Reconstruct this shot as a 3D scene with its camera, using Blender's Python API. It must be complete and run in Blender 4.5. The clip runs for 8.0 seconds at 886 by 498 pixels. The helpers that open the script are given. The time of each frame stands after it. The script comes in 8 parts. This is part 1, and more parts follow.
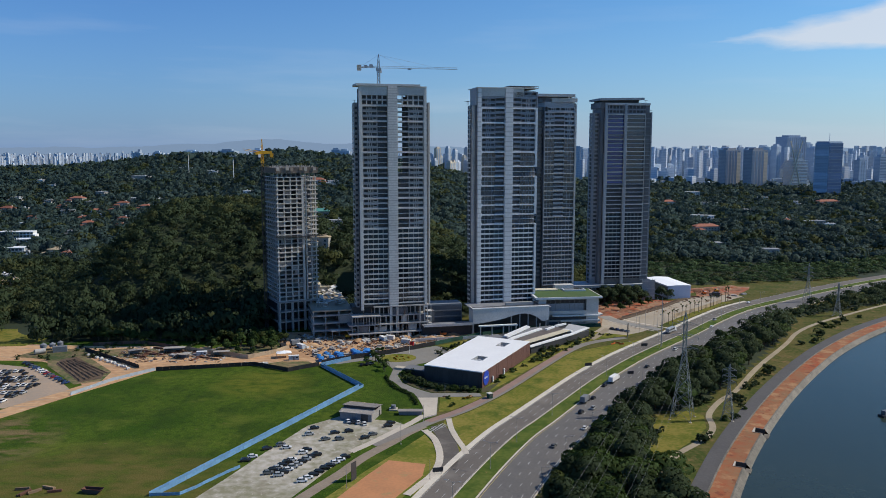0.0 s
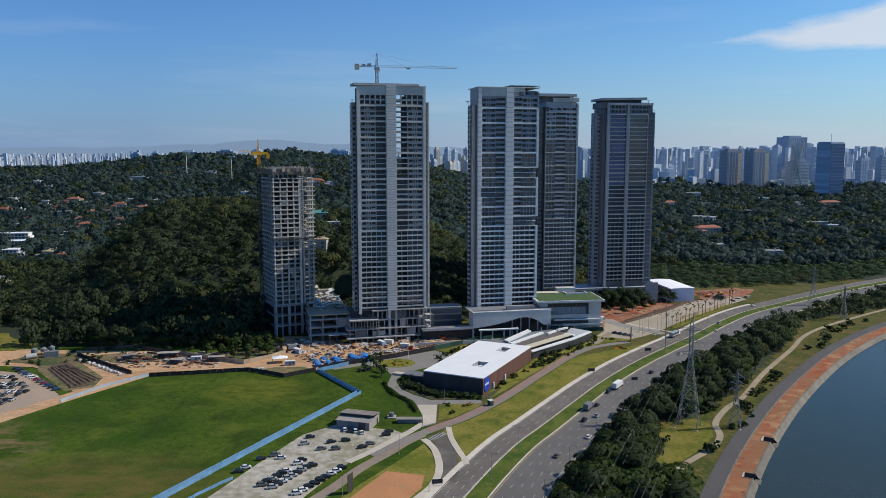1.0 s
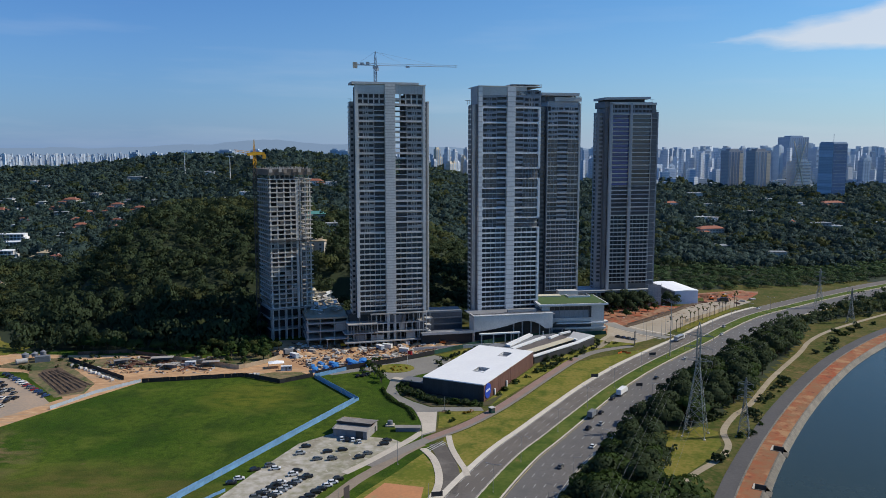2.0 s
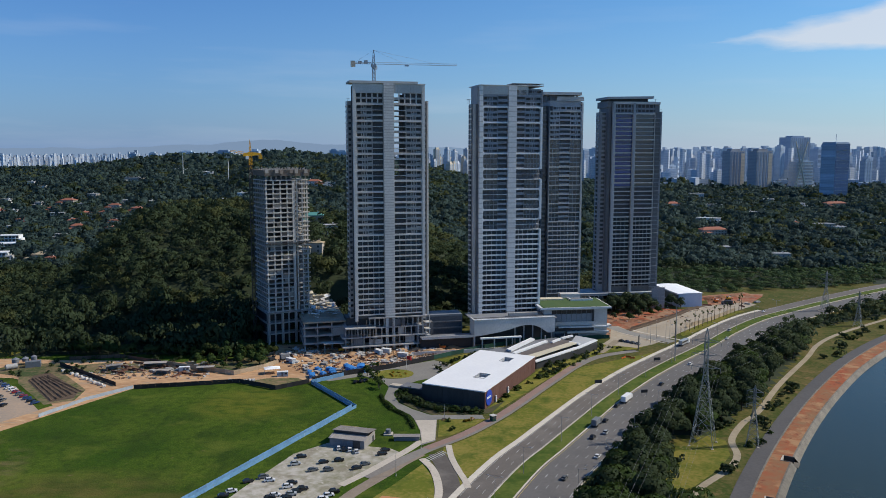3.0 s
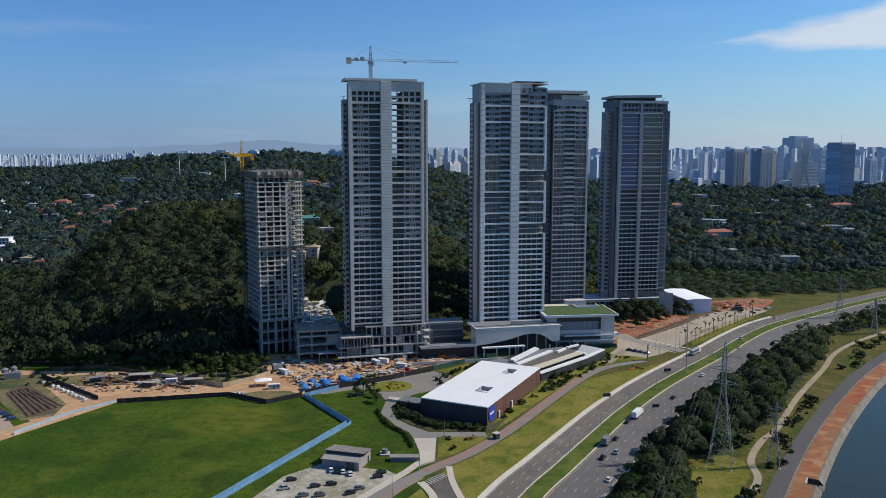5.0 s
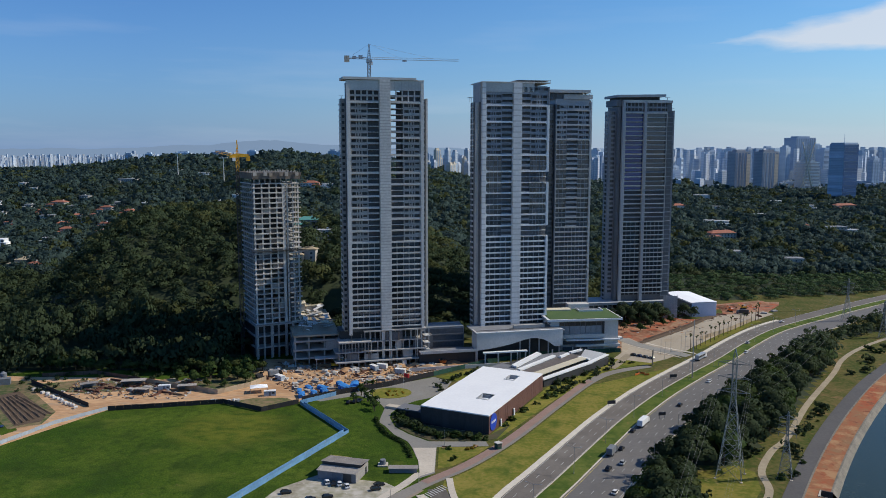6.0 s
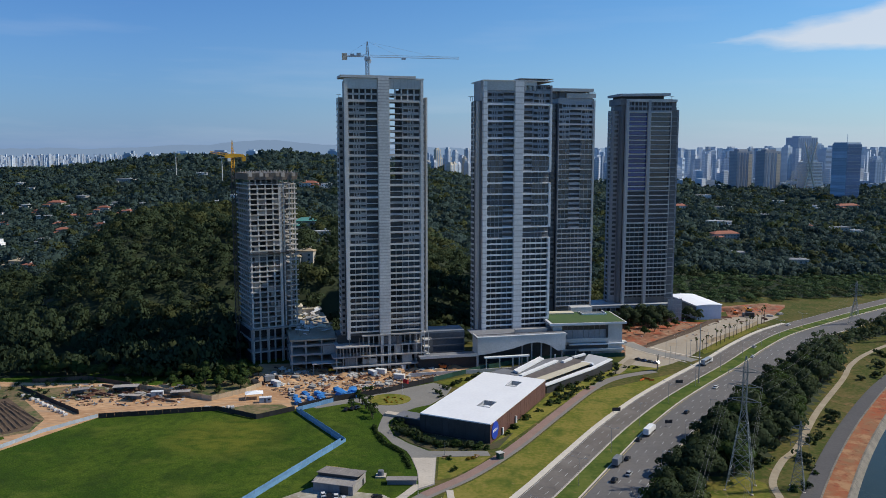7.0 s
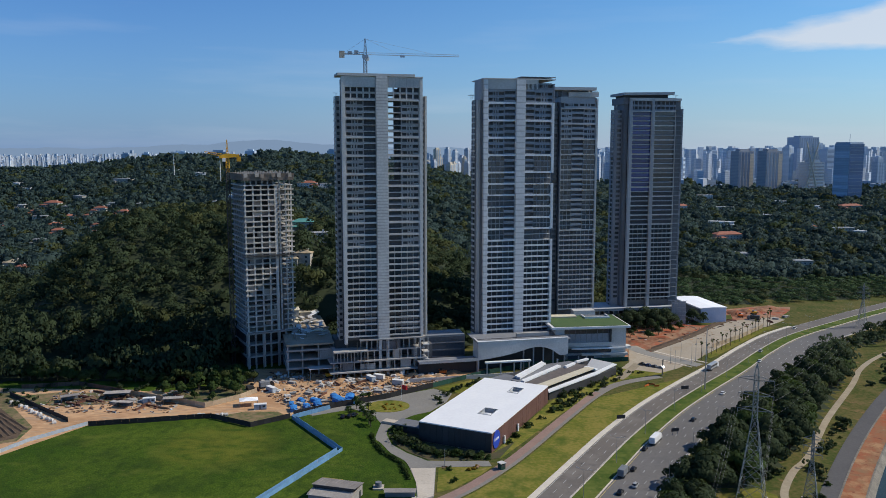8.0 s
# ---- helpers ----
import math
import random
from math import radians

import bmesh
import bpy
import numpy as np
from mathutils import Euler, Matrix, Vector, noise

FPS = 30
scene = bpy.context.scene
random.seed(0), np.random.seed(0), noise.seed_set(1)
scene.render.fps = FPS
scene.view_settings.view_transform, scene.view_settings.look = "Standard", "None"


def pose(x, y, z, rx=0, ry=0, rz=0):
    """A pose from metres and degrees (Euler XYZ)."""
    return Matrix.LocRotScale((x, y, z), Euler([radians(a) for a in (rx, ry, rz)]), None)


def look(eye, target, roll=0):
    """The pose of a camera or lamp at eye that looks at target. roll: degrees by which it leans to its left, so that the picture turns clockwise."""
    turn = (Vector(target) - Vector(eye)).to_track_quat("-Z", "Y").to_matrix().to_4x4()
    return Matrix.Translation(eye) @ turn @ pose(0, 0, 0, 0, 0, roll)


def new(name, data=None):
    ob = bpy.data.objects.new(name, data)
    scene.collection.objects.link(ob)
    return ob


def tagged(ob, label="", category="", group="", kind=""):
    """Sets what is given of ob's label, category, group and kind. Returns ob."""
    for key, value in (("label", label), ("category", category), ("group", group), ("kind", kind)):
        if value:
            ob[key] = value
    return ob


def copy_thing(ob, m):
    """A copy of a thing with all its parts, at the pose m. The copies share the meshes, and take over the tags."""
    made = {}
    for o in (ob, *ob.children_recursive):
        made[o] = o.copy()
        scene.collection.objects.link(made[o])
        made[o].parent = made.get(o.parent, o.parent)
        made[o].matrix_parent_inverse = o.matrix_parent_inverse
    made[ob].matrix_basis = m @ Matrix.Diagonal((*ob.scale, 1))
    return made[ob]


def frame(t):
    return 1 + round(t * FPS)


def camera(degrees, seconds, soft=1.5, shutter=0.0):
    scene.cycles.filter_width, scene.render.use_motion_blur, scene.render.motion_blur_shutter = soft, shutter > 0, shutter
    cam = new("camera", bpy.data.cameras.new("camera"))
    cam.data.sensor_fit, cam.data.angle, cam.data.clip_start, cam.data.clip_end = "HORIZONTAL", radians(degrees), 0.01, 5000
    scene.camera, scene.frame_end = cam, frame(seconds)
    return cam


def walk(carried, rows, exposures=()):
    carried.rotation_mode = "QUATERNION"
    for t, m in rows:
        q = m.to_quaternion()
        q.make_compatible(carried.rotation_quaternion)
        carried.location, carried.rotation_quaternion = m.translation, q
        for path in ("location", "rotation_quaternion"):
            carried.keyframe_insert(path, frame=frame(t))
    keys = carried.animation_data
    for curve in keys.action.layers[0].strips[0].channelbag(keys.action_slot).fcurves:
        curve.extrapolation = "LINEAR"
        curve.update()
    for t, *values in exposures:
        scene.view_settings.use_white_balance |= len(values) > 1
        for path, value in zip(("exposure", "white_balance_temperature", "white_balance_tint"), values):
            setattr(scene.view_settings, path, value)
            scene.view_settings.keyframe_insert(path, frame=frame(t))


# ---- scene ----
# camera: a drone in level flight, eye about 126 m above the avenue
cam = camera(57.47, 8.0, soft=0.9)
TIMES = (0.0, 0.5, 1.0, 1.5, 3.0, 3.5, 4.0, 4.5, 6.0, 6.5, 7.0, 7.5, 8.0)
AHEAD = (0.0, 5.2, 10.4, 15.8, 32.2, 37.7, 43.3, 49.0, 65.9, 71.4, 77.0, 82.5, 88.0)
PITCH = (7.135, 7.114, 7.102, 7.105, 7.09, 7.089, 7.079, 7.074, 7.057, 7.069, 7.075, 7.091, 7.095)
YAW = (0.0, -0.016, -0.028, -0.027, -0.039, -0.035, -0.033, -0.032, -0.015, -0.001, -0.005, -0.019, -0.02)
walk(cam, [(t, pose(0.0023 * y, y, 126 + 0.0116 * y, 90 - p, 0, w)) for t, y, p, w in zip(TIMES, AHEAD, PITCH, YAW)], exposures=[(0.0, -0.15, 6200, 10), (8.0, -0.15, 6200, 10)])

# ---- light: one sun from the right, clear sky ----
SUN_EL, SUN_AZ = 43.0, 9.0          # azimuth counted from +x towards +y, degrees
sun_to = Vector((math.cos(radians(SUN_EL)) * math.cos(radians(SUN_AZ)), math.cos(radians(SUN_EL)) * math.sin(radians(SUN_AZ)), math.sin(radians(SUN_EL))))
sun_data = bpy.data.lights.new("sun", "SUN")
sun_data.energy, sun_data.angle, sun_data.color = 4.7, radians(0.53), (1.0, 0.90, 0.73)
sun = new("sun", sun_data)
sun.matrix_world = look((200, 0, 400), Vector((200, 0, 400)) - sun_to)
world = bpy.data.worlds.new("sky")
scene.world = world
world.use_nodes = True
wn, wl = world.node_tree.nodes, world.node_tree.links
sky = wn.new("ShaderNodeTexSky")
sky.sky_type, sky.sun_disc = "NISHITA", False
sky.sun_elevation, sky.sun_rotation = radians(SUN_EL), radians(90 - SUN_AZ)
sky.altitude, sky.air_density, sky.dust_density, sky.ozone_density = 0, 1.0, 0.3, 5.0
wn["Background"].inputs["Strength"].default_value = 0.096
# thin high cloud: a stretched noise over the whole dome, with one denser bank
dome = wn.new("ShaderNodeTexCoord")


def sky_math(op, a, b, clamp=False):
    n = wn.new("ShaderNodeMath")
    n.operation, n.use_clamp = op, clamp
    for k, v in enumerate((a, b)):
        if isinstance(v, (int, float)):
            n.inputs[k].default_value = v
        else:
            wl.new(v, n.inputs[k])
    return n.outputs[0]


def sky_noise(scale, size, detail, rough=0.55):
    mp, nz = wn.new("ShaderNodeMapping"), wn.new("ShaderNodeTexNoise")
    mp.inputs["Scale"].default_value = scale
    nz.inputs["Scale"].default_value, nz.inputs["Detail"].default_value, nz.inputs["Roughness"].default_value = size, detail, rough
    wl.new(dome.outputs["Generated"], mp.inputs["Vector"])
    wl.new(mp.outputs["Vector"], nz.inputs["Vector"])
    return nz.outputs["Fac"]


split = wn.new("ShaderNodeSeparateXYZ")
wl.new(dome.outputs["Generated"], split.inputs["Vector"])
ratio_x = sky_math("DIVIDE", split.outputs["X"], split.outputs["Y"])
ratio_z = sky_math("DIVIDE", split.outputs["Z"], split.outputs["Y"])
# the bank: a wedge that widens to the right and leans upward
reach = sky_math("SUBTRACT", ratio_x, 0.315)
axis = sky_math("ADD", sky_math("MULTIPLY", reach, 0.12), 0.120)
fray = sky_math("MULTIPLY", sky_math("SUBTRACT", sky_noise((1.0, 1.0, 4.0), 9.0, 6.0), 0.5), 0.045)
gap = sky_math("ABSOLUTE", sky_math("ADD", sky_math("SUBTRACT", ratio_z, axis), fray), 0)
half = sky_math("MULTIPLY", sky_math("MINIMUM", sky_math("MAXIMUM", reach, 0.0), 0.25), 0.16)
bank = sky_math("DIVIDE", sky_math("SUBTRACT", half, gap), 0.016, True)
wisps = sky_math("MULTIPLY", sky_math("SUBTRACT", sky_noise((1.0, 1.0, 9.0), 3.2, 5.0), 0.53), 1.6, True)
low = sky_math("DIVIDE", sky_math("SUBTRACT", 0.30, split.outputs["Z"]), 0.25, True)
cover = sky_math("MAXIMUM", sky_math("MULTIPLY", bank, 0.8), sky_math("MULTIPLY", sky_math("MULTIPLY", wisps, low), 0.35), True)
haze = sky_math("POWER", sky_math("SUBTRACT", 1.0, sky_math("ABSOLUTE", split.outputs["Z"], 0)), 12.0)
sunward = sky_math("DIVIDE", sky_math("ADD", split.outputs["X"], 0.35), 0.85, True)


def sky_blend(left, right):
    """A colour that changes from the side away from the sun to the sunward side."""
    n = wn.new("ShaderNodeMix")
    n.data_type = "RGBA"
    n.inputs["A"].default_value, n.inputs["B"].default_value = (*left, 1), (*right, 1)
    wl.new(sunward, n.inputs["Factor"])
    return n.outputs["Result"]


veil = wn.new("ShaderNodeMix")
veil.data_type = "RGBA"
wl.new(sky_blend((2.5, 3.6, 5.8), (6.0, 6.6, 7.5)), veil.inputs["B"])
wl.new(sky_math("MULTIPLY", haze, 0.85), veil.inputs["Factor"])
tint = wn.new("ShaderNodeMix")
tint.data_type, tint.blend_type = "RGBA", "MULTIPLY"
tint.inputs["Factor"].default_value = 1.0
wl.new(sky_blend((0.56, 0.90, 1.27), (0.65, 1.11, 1.35)), tint.inputs["B"])
wl.new(sky.outputs["Color"], tint.inputs["A"])
wl.new(tint.outputs["Result"], veil.inputs["A"])
cloud = wn.new("ShaderNodeMix")
cloud.data_type = "RGBA"
cloud.inputs["B"].default_value = (8.2, 8.5, 8.9, 1)
wl.new(cover, cloud.inputs["Factor"])
wl.new(veil.outputs["Result"], cloud.inputs["A"])
wl.new(cloud.outputs["Result"], wn["Background"].inputs["Color"])


# ---- materials ----
def material(name, a, b=None, rough=0.8, scale=0.2, fine=3.0, metal=0.0, bump=0.0, spread=0.15, island=False, spec=0.3, stretch=(1, 1, 1), crisp=0.28):
    """Two colours mixed by a broad and a fine noise in world space, with a little random change from piece to piece."""
    m = bpy.data.materials.new(name)
    m.use_nodes = True
    n, l = m.node_tree.nodes, m.node_tree.links
    p = n["Principled BSDF"]
    geo = n.new("ShaderNodeNewGeometry")
    mapping = n.new("ShaderNodeMapping")
    mapping.inputs["Scale"].default_value = stretch
    l.new(geo.outputs["Position"], mapping.inputs["Vector"])
    broad, grain = n.new("ShaderNodeTexNoise"), n.new("ShaderNodeTexNoise")
    for node, sc, det in ((broad, scale, 4.0), (grain, fine, 3.0)):
        node.inputs["Scale"].default_value, node.inputs["Detail"].default_value = sc, det
        l.new(mapping.outputs["Vector"], node.inputs["Vector"])
    add = n.new("ShaderNodeMath")
    add.operation = "ADD"
    l.new(broad.outputs["Fac"], add.inputs[0])
    l.new(grain.outputs["Fac"], add.inputs[1])
    ramp = n.new("ShaderNodeMapRange")
    ramp.inputs["From Min"].default_value, ramp.inputs["From Max"].default_value = 1 - crisp, 1 + crisp
    l.new(add.outputs[0], ramp.inputs["Value"])
    mix = n.new("ShaderNodeMix")
    mix.data_type = "RGBA"
    b = b or tuple(c * 0.75 for c in a)
    mix.inputs["A"].default_value, mix.inputs["B"].default_value = (*a, 1), (*b, 1)
    l.new(ramp.outputs["Result"], mix.inputs["Factor"])
    colour = mix.outputs["Result"]
    hsv = n.new("ShaderNodeHueSaturation")
    if island:
        rnd = geo.outputs["Random Per Island"]
    else:
        rnd = n.new("ShaderNodeObjectInfo").outputs["Random"]
    var = n.new("ShaderNodeMapRange")
    var.inputs["To Min"].default_value, var.inputs["To Max"].default_value = 1 - spread, 1 + spread
    l.new(rnd, var.inputs["Value"])
    l.new(var.outputs["Result"], hsv.inputs["Value"])
    l.new(colour, hsv.inputs["Color"])
    l.new(hsv.outputs["Color"], p.inputs["Base Color"])
    p.inputs["Roughness"].default_value, p.inputs["Metallic"].default_value = rough, metal
    p.inputs["Specular IOR Level"].default_value = spec
    if bump:
        bn = n.new("ShaderNodeBump")
        bn.inputs["Strength"].default_value, bn.inputs["Distance"].default_value = 0.6, bump
        l.new(grain.outputs["Fac"], bn.inputs["Height"])
        l.new(bn.outputs["Normal"], p.inputs["Normal"])
    return m


M_GRASS = material("meadow_grass", (0.030, 0.066, 0.007), (0.078, 0.112, 0.014), 0.95, 0.026, 1.3, bump=0.5, spec=0.05, crisp=0.2)
M_LAWN = material("lawn", (0.115, 0.13, 0.020), (0.22, 0.185, 0.045), 0.95, 0.06, 0.6, spec=0.05, crisp=0.2)
M_ASPHALT = material("asphalt", (0.14, 0.12, 0.102), (0.105, 0.092, 0.08), 0.85, 0.03, 1.2)
M_CONCRETE = material("pale_concrete", (0.56, 0.49, 0.40), (0.44, 0.385, 0.315), 0.85, 0.08, 1.2)
M_PAVING = material("sunlit_paving", (0.70, 0.63, 0.52), (0.58, 0.52, 0.43), 0.85, 0.3, 1.5)
M_DIRT = material("bare_earth", (0.52, 0.32, 0.17), (0.36, 0.205, 0.105), 0.95, 0.045, 0.35, crisp=0.2, stretch=(0.6, 1.4, 1))
M_REDEARTH = material("red_earth", (0.34, 0.08, 0.028), (0.25, 0.145, 0.07), 0.95, 0.018, 0.25, crisp=0.3, bump=0.3)
M_REDYARD = material("churned_red_earth", (0.21, 0.085, 0.045), (0.30, 0.18, 0.105), 0.95, 0.05, 0.3, bump=0.3, crisp=0.15)
# floor colour is darkened for the undergrowth's shade between crowns
M_FOREST_FLOOR = material("shaded_forest_floor", (0.020, 0.030, 0.014), (0.032, 0.042, 0.019), 0.95, 0.03, 0.4)
M_WATER = material("river_water", (0.022, 0.032, 0.024), (0.030, 0.040, 0.029), 0.2, 0.01, 0.3, bump=0.02, spec=0.15)
M_CYCLE = material("dark_cycleway_asphalt", (0.095, 0.088, 0.084), (0.070, 0.066, 0.064), 0.85, 0.05, 1.0)
M_SHORE = material("shore_grass", (0.05, 0.068, 0.016), (0.12, 0.10, 0.036), 0.95, 0.05, 0.5, bump=0.4, spec=0.05, crisp=0.2)
M_MEDIAN = material("median_grass", (0.065, 0.10, 0.016), (0.12, 0.135, 0.03), 0.95, 0.04, 0.5, spec=0.1)
M_ASPHALT2 = material("worn_asphalt", (0.17, 0.158, 0.148), (0.125, 0.116, 0.108), 0.8, 0.02, 0.8)
M_LINE = material("road_paint", (0.52, 0.52, 0.50), (0.36, 0.36, 0.34), 0.6, 0.5, 3.0)
M_YELLOWLINE = material("yellow_road_paint", (0.65, 0.50, 0.15), (0.5, 0.4, 0.15), 0.6, 0.5, 3.0)
M_LINING = material("stained_lining", (0.22, 0.19, 0.15), (0.11, 0.10, 0.08), 0.85, 0.15, 1.0)
M_TRAIL = material("sandy_trail", (0.36, 0.30, 0.21), (0.27, 0.22, 0.15), 0.95, 0.15, 1.0)
M_GRAVEL = material("pale_gravel", (0.45, 0.41, 0.35), (0.22, 0.205, 0.13), 0.95, 0.04, 0.3, crisp=0.22)
M_BROWNPATH = material("brown_paving", (0.30, 0.24, 0.18), (0.24, 0.19, 0.14), 0.9, 0.2, 1.0)
M_DIRTRED = material("orange_earth", (0.44, 0.20, 0.09), (0.36, 0.17, 0.08), 0.95, 0.1, 0.8)
M_REDPATH = material("red_paving", (0.31, 0.205, 0.165), (0.25, 0.165, 0.135), 0.9, 0.2, 1.2)
M_DRIVE = material("grey_paving", (0.27, 0.255, 0.23), (0.21, 0.20, 0.18), 0.9, 0.1, 1.0)
M_STREET = material("worn_street_paving", (0.25, 0.225, 0.195), (0.19, 0.17, 0.148), 0.9, 0.05, 0.9)
M_BED = material("planting_soil", (0.05, 0.07, 0.02), (0.10, 0.07, 0.04), 0.95, 0.15, 0.8)
M_SCRUB = material("scrub_grass", (0.055, 0.08, 0.022), (0.20, 0.14, 0.075), 0.95, 0.07, 0.4, crisp=0.2)
M_PARK = material("dusty_asphalt", (0.40, 0.29, 0.20), (0.28, 0.23, 0.18), 0.9, 0.06, 0.8)
M_TILLED = material("tilled_soil", (0.14, 0.092, 0.06), (0.075, 0.055, 0.035), 0.95, 0.3, 2.0)
M_APRON = material("dusty_concrete", (0.40, 0.34, 0.26), (0.31, 0.26, 0.195), 0.9, 0.05, 0.8)
M_RAW = material("raw_concrete", (0.42, 0.40, 0.375), (0.30, 0.285, 0.27), 0.9, 0.12, 1.4, spread=0.12)
M_TIMBERGREY = material("weathered_shuttering", (0.30, 0.26, 0.22), (0.20, 0.17, 0.15), 0.9, 0.3, 1.5, spread=0.25)
# dark concrete; on the tower cores its tone holds the shade of deep rooms
M_DARKRAW = material("dark_and_shaded_concrete", (0.155, 0.155, 0.16), (0.10, 0.10, 0.105), 0.9, 0.1, 1.2, spread=0.2)
M_PALE = material("pale_render", (0.62, 0.60, 0.565), (0.47, 0.455, 0.43), 0.8, 0.1, 1.6, spread=0.06)


def ribbed(m, period, dark):
    """Faint level joints, one a storey, over a material."""
    n, l = m.node_tree.nodes, m.node_tree.links
    p = n["Principled BSDF"]
    geo, wave, mix, sharp = n.new("ShaderNodeNewGeometry"), n.new("ShaderNodeTexWave"), n.new("ShaderNodeMix"), n.new("ShaderNodeMath")
    wave.bands_direction = "Z"
    wave.inputs["Scale"].default_value = 0.314 / period
    sharp.operation = "POWER"
    sharp.inputs[1].default_value = 10.0
    l.new(geo.outputs["Position"], wave.inputs["Vector"])
    l.new(wave.outputs["Fac"], sharp.inputs[0])
    mix.data_type, mix.blend_type = "RGBA", "MULTIPLY"
    mix.inputs["B"].default_value = (dark, dark, dark, 1)
    l.new(sharp.outputs[0], mix.inputs["Factor"])
    l.new(p.inputs["Base Color"].links[0].from_socket, mix.inputs["A"])
    l.new(mix.outputs["Result"], p.inputs["Base Color"])
    return m


def patchy(m, colour, scale, lo, hi, stretch=(1, 1, 1), seed=0.0, around=None):
    """Irregular patches of a second colour with ragged edges: bare or lush spots, stains, repairs."""
    n, l = m.node_tree.nodes, m.node_tree.links
    p = n["Principled BSDF"]
    geo, mp, nz, edge, mix = n.new("ShaderNodeNewGeometry"), n.new("ShaderNodeMapping"), n.new("ShaderNodeTexNoise"), n.new("ShaderNodeMapRange"), n.new("ShaderNodeMix")
    mp.inputs["Scale"].default_value, mp.inputs["Location"].default_value = stretch, (seed, seed * 1.7, 0)
    nz.inputs["Scale"].default_value, nz.inputs["Detail"].default_value, nz.inputs["Roughness"].default_value = scale, 7.0, 0.62
    edge.inputs["From Min"].default_value, edge.inputs["From Max"].default_value = lo, hi
    mix.data_type = "RGBA"
    mix.inputs["B"].default_value = (*colour, 1)
    l.new(geo.outputs["Position"], mp.inputs["Vector"])
    l.new(mp.outputs["Vector"], nz.inputs["Vector"])
    l.new(nz.outputs["Fac"], edge.inputs["Value"])
    amount = edge.outputs["Result"]
    if around:
        # only near one place: x, y, reach
        far_, fade, both = n.new("ShaderNodeVectorMath"), n.new("ShaderNodeMapRange"), n.new("ShaderNodeMath")
        far_.operation, both.operation = "DISTANCE", "MULTIPLY"
        far_.inputs[1].default_value = (around[0], around[1], 0)
        l.new(geo.outputs["Position"], far_.inputs[0])
        fade.inputs["From Min"].default_value, fade.inputs["From Max"].default_value = around[2], around[2] * 0.55
        l.new(far_.outputs["Value"], fade.inputs["Value"])
        l.new(fade.outputs["Result"], both.inputs[0])
        l.new(amount, both.inputs[1])
        amount = both.outputs[0]
    l.new(amount, mix.inputs["Factor"])
    l.new(p.inputs["Base Color"].links[0].from_socket, mix.inputs["A"])
    l.new(mix.outputs["Result"], p.inputs["Base Color"])
    return m


patchy(M_GRASS, (0.027, 0.052, 0.008), 0.32, 0.44, 0.72, (1.0, 0.8, 1))
patchy(M_GRASS, (0.026, 0.048, 0.009), 0.07, 0.48, 0.72, (0.8, 0.5, 1), 53.0)
patchy(M_GRASS, (0.100, 0.124, 0.020), 0.05, 0.54, 0.74, (0.8, 1.2, 1), 31.0)
patchy(M_GRASS, (0.15, 0.12, 0.055), 0.20, 0.66, 0.76, (0.9, 1.1, 1), 77.0)
patchy(M_GRASS, (0.115, 0.098, 0.028), 0.10, 0.30, 0.60, (0.7, 1.4, 1), 15.0, (-135, 272, 72))
patchy(M_GRASS, (0.17, 0.125, 0.06), 0.09, 0.44, 0.60, (0.7, 1.4, 1), 90.0, (-205, 335, 42))
patchy(M_GRASS, (0.115, 0.125, 0.018), 0.16, 0.34, 0.62, (0.7, 1.2, 1), 64.0, (-97, 424, 30))
patchy(M_LAWN, (0.075, 0.105, 0.018), 0.09, 0.50, 0.68, seed=12.0)
patchy(M_LAWN, (0.27, 0.20, 0.085), 0.20, 0.62, 0.74, seed=45.0)
patchy(M_MEDIAN, (0.05, 0.085, 0.014), 0.12, 0.46, 0.62, seed=9.0)
patchy(M_MEDIAN, (0.26, 0.15, 0.07), 0.22, 0.62, 0.72, seed=3.0)
patchy(M_SHORE, (0.20, 0.13, 0.06), 0.16, 0.58, 0.70, seed=5.0)
patchy(M_DIRT, (0.36, 0.26, 0.17), 0.12, 0.52, 0.66, (0.5, 2.0, 1), 8.0)
patchy(M_DIRT, (0.62, 0.44, 0.27), 0.30, 0.58, 0.70, (0.5, 2.0, 1), 60.0)
patchy(M_REDEARTH, (0.36, 0.20, 0.095), 0.11, 0.52, 0.64, seed=21.0)
patchy(M_REDEARTH, (0.17, 0.05, 0.025), 0.25, 0.58, 0.70, seed=66.0)
patchy(M_REDYARD, (0.34, 0.085, 0.035), 0.09, 0.48, 0.60, seed=14.0)
patchy(M_REDYARD, (0.09, 0.055, 0.035), 0.16, 0.58, 0.68, seed=52.0)
patchy(M_GRAVEL, (0.24, 0.21, 0.15), 0.10, 0.54, 0.66, seed=2.0)
patchy(M_GRAVEL, (0.58, 0.53, 0.46), 0.35, 0.60, 0.72, seed=19.0)
patchy(M_ASPHALT, (0.19, 0.168, 0.145), 0.05, 0.52, 0.70, seed=7.0)
patchy(M_ASPHALT2, (0.115, 0.108, 0.102), 0.06, 0.54, 0.70, seed=18.0)
patchy(M_APRON, (0.32, 0.25, 0.17), 0.10, 0.52, 0.66, seed=4.0)
patchy(M_DIRTRED, (0.32, 0.22, 0.10), 0.18, 0.58, 0.70, seed=1.0)
patchy(M_CONCRETE, (0.36, 0.31, 0.25), 0.4, 0.58, 0.72, seed=6.0)
M_PILLAR = ribbed(material("jointed_pale_render", (0.62, 0.605, 0.575), (0.44, 0.43, 0.41), 0.8, 0.06, 0.9, spread=0.04), 1.65, 0.62)
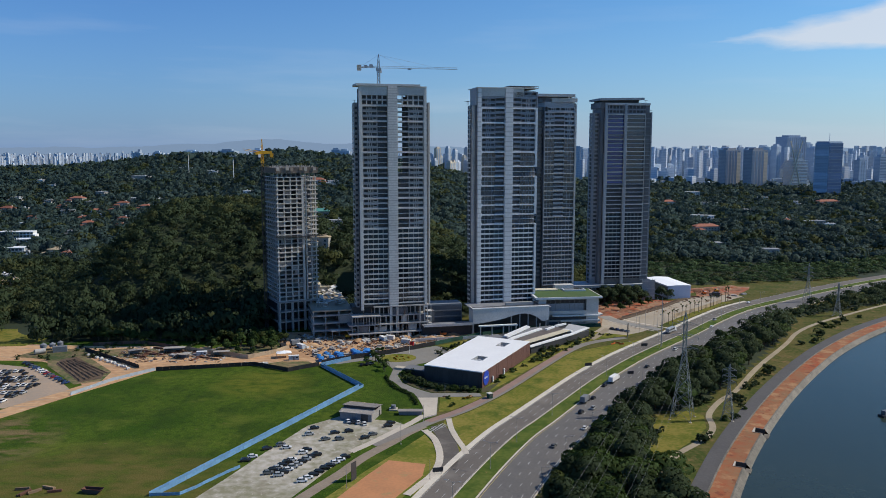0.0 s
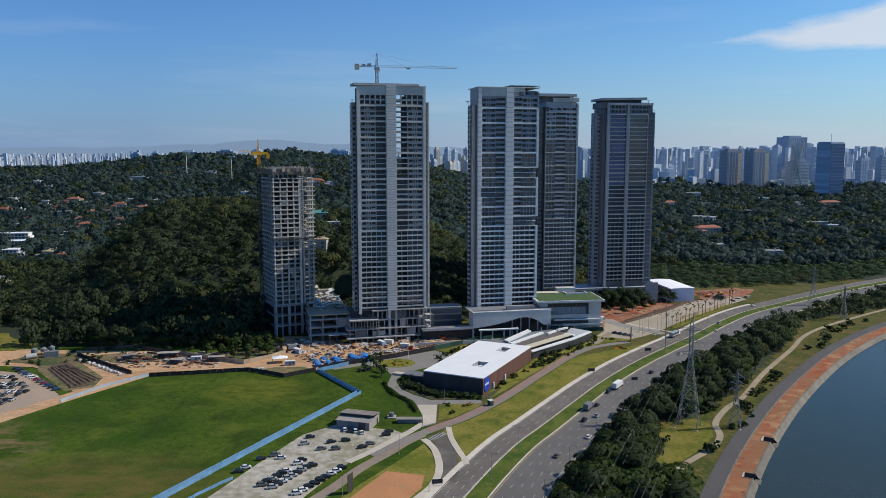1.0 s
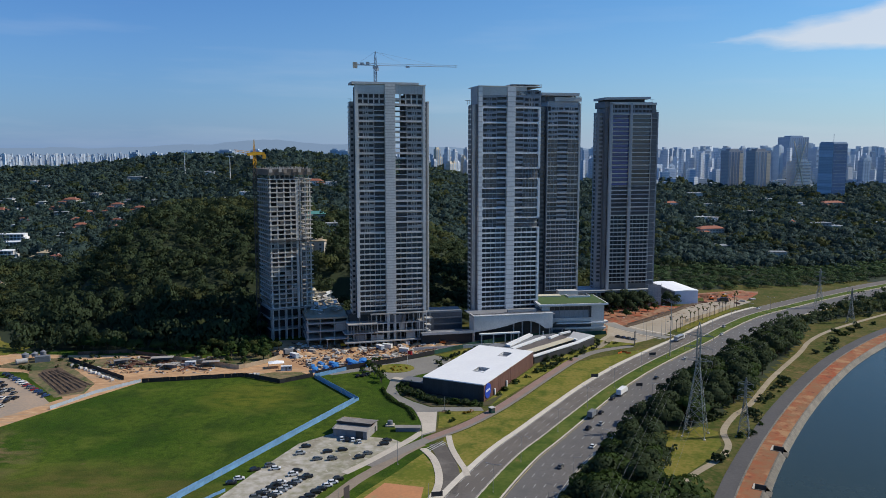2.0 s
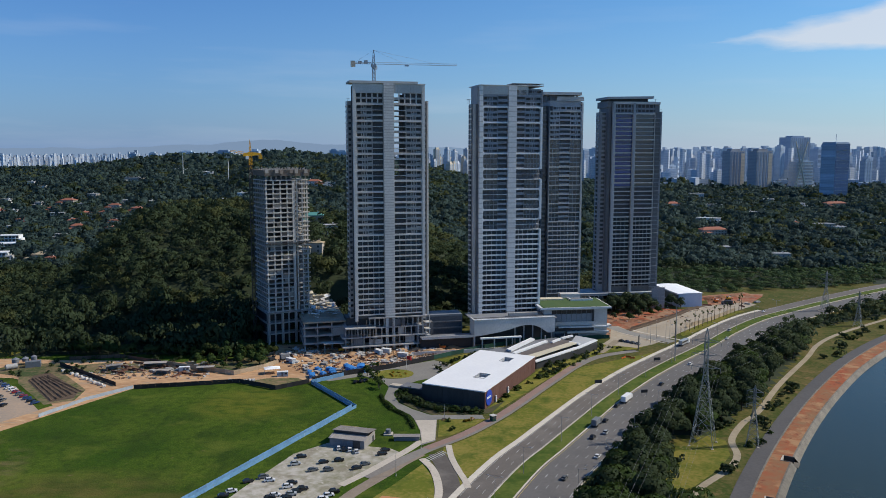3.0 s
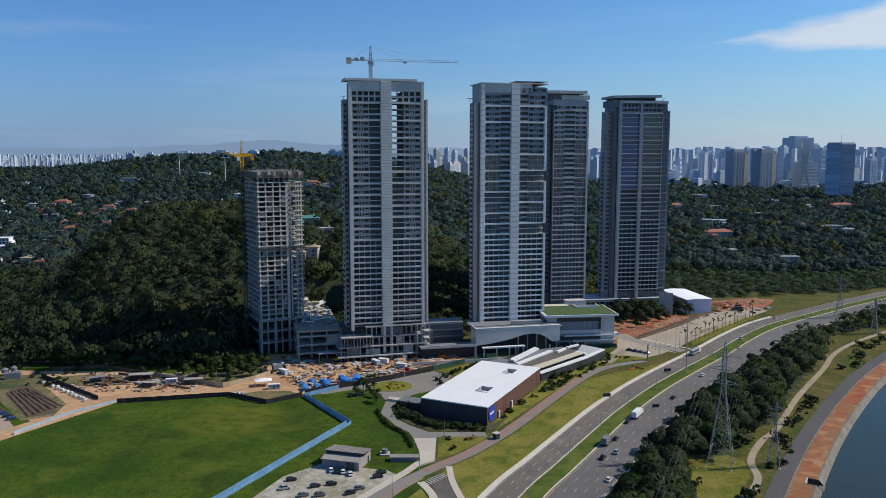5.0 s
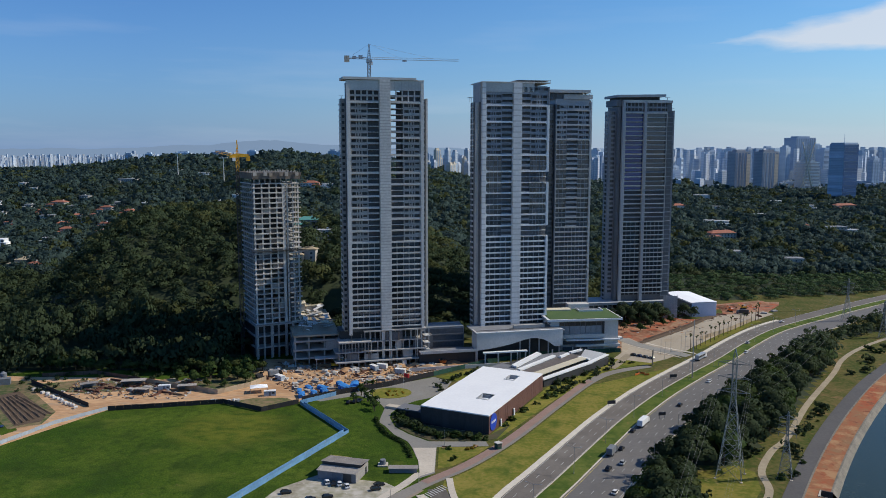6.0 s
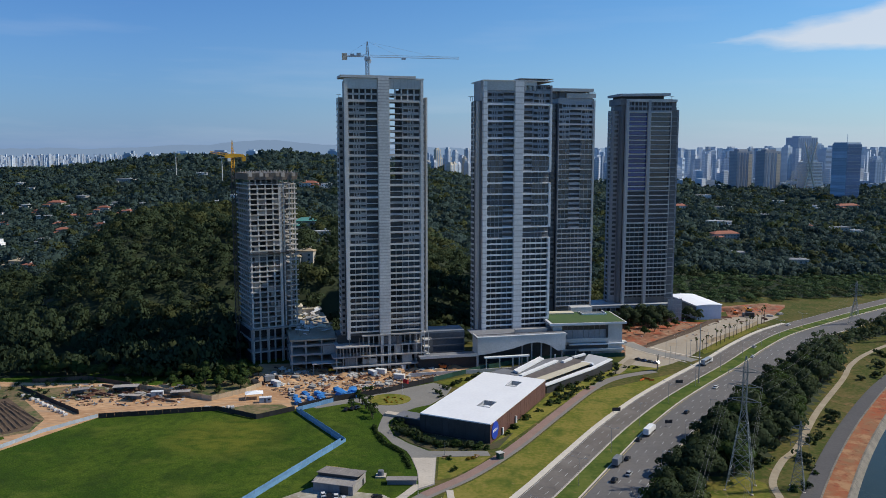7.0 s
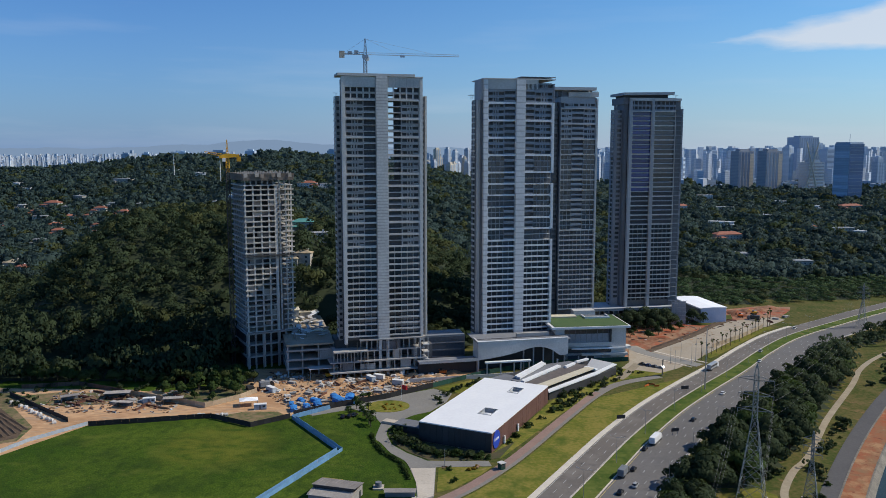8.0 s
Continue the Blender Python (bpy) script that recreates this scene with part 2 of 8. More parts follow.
M_WHITEPILLAR = ribbed(material("jointed_white_paint", (0.74, 0.735, 0.72), (0.60, 0.595, 0.58), 0.65, 0.06, 0.9, spread=0.04), 3.3, 0.68)
M_MIDGREY = material("mid_grey_render", (0.42, 0.43, 0.44), (0.34, 0.345, 0.355), 0.8, 0.1, 1.4, spread=0.08)
M_WHITEPAINT = material("white_paint", (0.78, 0.78, 0.77), (0.66, 0.66, 0.65), 0.6, 0.12, 1.6, spread=0.05)
M_SLATE = material("slate_grey_panel", (0.29, 0.305, 0.33), (0.22, 0.235, 0.255), 0.7, 0.15, 1.2, spread=0.14)
M_GREYPANEL = material("grey_panel", (0.18, 0.19, 0.205), (0.13, 0.14, 0.15), 0.6, 0.1, 1.0, spread=0.15)
M_GLASS = material("dark_window_glass", (0.05, 0.056, 0.065), (0.07, 0.077, 0.088), 0.08, 0.15, 0.9, spread=0.6, spec=0.6)
# colour for flat panels that paint the shade inside unglazed openings
M_VOID = material("painted_opening_shade", (0.05, 0.05, 0.053), (0.08, 0.08, 0.084), 0.95, 0.2, 1.0, spread=0.6, spec=0.05)
M_BLUEGLASS = material("blue_window_film", (0.03, 0.05, 0.20), (0.04, 0.065, 0.24), 0.15, 0.2, 1.0, spread=0.3, spec=0.6)
M_STEEL = material("galvanised_steel", (0.42, 0.43, 0.44), (0.34, 0.35, 0.36), 0.45, 0.5, 3.0, metal=0.7, spread=0.05)
M_PYLON = material("dull_galvanised_lattice", (0.26, 0.28, 0.27), (0.20, 0.215, 0.21), 0.65, 0.5, 3.0, metal=0.15, spread=0.05)
M_CRANE = material("grey_blue_crane_paint", (0.30, 0.35, 0.40), (0.22, 0.26, 0.31), 0.5, 0.5, 2.0)
M_YELLOW = material("yellow_machine_paint", (0.75, 0.40, 0.03), (0.60, 0.30, 0.02), 0.5, 0.3, 2.0)
M_BROWN = material("brown_cladding", (0.15, 0.075, 0.06), (0.11, 0.055, 0.045), 0.6, 0.3, 2.0, spread=0.08)
# real black cladding, and also the painted shade at the back of open storeys
M_BLACK = material("black_cladding_and_shade", (0.04, 0.04, 0.042), (0.055, 0.055, 0.058), 0.5, 0.3, 2.0)
M_GREENROOF = material("planted_roof", (0.055, 0.105, 0.035), (0.085, 0.125, 0.045), 0.95, 0.15, 1.0)
M_GREYROOF = material("grey_roofing", (0.20, 0.205, 0.22), (0.15, 0.155, 0.17), 0.7, 0.1, 1.0)
M_BROWNROOF = material("brown_deck", (0.14, 0.12, 0.11), (0.10, 0.085, 0.08), 0.7, 0.2, 1.2)
M_CREAM = material("cream_slab", (0.62, 0.56, 0.42), (0.54, 0.48, 0.36), 0.8, 0.2, 1.2)
M_BLUESIGN = material("blue_sign", (0.02, 0.06, 0.40), (0.02, 0.05, 0.34), 0.4, 0.2, 1.0)
M_WHITE = material("white_membrane", (0.80, 0.80, 0.80), (0.74, 0.74, 0.75), 0.7, 0.1, 0.8)


# ---- mesh helpers ----
def obj(name, bm, mat, parent=None, label="", smooth=False):
    me = bpy.data.meshes.new(name)
    bm.to_mesh(me)
    bm.free()
    me.materials.append(mat)
    if smooth:
        me.polygons.foreach_set("use_smooth", [True] * len(me.polygons))
    ob = new(name, me)
    if parent:
        ob.parent = parent
    if label:
        ob["label"] = label
    return ob


part = obj


def pydata(name, verts, faces, mat, parent=None, label="", smooth=False):
    me = bpy.data.meshes.new(name)
    me.from_pydata([tuple(v) for v in verts], [], faces)
    me.update()
    me.materials.append(mat)
    if smooth:
        me.polygons.foreach_set("use_smooth", [True] * len(me.polygons))
    ob = new(name, me)
    if parent:
        ob.parent = parent
    if label:
        ob["label"] = label
    return ob


def add_box(bm, x0, x1, y0, y1, z0, z1):
    v = [bm.verts.new(c) for c in ((x0, y0, z0), (x1, y0, z0), (x1, y1, z0), (x0, y1, z0), (x0, y0, z1), (x1, y0, z1), (x1, y1, z1), (x0, y1, z1))]
    for f in ((3, 2, 1, 0), (4, 5, 6, 7), (0, 1, 5, 4), (1, 2, 6, 5), (2, 3, 7, 6), (3, 0, 4, 7)):
        bm.faces.new([v[i] for i in f])


def box(x0, x1, y0, y1, z0, z1):
    bm = bmesh.new()
    add_box(bm, x0, x1, y0, y1, z0, z1)
    return bm


def spline(pts, step):
    """Catmull-Rom through pts, resampled at about step metres."""
    p = [np.array(q, float) for q in pts]
    p = [2 * p[0] - p[1]] + p + [2 * p[-1] - p[-2]]
    out = []
    for i in range(1, len(p) - 2):
        n = max(2, int(np.linalg.norm(p[i + 1] - p[i]) / step))
        for k in range(n):
            t = k / n
            out.append(0.5 * (2 * p[i] + (p[i + 1] - p[i - 1]) * t + (2 * p[i - 1] - 5 * p[i] + 4 * p[i + 1] - p[i + 2]) * t * t + (3 * p[i] - p[i - 1] - 3 * p[i + 1] + p[i + 2]) * t ** 3))
    out.append(p[-2])
    return np.array(out)


def normals(line):
    t = np.gradient(line, axis=0)
    t /= np.linalg.norm(t, axis=1)[:, None]
    return np.stack([t[:, 1], -t[:, 0]], 1)


def strip_mesh(name, line, a, b, z, mat, thick=0.0, parent=None, label="", ground=None):
    """A ribbon from offset a to offset b (right positive) along line; with thickness it is a raised slab."""
    nm = normals(line)
    A, B = line + nm * np.reshape(a, (-1, 1)), line + nm * np.reshape(b, (-1, 1))
    n = len(line)
    za = [z + (ground(*q) if ground else 0) for q in A]
    zb = [z + (ground(*q) if ground else 0) for q in B]
    verts = [(*q, h) for q, h in zip(A, za)] + [(*q, h) for q, h in zip(B, zb)]
    faces = [(i, n + i, n + i + 1, i + 1) for i in range(n - 1)]
    if thick:
        verts += [(x, y, h - thick) for x, y, h in verts]
        faces += [(i, i + 1, 2 * n + i + 1, 2 * n + i) for i in range(n - 1)]
        faces += [(n + i + 1, n + i, 3 * n + i, 3 * n + i + 1) for i in range(n - 1)]
    return pydata(name, verts, faces, mat, parent, label)


def patch(name, pts, z, mat, label="", ground=None, thick=0.3):
    """A flat, thin slab with the outline pts."""
    bm = bmesh.new()
    vs = [bm.verts.new((x, y, z + (ground(x, y) if ground else 0))) for x, y in pts]
    f = bm.faces.new(vs)
    if f.normal.z < 0 or sum(vs[i].co.x * vs[(i + 1) % len(vs)].co.y - vs[(i + 1) % len(vs)].co.x * vs[i].co.y for i in range(len(vs))) < 0:
        f.normal_flip()
    r = bmesh.ops.extrude_face_region(bm, geom=[f])
    for v in r["geom"]:
        if isinstance(v, bmesh.types.BMVert):
            v.co.z += 0.0
    for v in vs:
        v.co.z -= thick
    bmesh.ops.recalc_face_normals(bm, faces=bm.faces)
    bmesh.ops.triangulate(bm, faces=bm.faces)
    return tagged(obj(name, bm, mat), label=label, kind="structure")


BOXES = {}


def box_mesh(name, w, d, h, mat):
    """A shared box mesh, its origin at the lower front left corner."""
    key = (name, round(w, 2), round(d, 2), round(h, 2), mat.name)
    if key not in BOXES:
        me = bpy.data.meshes.new(name)
        c = [(x, y, z) for z in (0, h) for x, y in ((0, 0), (w, 0), (w, d), (0, d))]
        me.from_pydata(c, [], [(3, 2, 1, 0), (4, 5, 6, 7), (0, 1, 5, 4), (1, 2, 6, 5), (2, 3, 7, 6), (3, 0, 4, 7)])
        me.materials.append(mat)
        BOXES[key] = me
    return BOXES[key]


def piece(name, u0, u1, v0, v1, z0, z1, mat, parent):
    ob = new(name, box_mesh(name, u1 - u0, v1 - v0, z1 - z0, mat))
    ob.location = (u0, v0, z0)
    ob.parent = parent
    return ob


def thing(name, x, y, a, label, category, group="", z=0.0):
    root = new(name)
    root.empty_display_size = 1
    root.matrix_world = pose(x, y, z, 0, 0, a)
    return tagged(root, label, category, group)


# ---- plan: the avenue and the river ----
# left edge of the grass median between the two carriageways
AVENUE = spline([(-75, 60), (-42, 160), (3, 279), (28, 337), (45, 367), (64, 400), (84, 434), (110, 473), (137, 508), (168, 546), (200, 588), (236, 629), (287, 672), (345, 718), (420, 772), (540, 845), (760, 960), (1100, 1100), (1600, 1260)], 6.0)
BANK = spline([(20, 60), (62, 190), (111, 288), (140, 341), (178, 401), (219, 458), (262, 511), (318, 568), (390, 625), (520, 715), (740, 840), (1080, 990), (1600, 1160)], 6.0)


def behind(line, length):
    """The line with a straight run added before its first point."""
    t = (line[2] - line[0]) / np.linalg.norm(line[2] - line[0])
    return np.vstack([[line[0] - t * d for d in np.arange(length, 5.9, -6.0)], line])


ROAD_LINE, BANK_LINE = behind(AVENUE, 420), behind(BANK, 420)


def side_of(line, x, y):
    d = np.hypot(line[:, 0] - x, line[:, 1] - y)
    i = int(np.argmin(d))
    i = min(max(i, 1), len(line) - 2)
    t = line[i + 1] - line[i - 1]
    return (t[1] * (x - line[i, 0]) - t[0] * (y - line[i, 1])) / math.hypot(*t)


def smooth(a, b, v):
    t = min(1.0, max(0.0, (v - a) / (b - a)))
    return t * t * (3 - 2 * t)


WATER_Z = -4.6


WOOD_X = (-2000, -330, -264, -198, -129, -118, -60, 0, 20, 60, 130, 180, 230, 270, 330, 420, 540, 760, 1100, 1700)
WOOD_Y = (640, 508, 514, 522, 515, 566, 562, 580, 600, 650, 700, 726, 738, 744, 756, 778, 852, 975, 1125, 1310)


def height(x, y):
    """The lie of the land."""
    d = side_of(AVENUE, x, y) if y < 1400 and x > -120 else -200.0
    if d > 26:
        h = -2.6 * smooth(27, 45, d)
        r = side_of(BANK, x, y)
        if r > -9.5:
            h -= 6 * smooth(-9.5, -4.0, r)
        return h
    away = smooth(-16, -60, d)
    # the wooded knoll behind the towers, the valley west of it, the far ridge and the gentle eastern rise
    west = smooth(140, -160, x - 0.05 * (y - 600)) * (smooth(-312, -222, x + 0.12 * (y - 600)) if x < 0 else 1.0)
    hill = 60 * smooth(520, 720, y - 0.10 * x) * west * (1 - 0.55 * smooth(770, 1050, y))
    hill += (8 * smooth(560, 700, y) + 46 * smooth(1060, 1640, y) - 46 * smooth(2500, 3200, y)) * smooth(500, -260, x)
    hill += 46 * math.exp(-((x + 610) / 330) ** 2 - ((y - 2080) / 360) ** 2)
    hill += (13 * smooth(900, 1200, y) + 13 * smooth(1300, 1850, y) - 20 * smooth(2100, 2600, y)) * smooth(60, 320, x)
    hill += 9 * noise.noise((x * 0.004, y * 0.004, 0.3)) * smooth(600, 900, y)
    return max(0.0, hill) * away * smooth(0, 70, y - np.interp(x, WOOD_X, WOOD_Y))


# ---- ground ----
SHORE_X = (85, 78, 87, 100, 118, 150, 190, 229, 266, 302, 352, 392, 470, 620, 780)
SHORE_Y = (285, 319, 338, 378, 385, 420, 478, 536, 600, 625, 652, 682, 735, 830, 960)


def in_forest(x, y):
    return y > np.interp(x, WOOD_X, WOOD_Y)


def in_shore_wood(x, y):
    d = side_of(AVENUE, x, y)
    return 33.5 < d < 130 and y > 200 and x < np.interp(y, SHORE_Y, SHORE_X) - 1.0 and y < 940


def ground_sheet():
    xs = np.concatenate([np.arange(-4800, -700, 120), np.arange(-700, -320, 20), np.arange(-320, 420, 5), np.arange(420, 900, 20), np.arange(900, 4801, 120)])
    ys = np.concatenate([np.arange(-400, 240, 40), np.arange(240, 700, 5), np.arange(700, 1400, 20), np.arange(1400, 4900, 100)])
    verts = [(x, y, height(x, y)) for y in ys for x in xs]
    w = len(xs)
    faces = [(j * w + i, j * w + i + 1, (j + 1) * w + i + 1, (j + 1) * w + i) for j in range(len(ys) - 1) for i in range(w - 1)]
    g = pydata("ground", verts, faces, M_GRASS, smooth=True)
    g.data.materials.append(M_FOREST_FLOOR)
    g.data.materials.append(M_SHORE)
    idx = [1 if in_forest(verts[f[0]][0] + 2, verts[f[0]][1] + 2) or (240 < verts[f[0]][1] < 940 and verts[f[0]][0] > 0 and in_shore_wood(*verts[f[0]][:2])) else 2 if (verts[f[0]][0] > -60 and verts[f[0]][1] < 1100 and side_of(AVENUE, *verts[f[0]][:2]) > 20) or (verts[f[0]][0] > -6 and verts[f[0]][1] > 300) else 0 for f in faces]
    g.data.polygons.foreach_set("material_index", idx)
    return tagged(g, label="wide green grassy ground rising to wooded hills", kind="structure")


ground_sheet()
road_1 = tagged(strip_mesh("road_1", ROAD_LINE, -11, 0, 0.06, M_ASPHALT, 0.3), label="grey asphalt carriageway of a riverside avenue", kind="structure")
tagged(strip_mesh("pavement_1", ROAD_LINE[:180], -13.6, -11, 0.2, M_PAVING, 0.4), label="pale concrete pavement beside the avenue", kind="structure")
tagged(strip_mesh("median", ROAD_LINE, 0.5, 8.0, 0.2, M_MEDIAN, 0.3), label="grass median between two carriageways", kind="structure")
tagged(strip_mesh("kerb_1", ROAD_LINE, 0.0, 0.5, 0.24, M_CONCRETE, 0.3), label="pale concrete kerb of the median", kind="structure")
tagged(strip_mesh("kerb_2", ROAD_LINE, 8.0, 8.6, 0.24, M_CONCRETE, 0.3), label="pale concrete kerb of the median", kind="structure")
road_2 = tagged(strip_mesh("road_2", ROAD_LINE, 8.6, 27.4, 0.06, M_ASPHALT2, 0.3), label="wide grey asphalt expressway with lane lines", kind="structure")
tagged(strip_mesh("kerb_3", ROAD_LINE, 27.4, 27.9, 0.25, M_CONCRETE, 0.4), label="pale concrete kerb of the expressway", kind="structure")
part_lines = (("edge_line", -10.6, -10.45, road_1), ("edge_line", -0.45, -0.3, road_1), ("edge_line", 9.2, 9.4, road_2), ("edge_line", 26.6, 26.8, road_2))
for nm, a, b, par in part_lines:
    strip_mesh(nm, ROAD_LINE[:210], a, b, 0.075, M_LINE if a != 9.2 else M_YELLOWLINE, parent=par)


def dashes(parent, offset, first, every, length, i0=34, i1=104):
    """Lane dashes, each a painted bar of its own."""
    nm = normals(AVENUE)
    t = np.gradient(AVENUE, axis=0)
    s = 0.0
    nxt = first
    for i in range(i0, i1):
        step = math.hypot(*(AVENUE[i + 1] - AVENUE[i]))
        while nxt < s + step:
            q = AVENUE[i] + (AVENUE[i + 1] - AVENUE[i]) * ((nxt - s) / step) + nm[i] * offset
            ob = new("lane_dash", box_mesh("lane_dash", 0.16, length, 0.02, M_LINE))
            ob.matrix_world = pose(q[0], q[1], 0.062, 0, 0, math.degrees(math.atan2(t[i][1], t[i][0])) - 90)
            ob.parent = parent
            nxt += every
        s += step


dashes(road_1, -3.7, 0, 10, 3.5)
dashes(road_1, -7.2, 3, 10, 3.5)
for k, off in enumerate((12.9, 16.4, 19.9, 23.3)):
    dashes(road_2, off, 2 * k, 12, 3.2)
bm = bmesh.new()
add_box(bm, -200, 2500, -300, 2500, WATER_Z - 1, WATER_Z)
tagged(obj("water", bm, M_WATER), label="calm blue grey river water", kind="structure")

# river bank, from the land to the water
shift = lambda line, d: line + normals(line) * d
tagged(strip_mesh("cycleway", BANK_LINE, -18.0, -11.5, -2.48, M_CYCLE, 0.5), label="grey asphalt cycleway along the river", kind="structure")
tagged(strip_mesh("bank_kerb", BANK_LINE, -11.5, -10.8, -2.36, M_LINING, 0.5), label="stained kerb between cycleway and red earth", kind="structure")
nmB = normals(BANK_LINE)
CUTS = [int(np.argmin(np.hypot(BANK_LINE[:, 0] - x, BANK_LINE[:, 1] - y))) for x, y in ((124, 314), (146, 352))]
runs = [(0, CUTS[0]), (CUTS[0] + 1, CUTS[1]), (CUTS[1] + 1, len(BANK_LINE) - 1)]
for c in CUTS:
    pair, nn = BANK_LINE[c:c + 2], nmB[c:c + 2]
    verts = [(*q, z) for off, z in ((-10.8, -2.46), (-6.4, -2.46), (-6.4, -5.2)) for q in pair + nn * off]
    tagged(pydata("bank_earth", verts, [(0, 2, 3, 1), (2, 4, 5, 3)], M_REDEARTH), label="bare red earth strip on the river bank", kind="structure")
for i0, i1 in runs:
    line, nn = BANK_LINE[i0:i1 + 1], nmB[i0:i1 + 1]
    n = len(line)
    verts = [(*q, z) for off, z in ((-10.8, -2.46), (-2.2, -2.46), (-2.2, -6.0), (-10.8, -3.4)) for q in line + nn * off]
    faces = [(r * n + i, r2 * n + i, r2 * n + i + 1, r * n + i + 1) for r, r2 in ((0, 1), (1, 2)) for i in range(n - 1)] + [(0, 3 * n, 2 * n, n), (n - 1, 2 * n - 1, 3 * n - 1, 4 * n - 1)]
    tagged(pydata("bank_earth", verts, faces, M_REDEARTH), label="bare red earth strip on the river bank", kind="structure")
    verts = [(*q, z) for off, z in ((-2.9, -2.35), (-2.2, -2.35), (0.4, WATER_Z - 0.5)) for q in line + nn * off]
    tagged(pydata("bank_lining", verts, [(r * n + i, (r + 1) * n + i, (r + 1) * n + i + 1, r * n + i + 1) for r in (0, 1) for i in range(n - 1)], M_LINING), label="stained concrete lining at the water's edge", kind="structure")
TRAIL = spline([(40, 225), (74, 288), (86, 308), (99, 328), (116, 346), (125, 361), (129, 379), (142, 401), (156, 418), (186, 465), (226, 521), (247, 553), (272, 581), (307, 611), (365, 656), (450, 715)], 4.0)
tagged(strip_mesh("trail", TRAIL, -1.5, 1.5, 0.10, M_TRAIL, 0.4, ground=height), label="sandy foot trail beside the woods", kind="structure")

# patches of ground on the land side
LOT = [(-100, 262), (-90, 279), (-84, 295), (-74, 324), (-62, 356), (-49, 369), (-22, 362), (-16, 356), (-21, 346), (-35, 330), (-40, 319), (-51, 290), (-62, 262)]
patch("gravel_lot", LOT, 0.05, M_GRAVEL, "dusty pale gravel parking lot")
def paved(name, pts, a, b, z, mat, label):
    tagged(strip_mesh(name, spline(pts, 2.0), a, b, z, mat, 0.3), label=label, kind="structure")


paved("footway", [(-38.5, 324.2), (-30.4, 335.4), (-21.8, 348.8), (-14.7, 360), (-8.9, 371)], -1.7, 1.7, 0.12, M_CONCRETE, "pale concrete footway by the parking lot")
paved("side_path", [(-63, 255), (-49.7, 282.7), (-40.5, 300.4), (-32.8, 317.6), (-22, 335.4), (-16.3, 345.7), (-9, 356)], -2.5, 2.5, 0.08, M_BROWNPATH, "brown paved path beside the parking lot")
patch("earth_patch", [(-40, 276), (-29, 301), (-22, 315), (-7, 311), (-8, 299), (-19, 276)], 0.09, M_DIRTRED, "bare orange earth patch in the grass")
patch("verge_grass", [(-53, 262), (-43, 279), (-30, 305), (-19, 324), (-8, 345), (-3, 330), (-2, 308), (-20, 268), (-30, 240)], 0.045, M_LAWN, "dry lawn verge between path and avenue")
SLIP = spline([(-2.4, 356), (1.1, 340.5), (3.0, 327), (3.0, 317), (1.5, 306)], 2.0)
tagged(strip_mesh("slip_road", SLIP, -3.6, 3.4, 0.075, M_ASPHALT, 0.3), label="short asphalt slip road off the avenue", kind="structure")
paved("slip_pavement", [(-8.3, 350.4), (-3.9, 339.7), (-1.6, 325.6), (-1.6, 312.5), (-4.2, 300.4), (-8.6, 291.3), (-13.4, 281.7)], -1.5, 1.5, 0.214, M_CONCRETE, "curved pale concrete pavement of the slip road")
paved("corner_pavement", [(2.7, 365.7), (3.8, 352), (6.4, 338.3), (8.8, 328.3), (9.6, 321.5)], -1.3, 1.3, 0.212, M_CONCRETE, "pale concrete pavement at the street corner")
STREET = spline([(-30, 332), (-20, 344), (-6, 361), (10, 378), (25, 399), (37, 419), (59, 459), (80, 495), (97, 515), (122, 529)], 3.0)
tagged(strip_mesh("street", STREET, -3.0, 2.4, 0.10, M_STREET, 0.3), label="narrow worn grey service street", kind="structure")
tagged(strip_mesh("red_path", STREET[12:64], -3.3, 0.7, 0.14, M_REDPATH, 0.3), label="red brick coloured footpath beside the street", kind="structure")
WEDGE = [tuple(q) for q in (AVENUE - normals(AVENUE) * 13.7)[37:82]]
street_r = [tuple(q) for q in (STREET + normals(STREET) * 3.3)[14:62]]
patch("lawn_1", WEDGE + street_r[::-1], 0.04, M_LAWN, "sunny dry lawn wedge beside the avenue")
patch("drive", [(-9, 366), (-3, 371), (-2.5, 399), (20, 400), (19, 405.5), (6, 405.5), (-6, 405.7), (-15, 414.5), (-21.8, 424), (-25, 437), (-24.9, 444), (-19.5, 456), (-13.5, 463), (-6, 468), (2, 483), (5, 497), (-5, 506), (-28, 490), (-52, 478), (-66, 465), (-62, 462), (-44, 472), (-33, 463), (-28.5, 451), (-29.8, 431), (-26.7, 426), (-21.8, 414.5), (-15.3, 405.7), (-13.4, 400), (-10, 384)], 0.09, M_DRIVE, "grey paved drive with a turning loop")
patch("entry_apron", [(-8.6, 368), (-3.2, 372), (-2.7, 398), (-12.6, 398), (-10, 384)], 0.11, M_CONCRETE, "pale concrete entry apron")
patch("lawn_2", [(-2, 375), (4, 378), (15, 391), (20, 399.5), (10, 399.2), (-1.5, 398.5)], 0.12, M_LAWN, "small lawn with flower beds")
patch("planting_bed", [(-24.2, 437), (-21, 424.5), (-14.5, 415.2), (-5.5, 406.6), (18, 406.2), (24, 409), (32, 428), (21, 413.5), (-10.5, 428.5), (-4, 442), (-10, 454), (-18.5, 455), (-24, 444)], 0.13, M_BED, "dark planting bed round the pavilion")
patch("lawn_3", [(24, 408), (36, 428), (58, 466), (92, 512), (86, 522), (56, 486), (21, 413)], 0.05, M_LAWN, "mown lawn beside the pavilion wall")
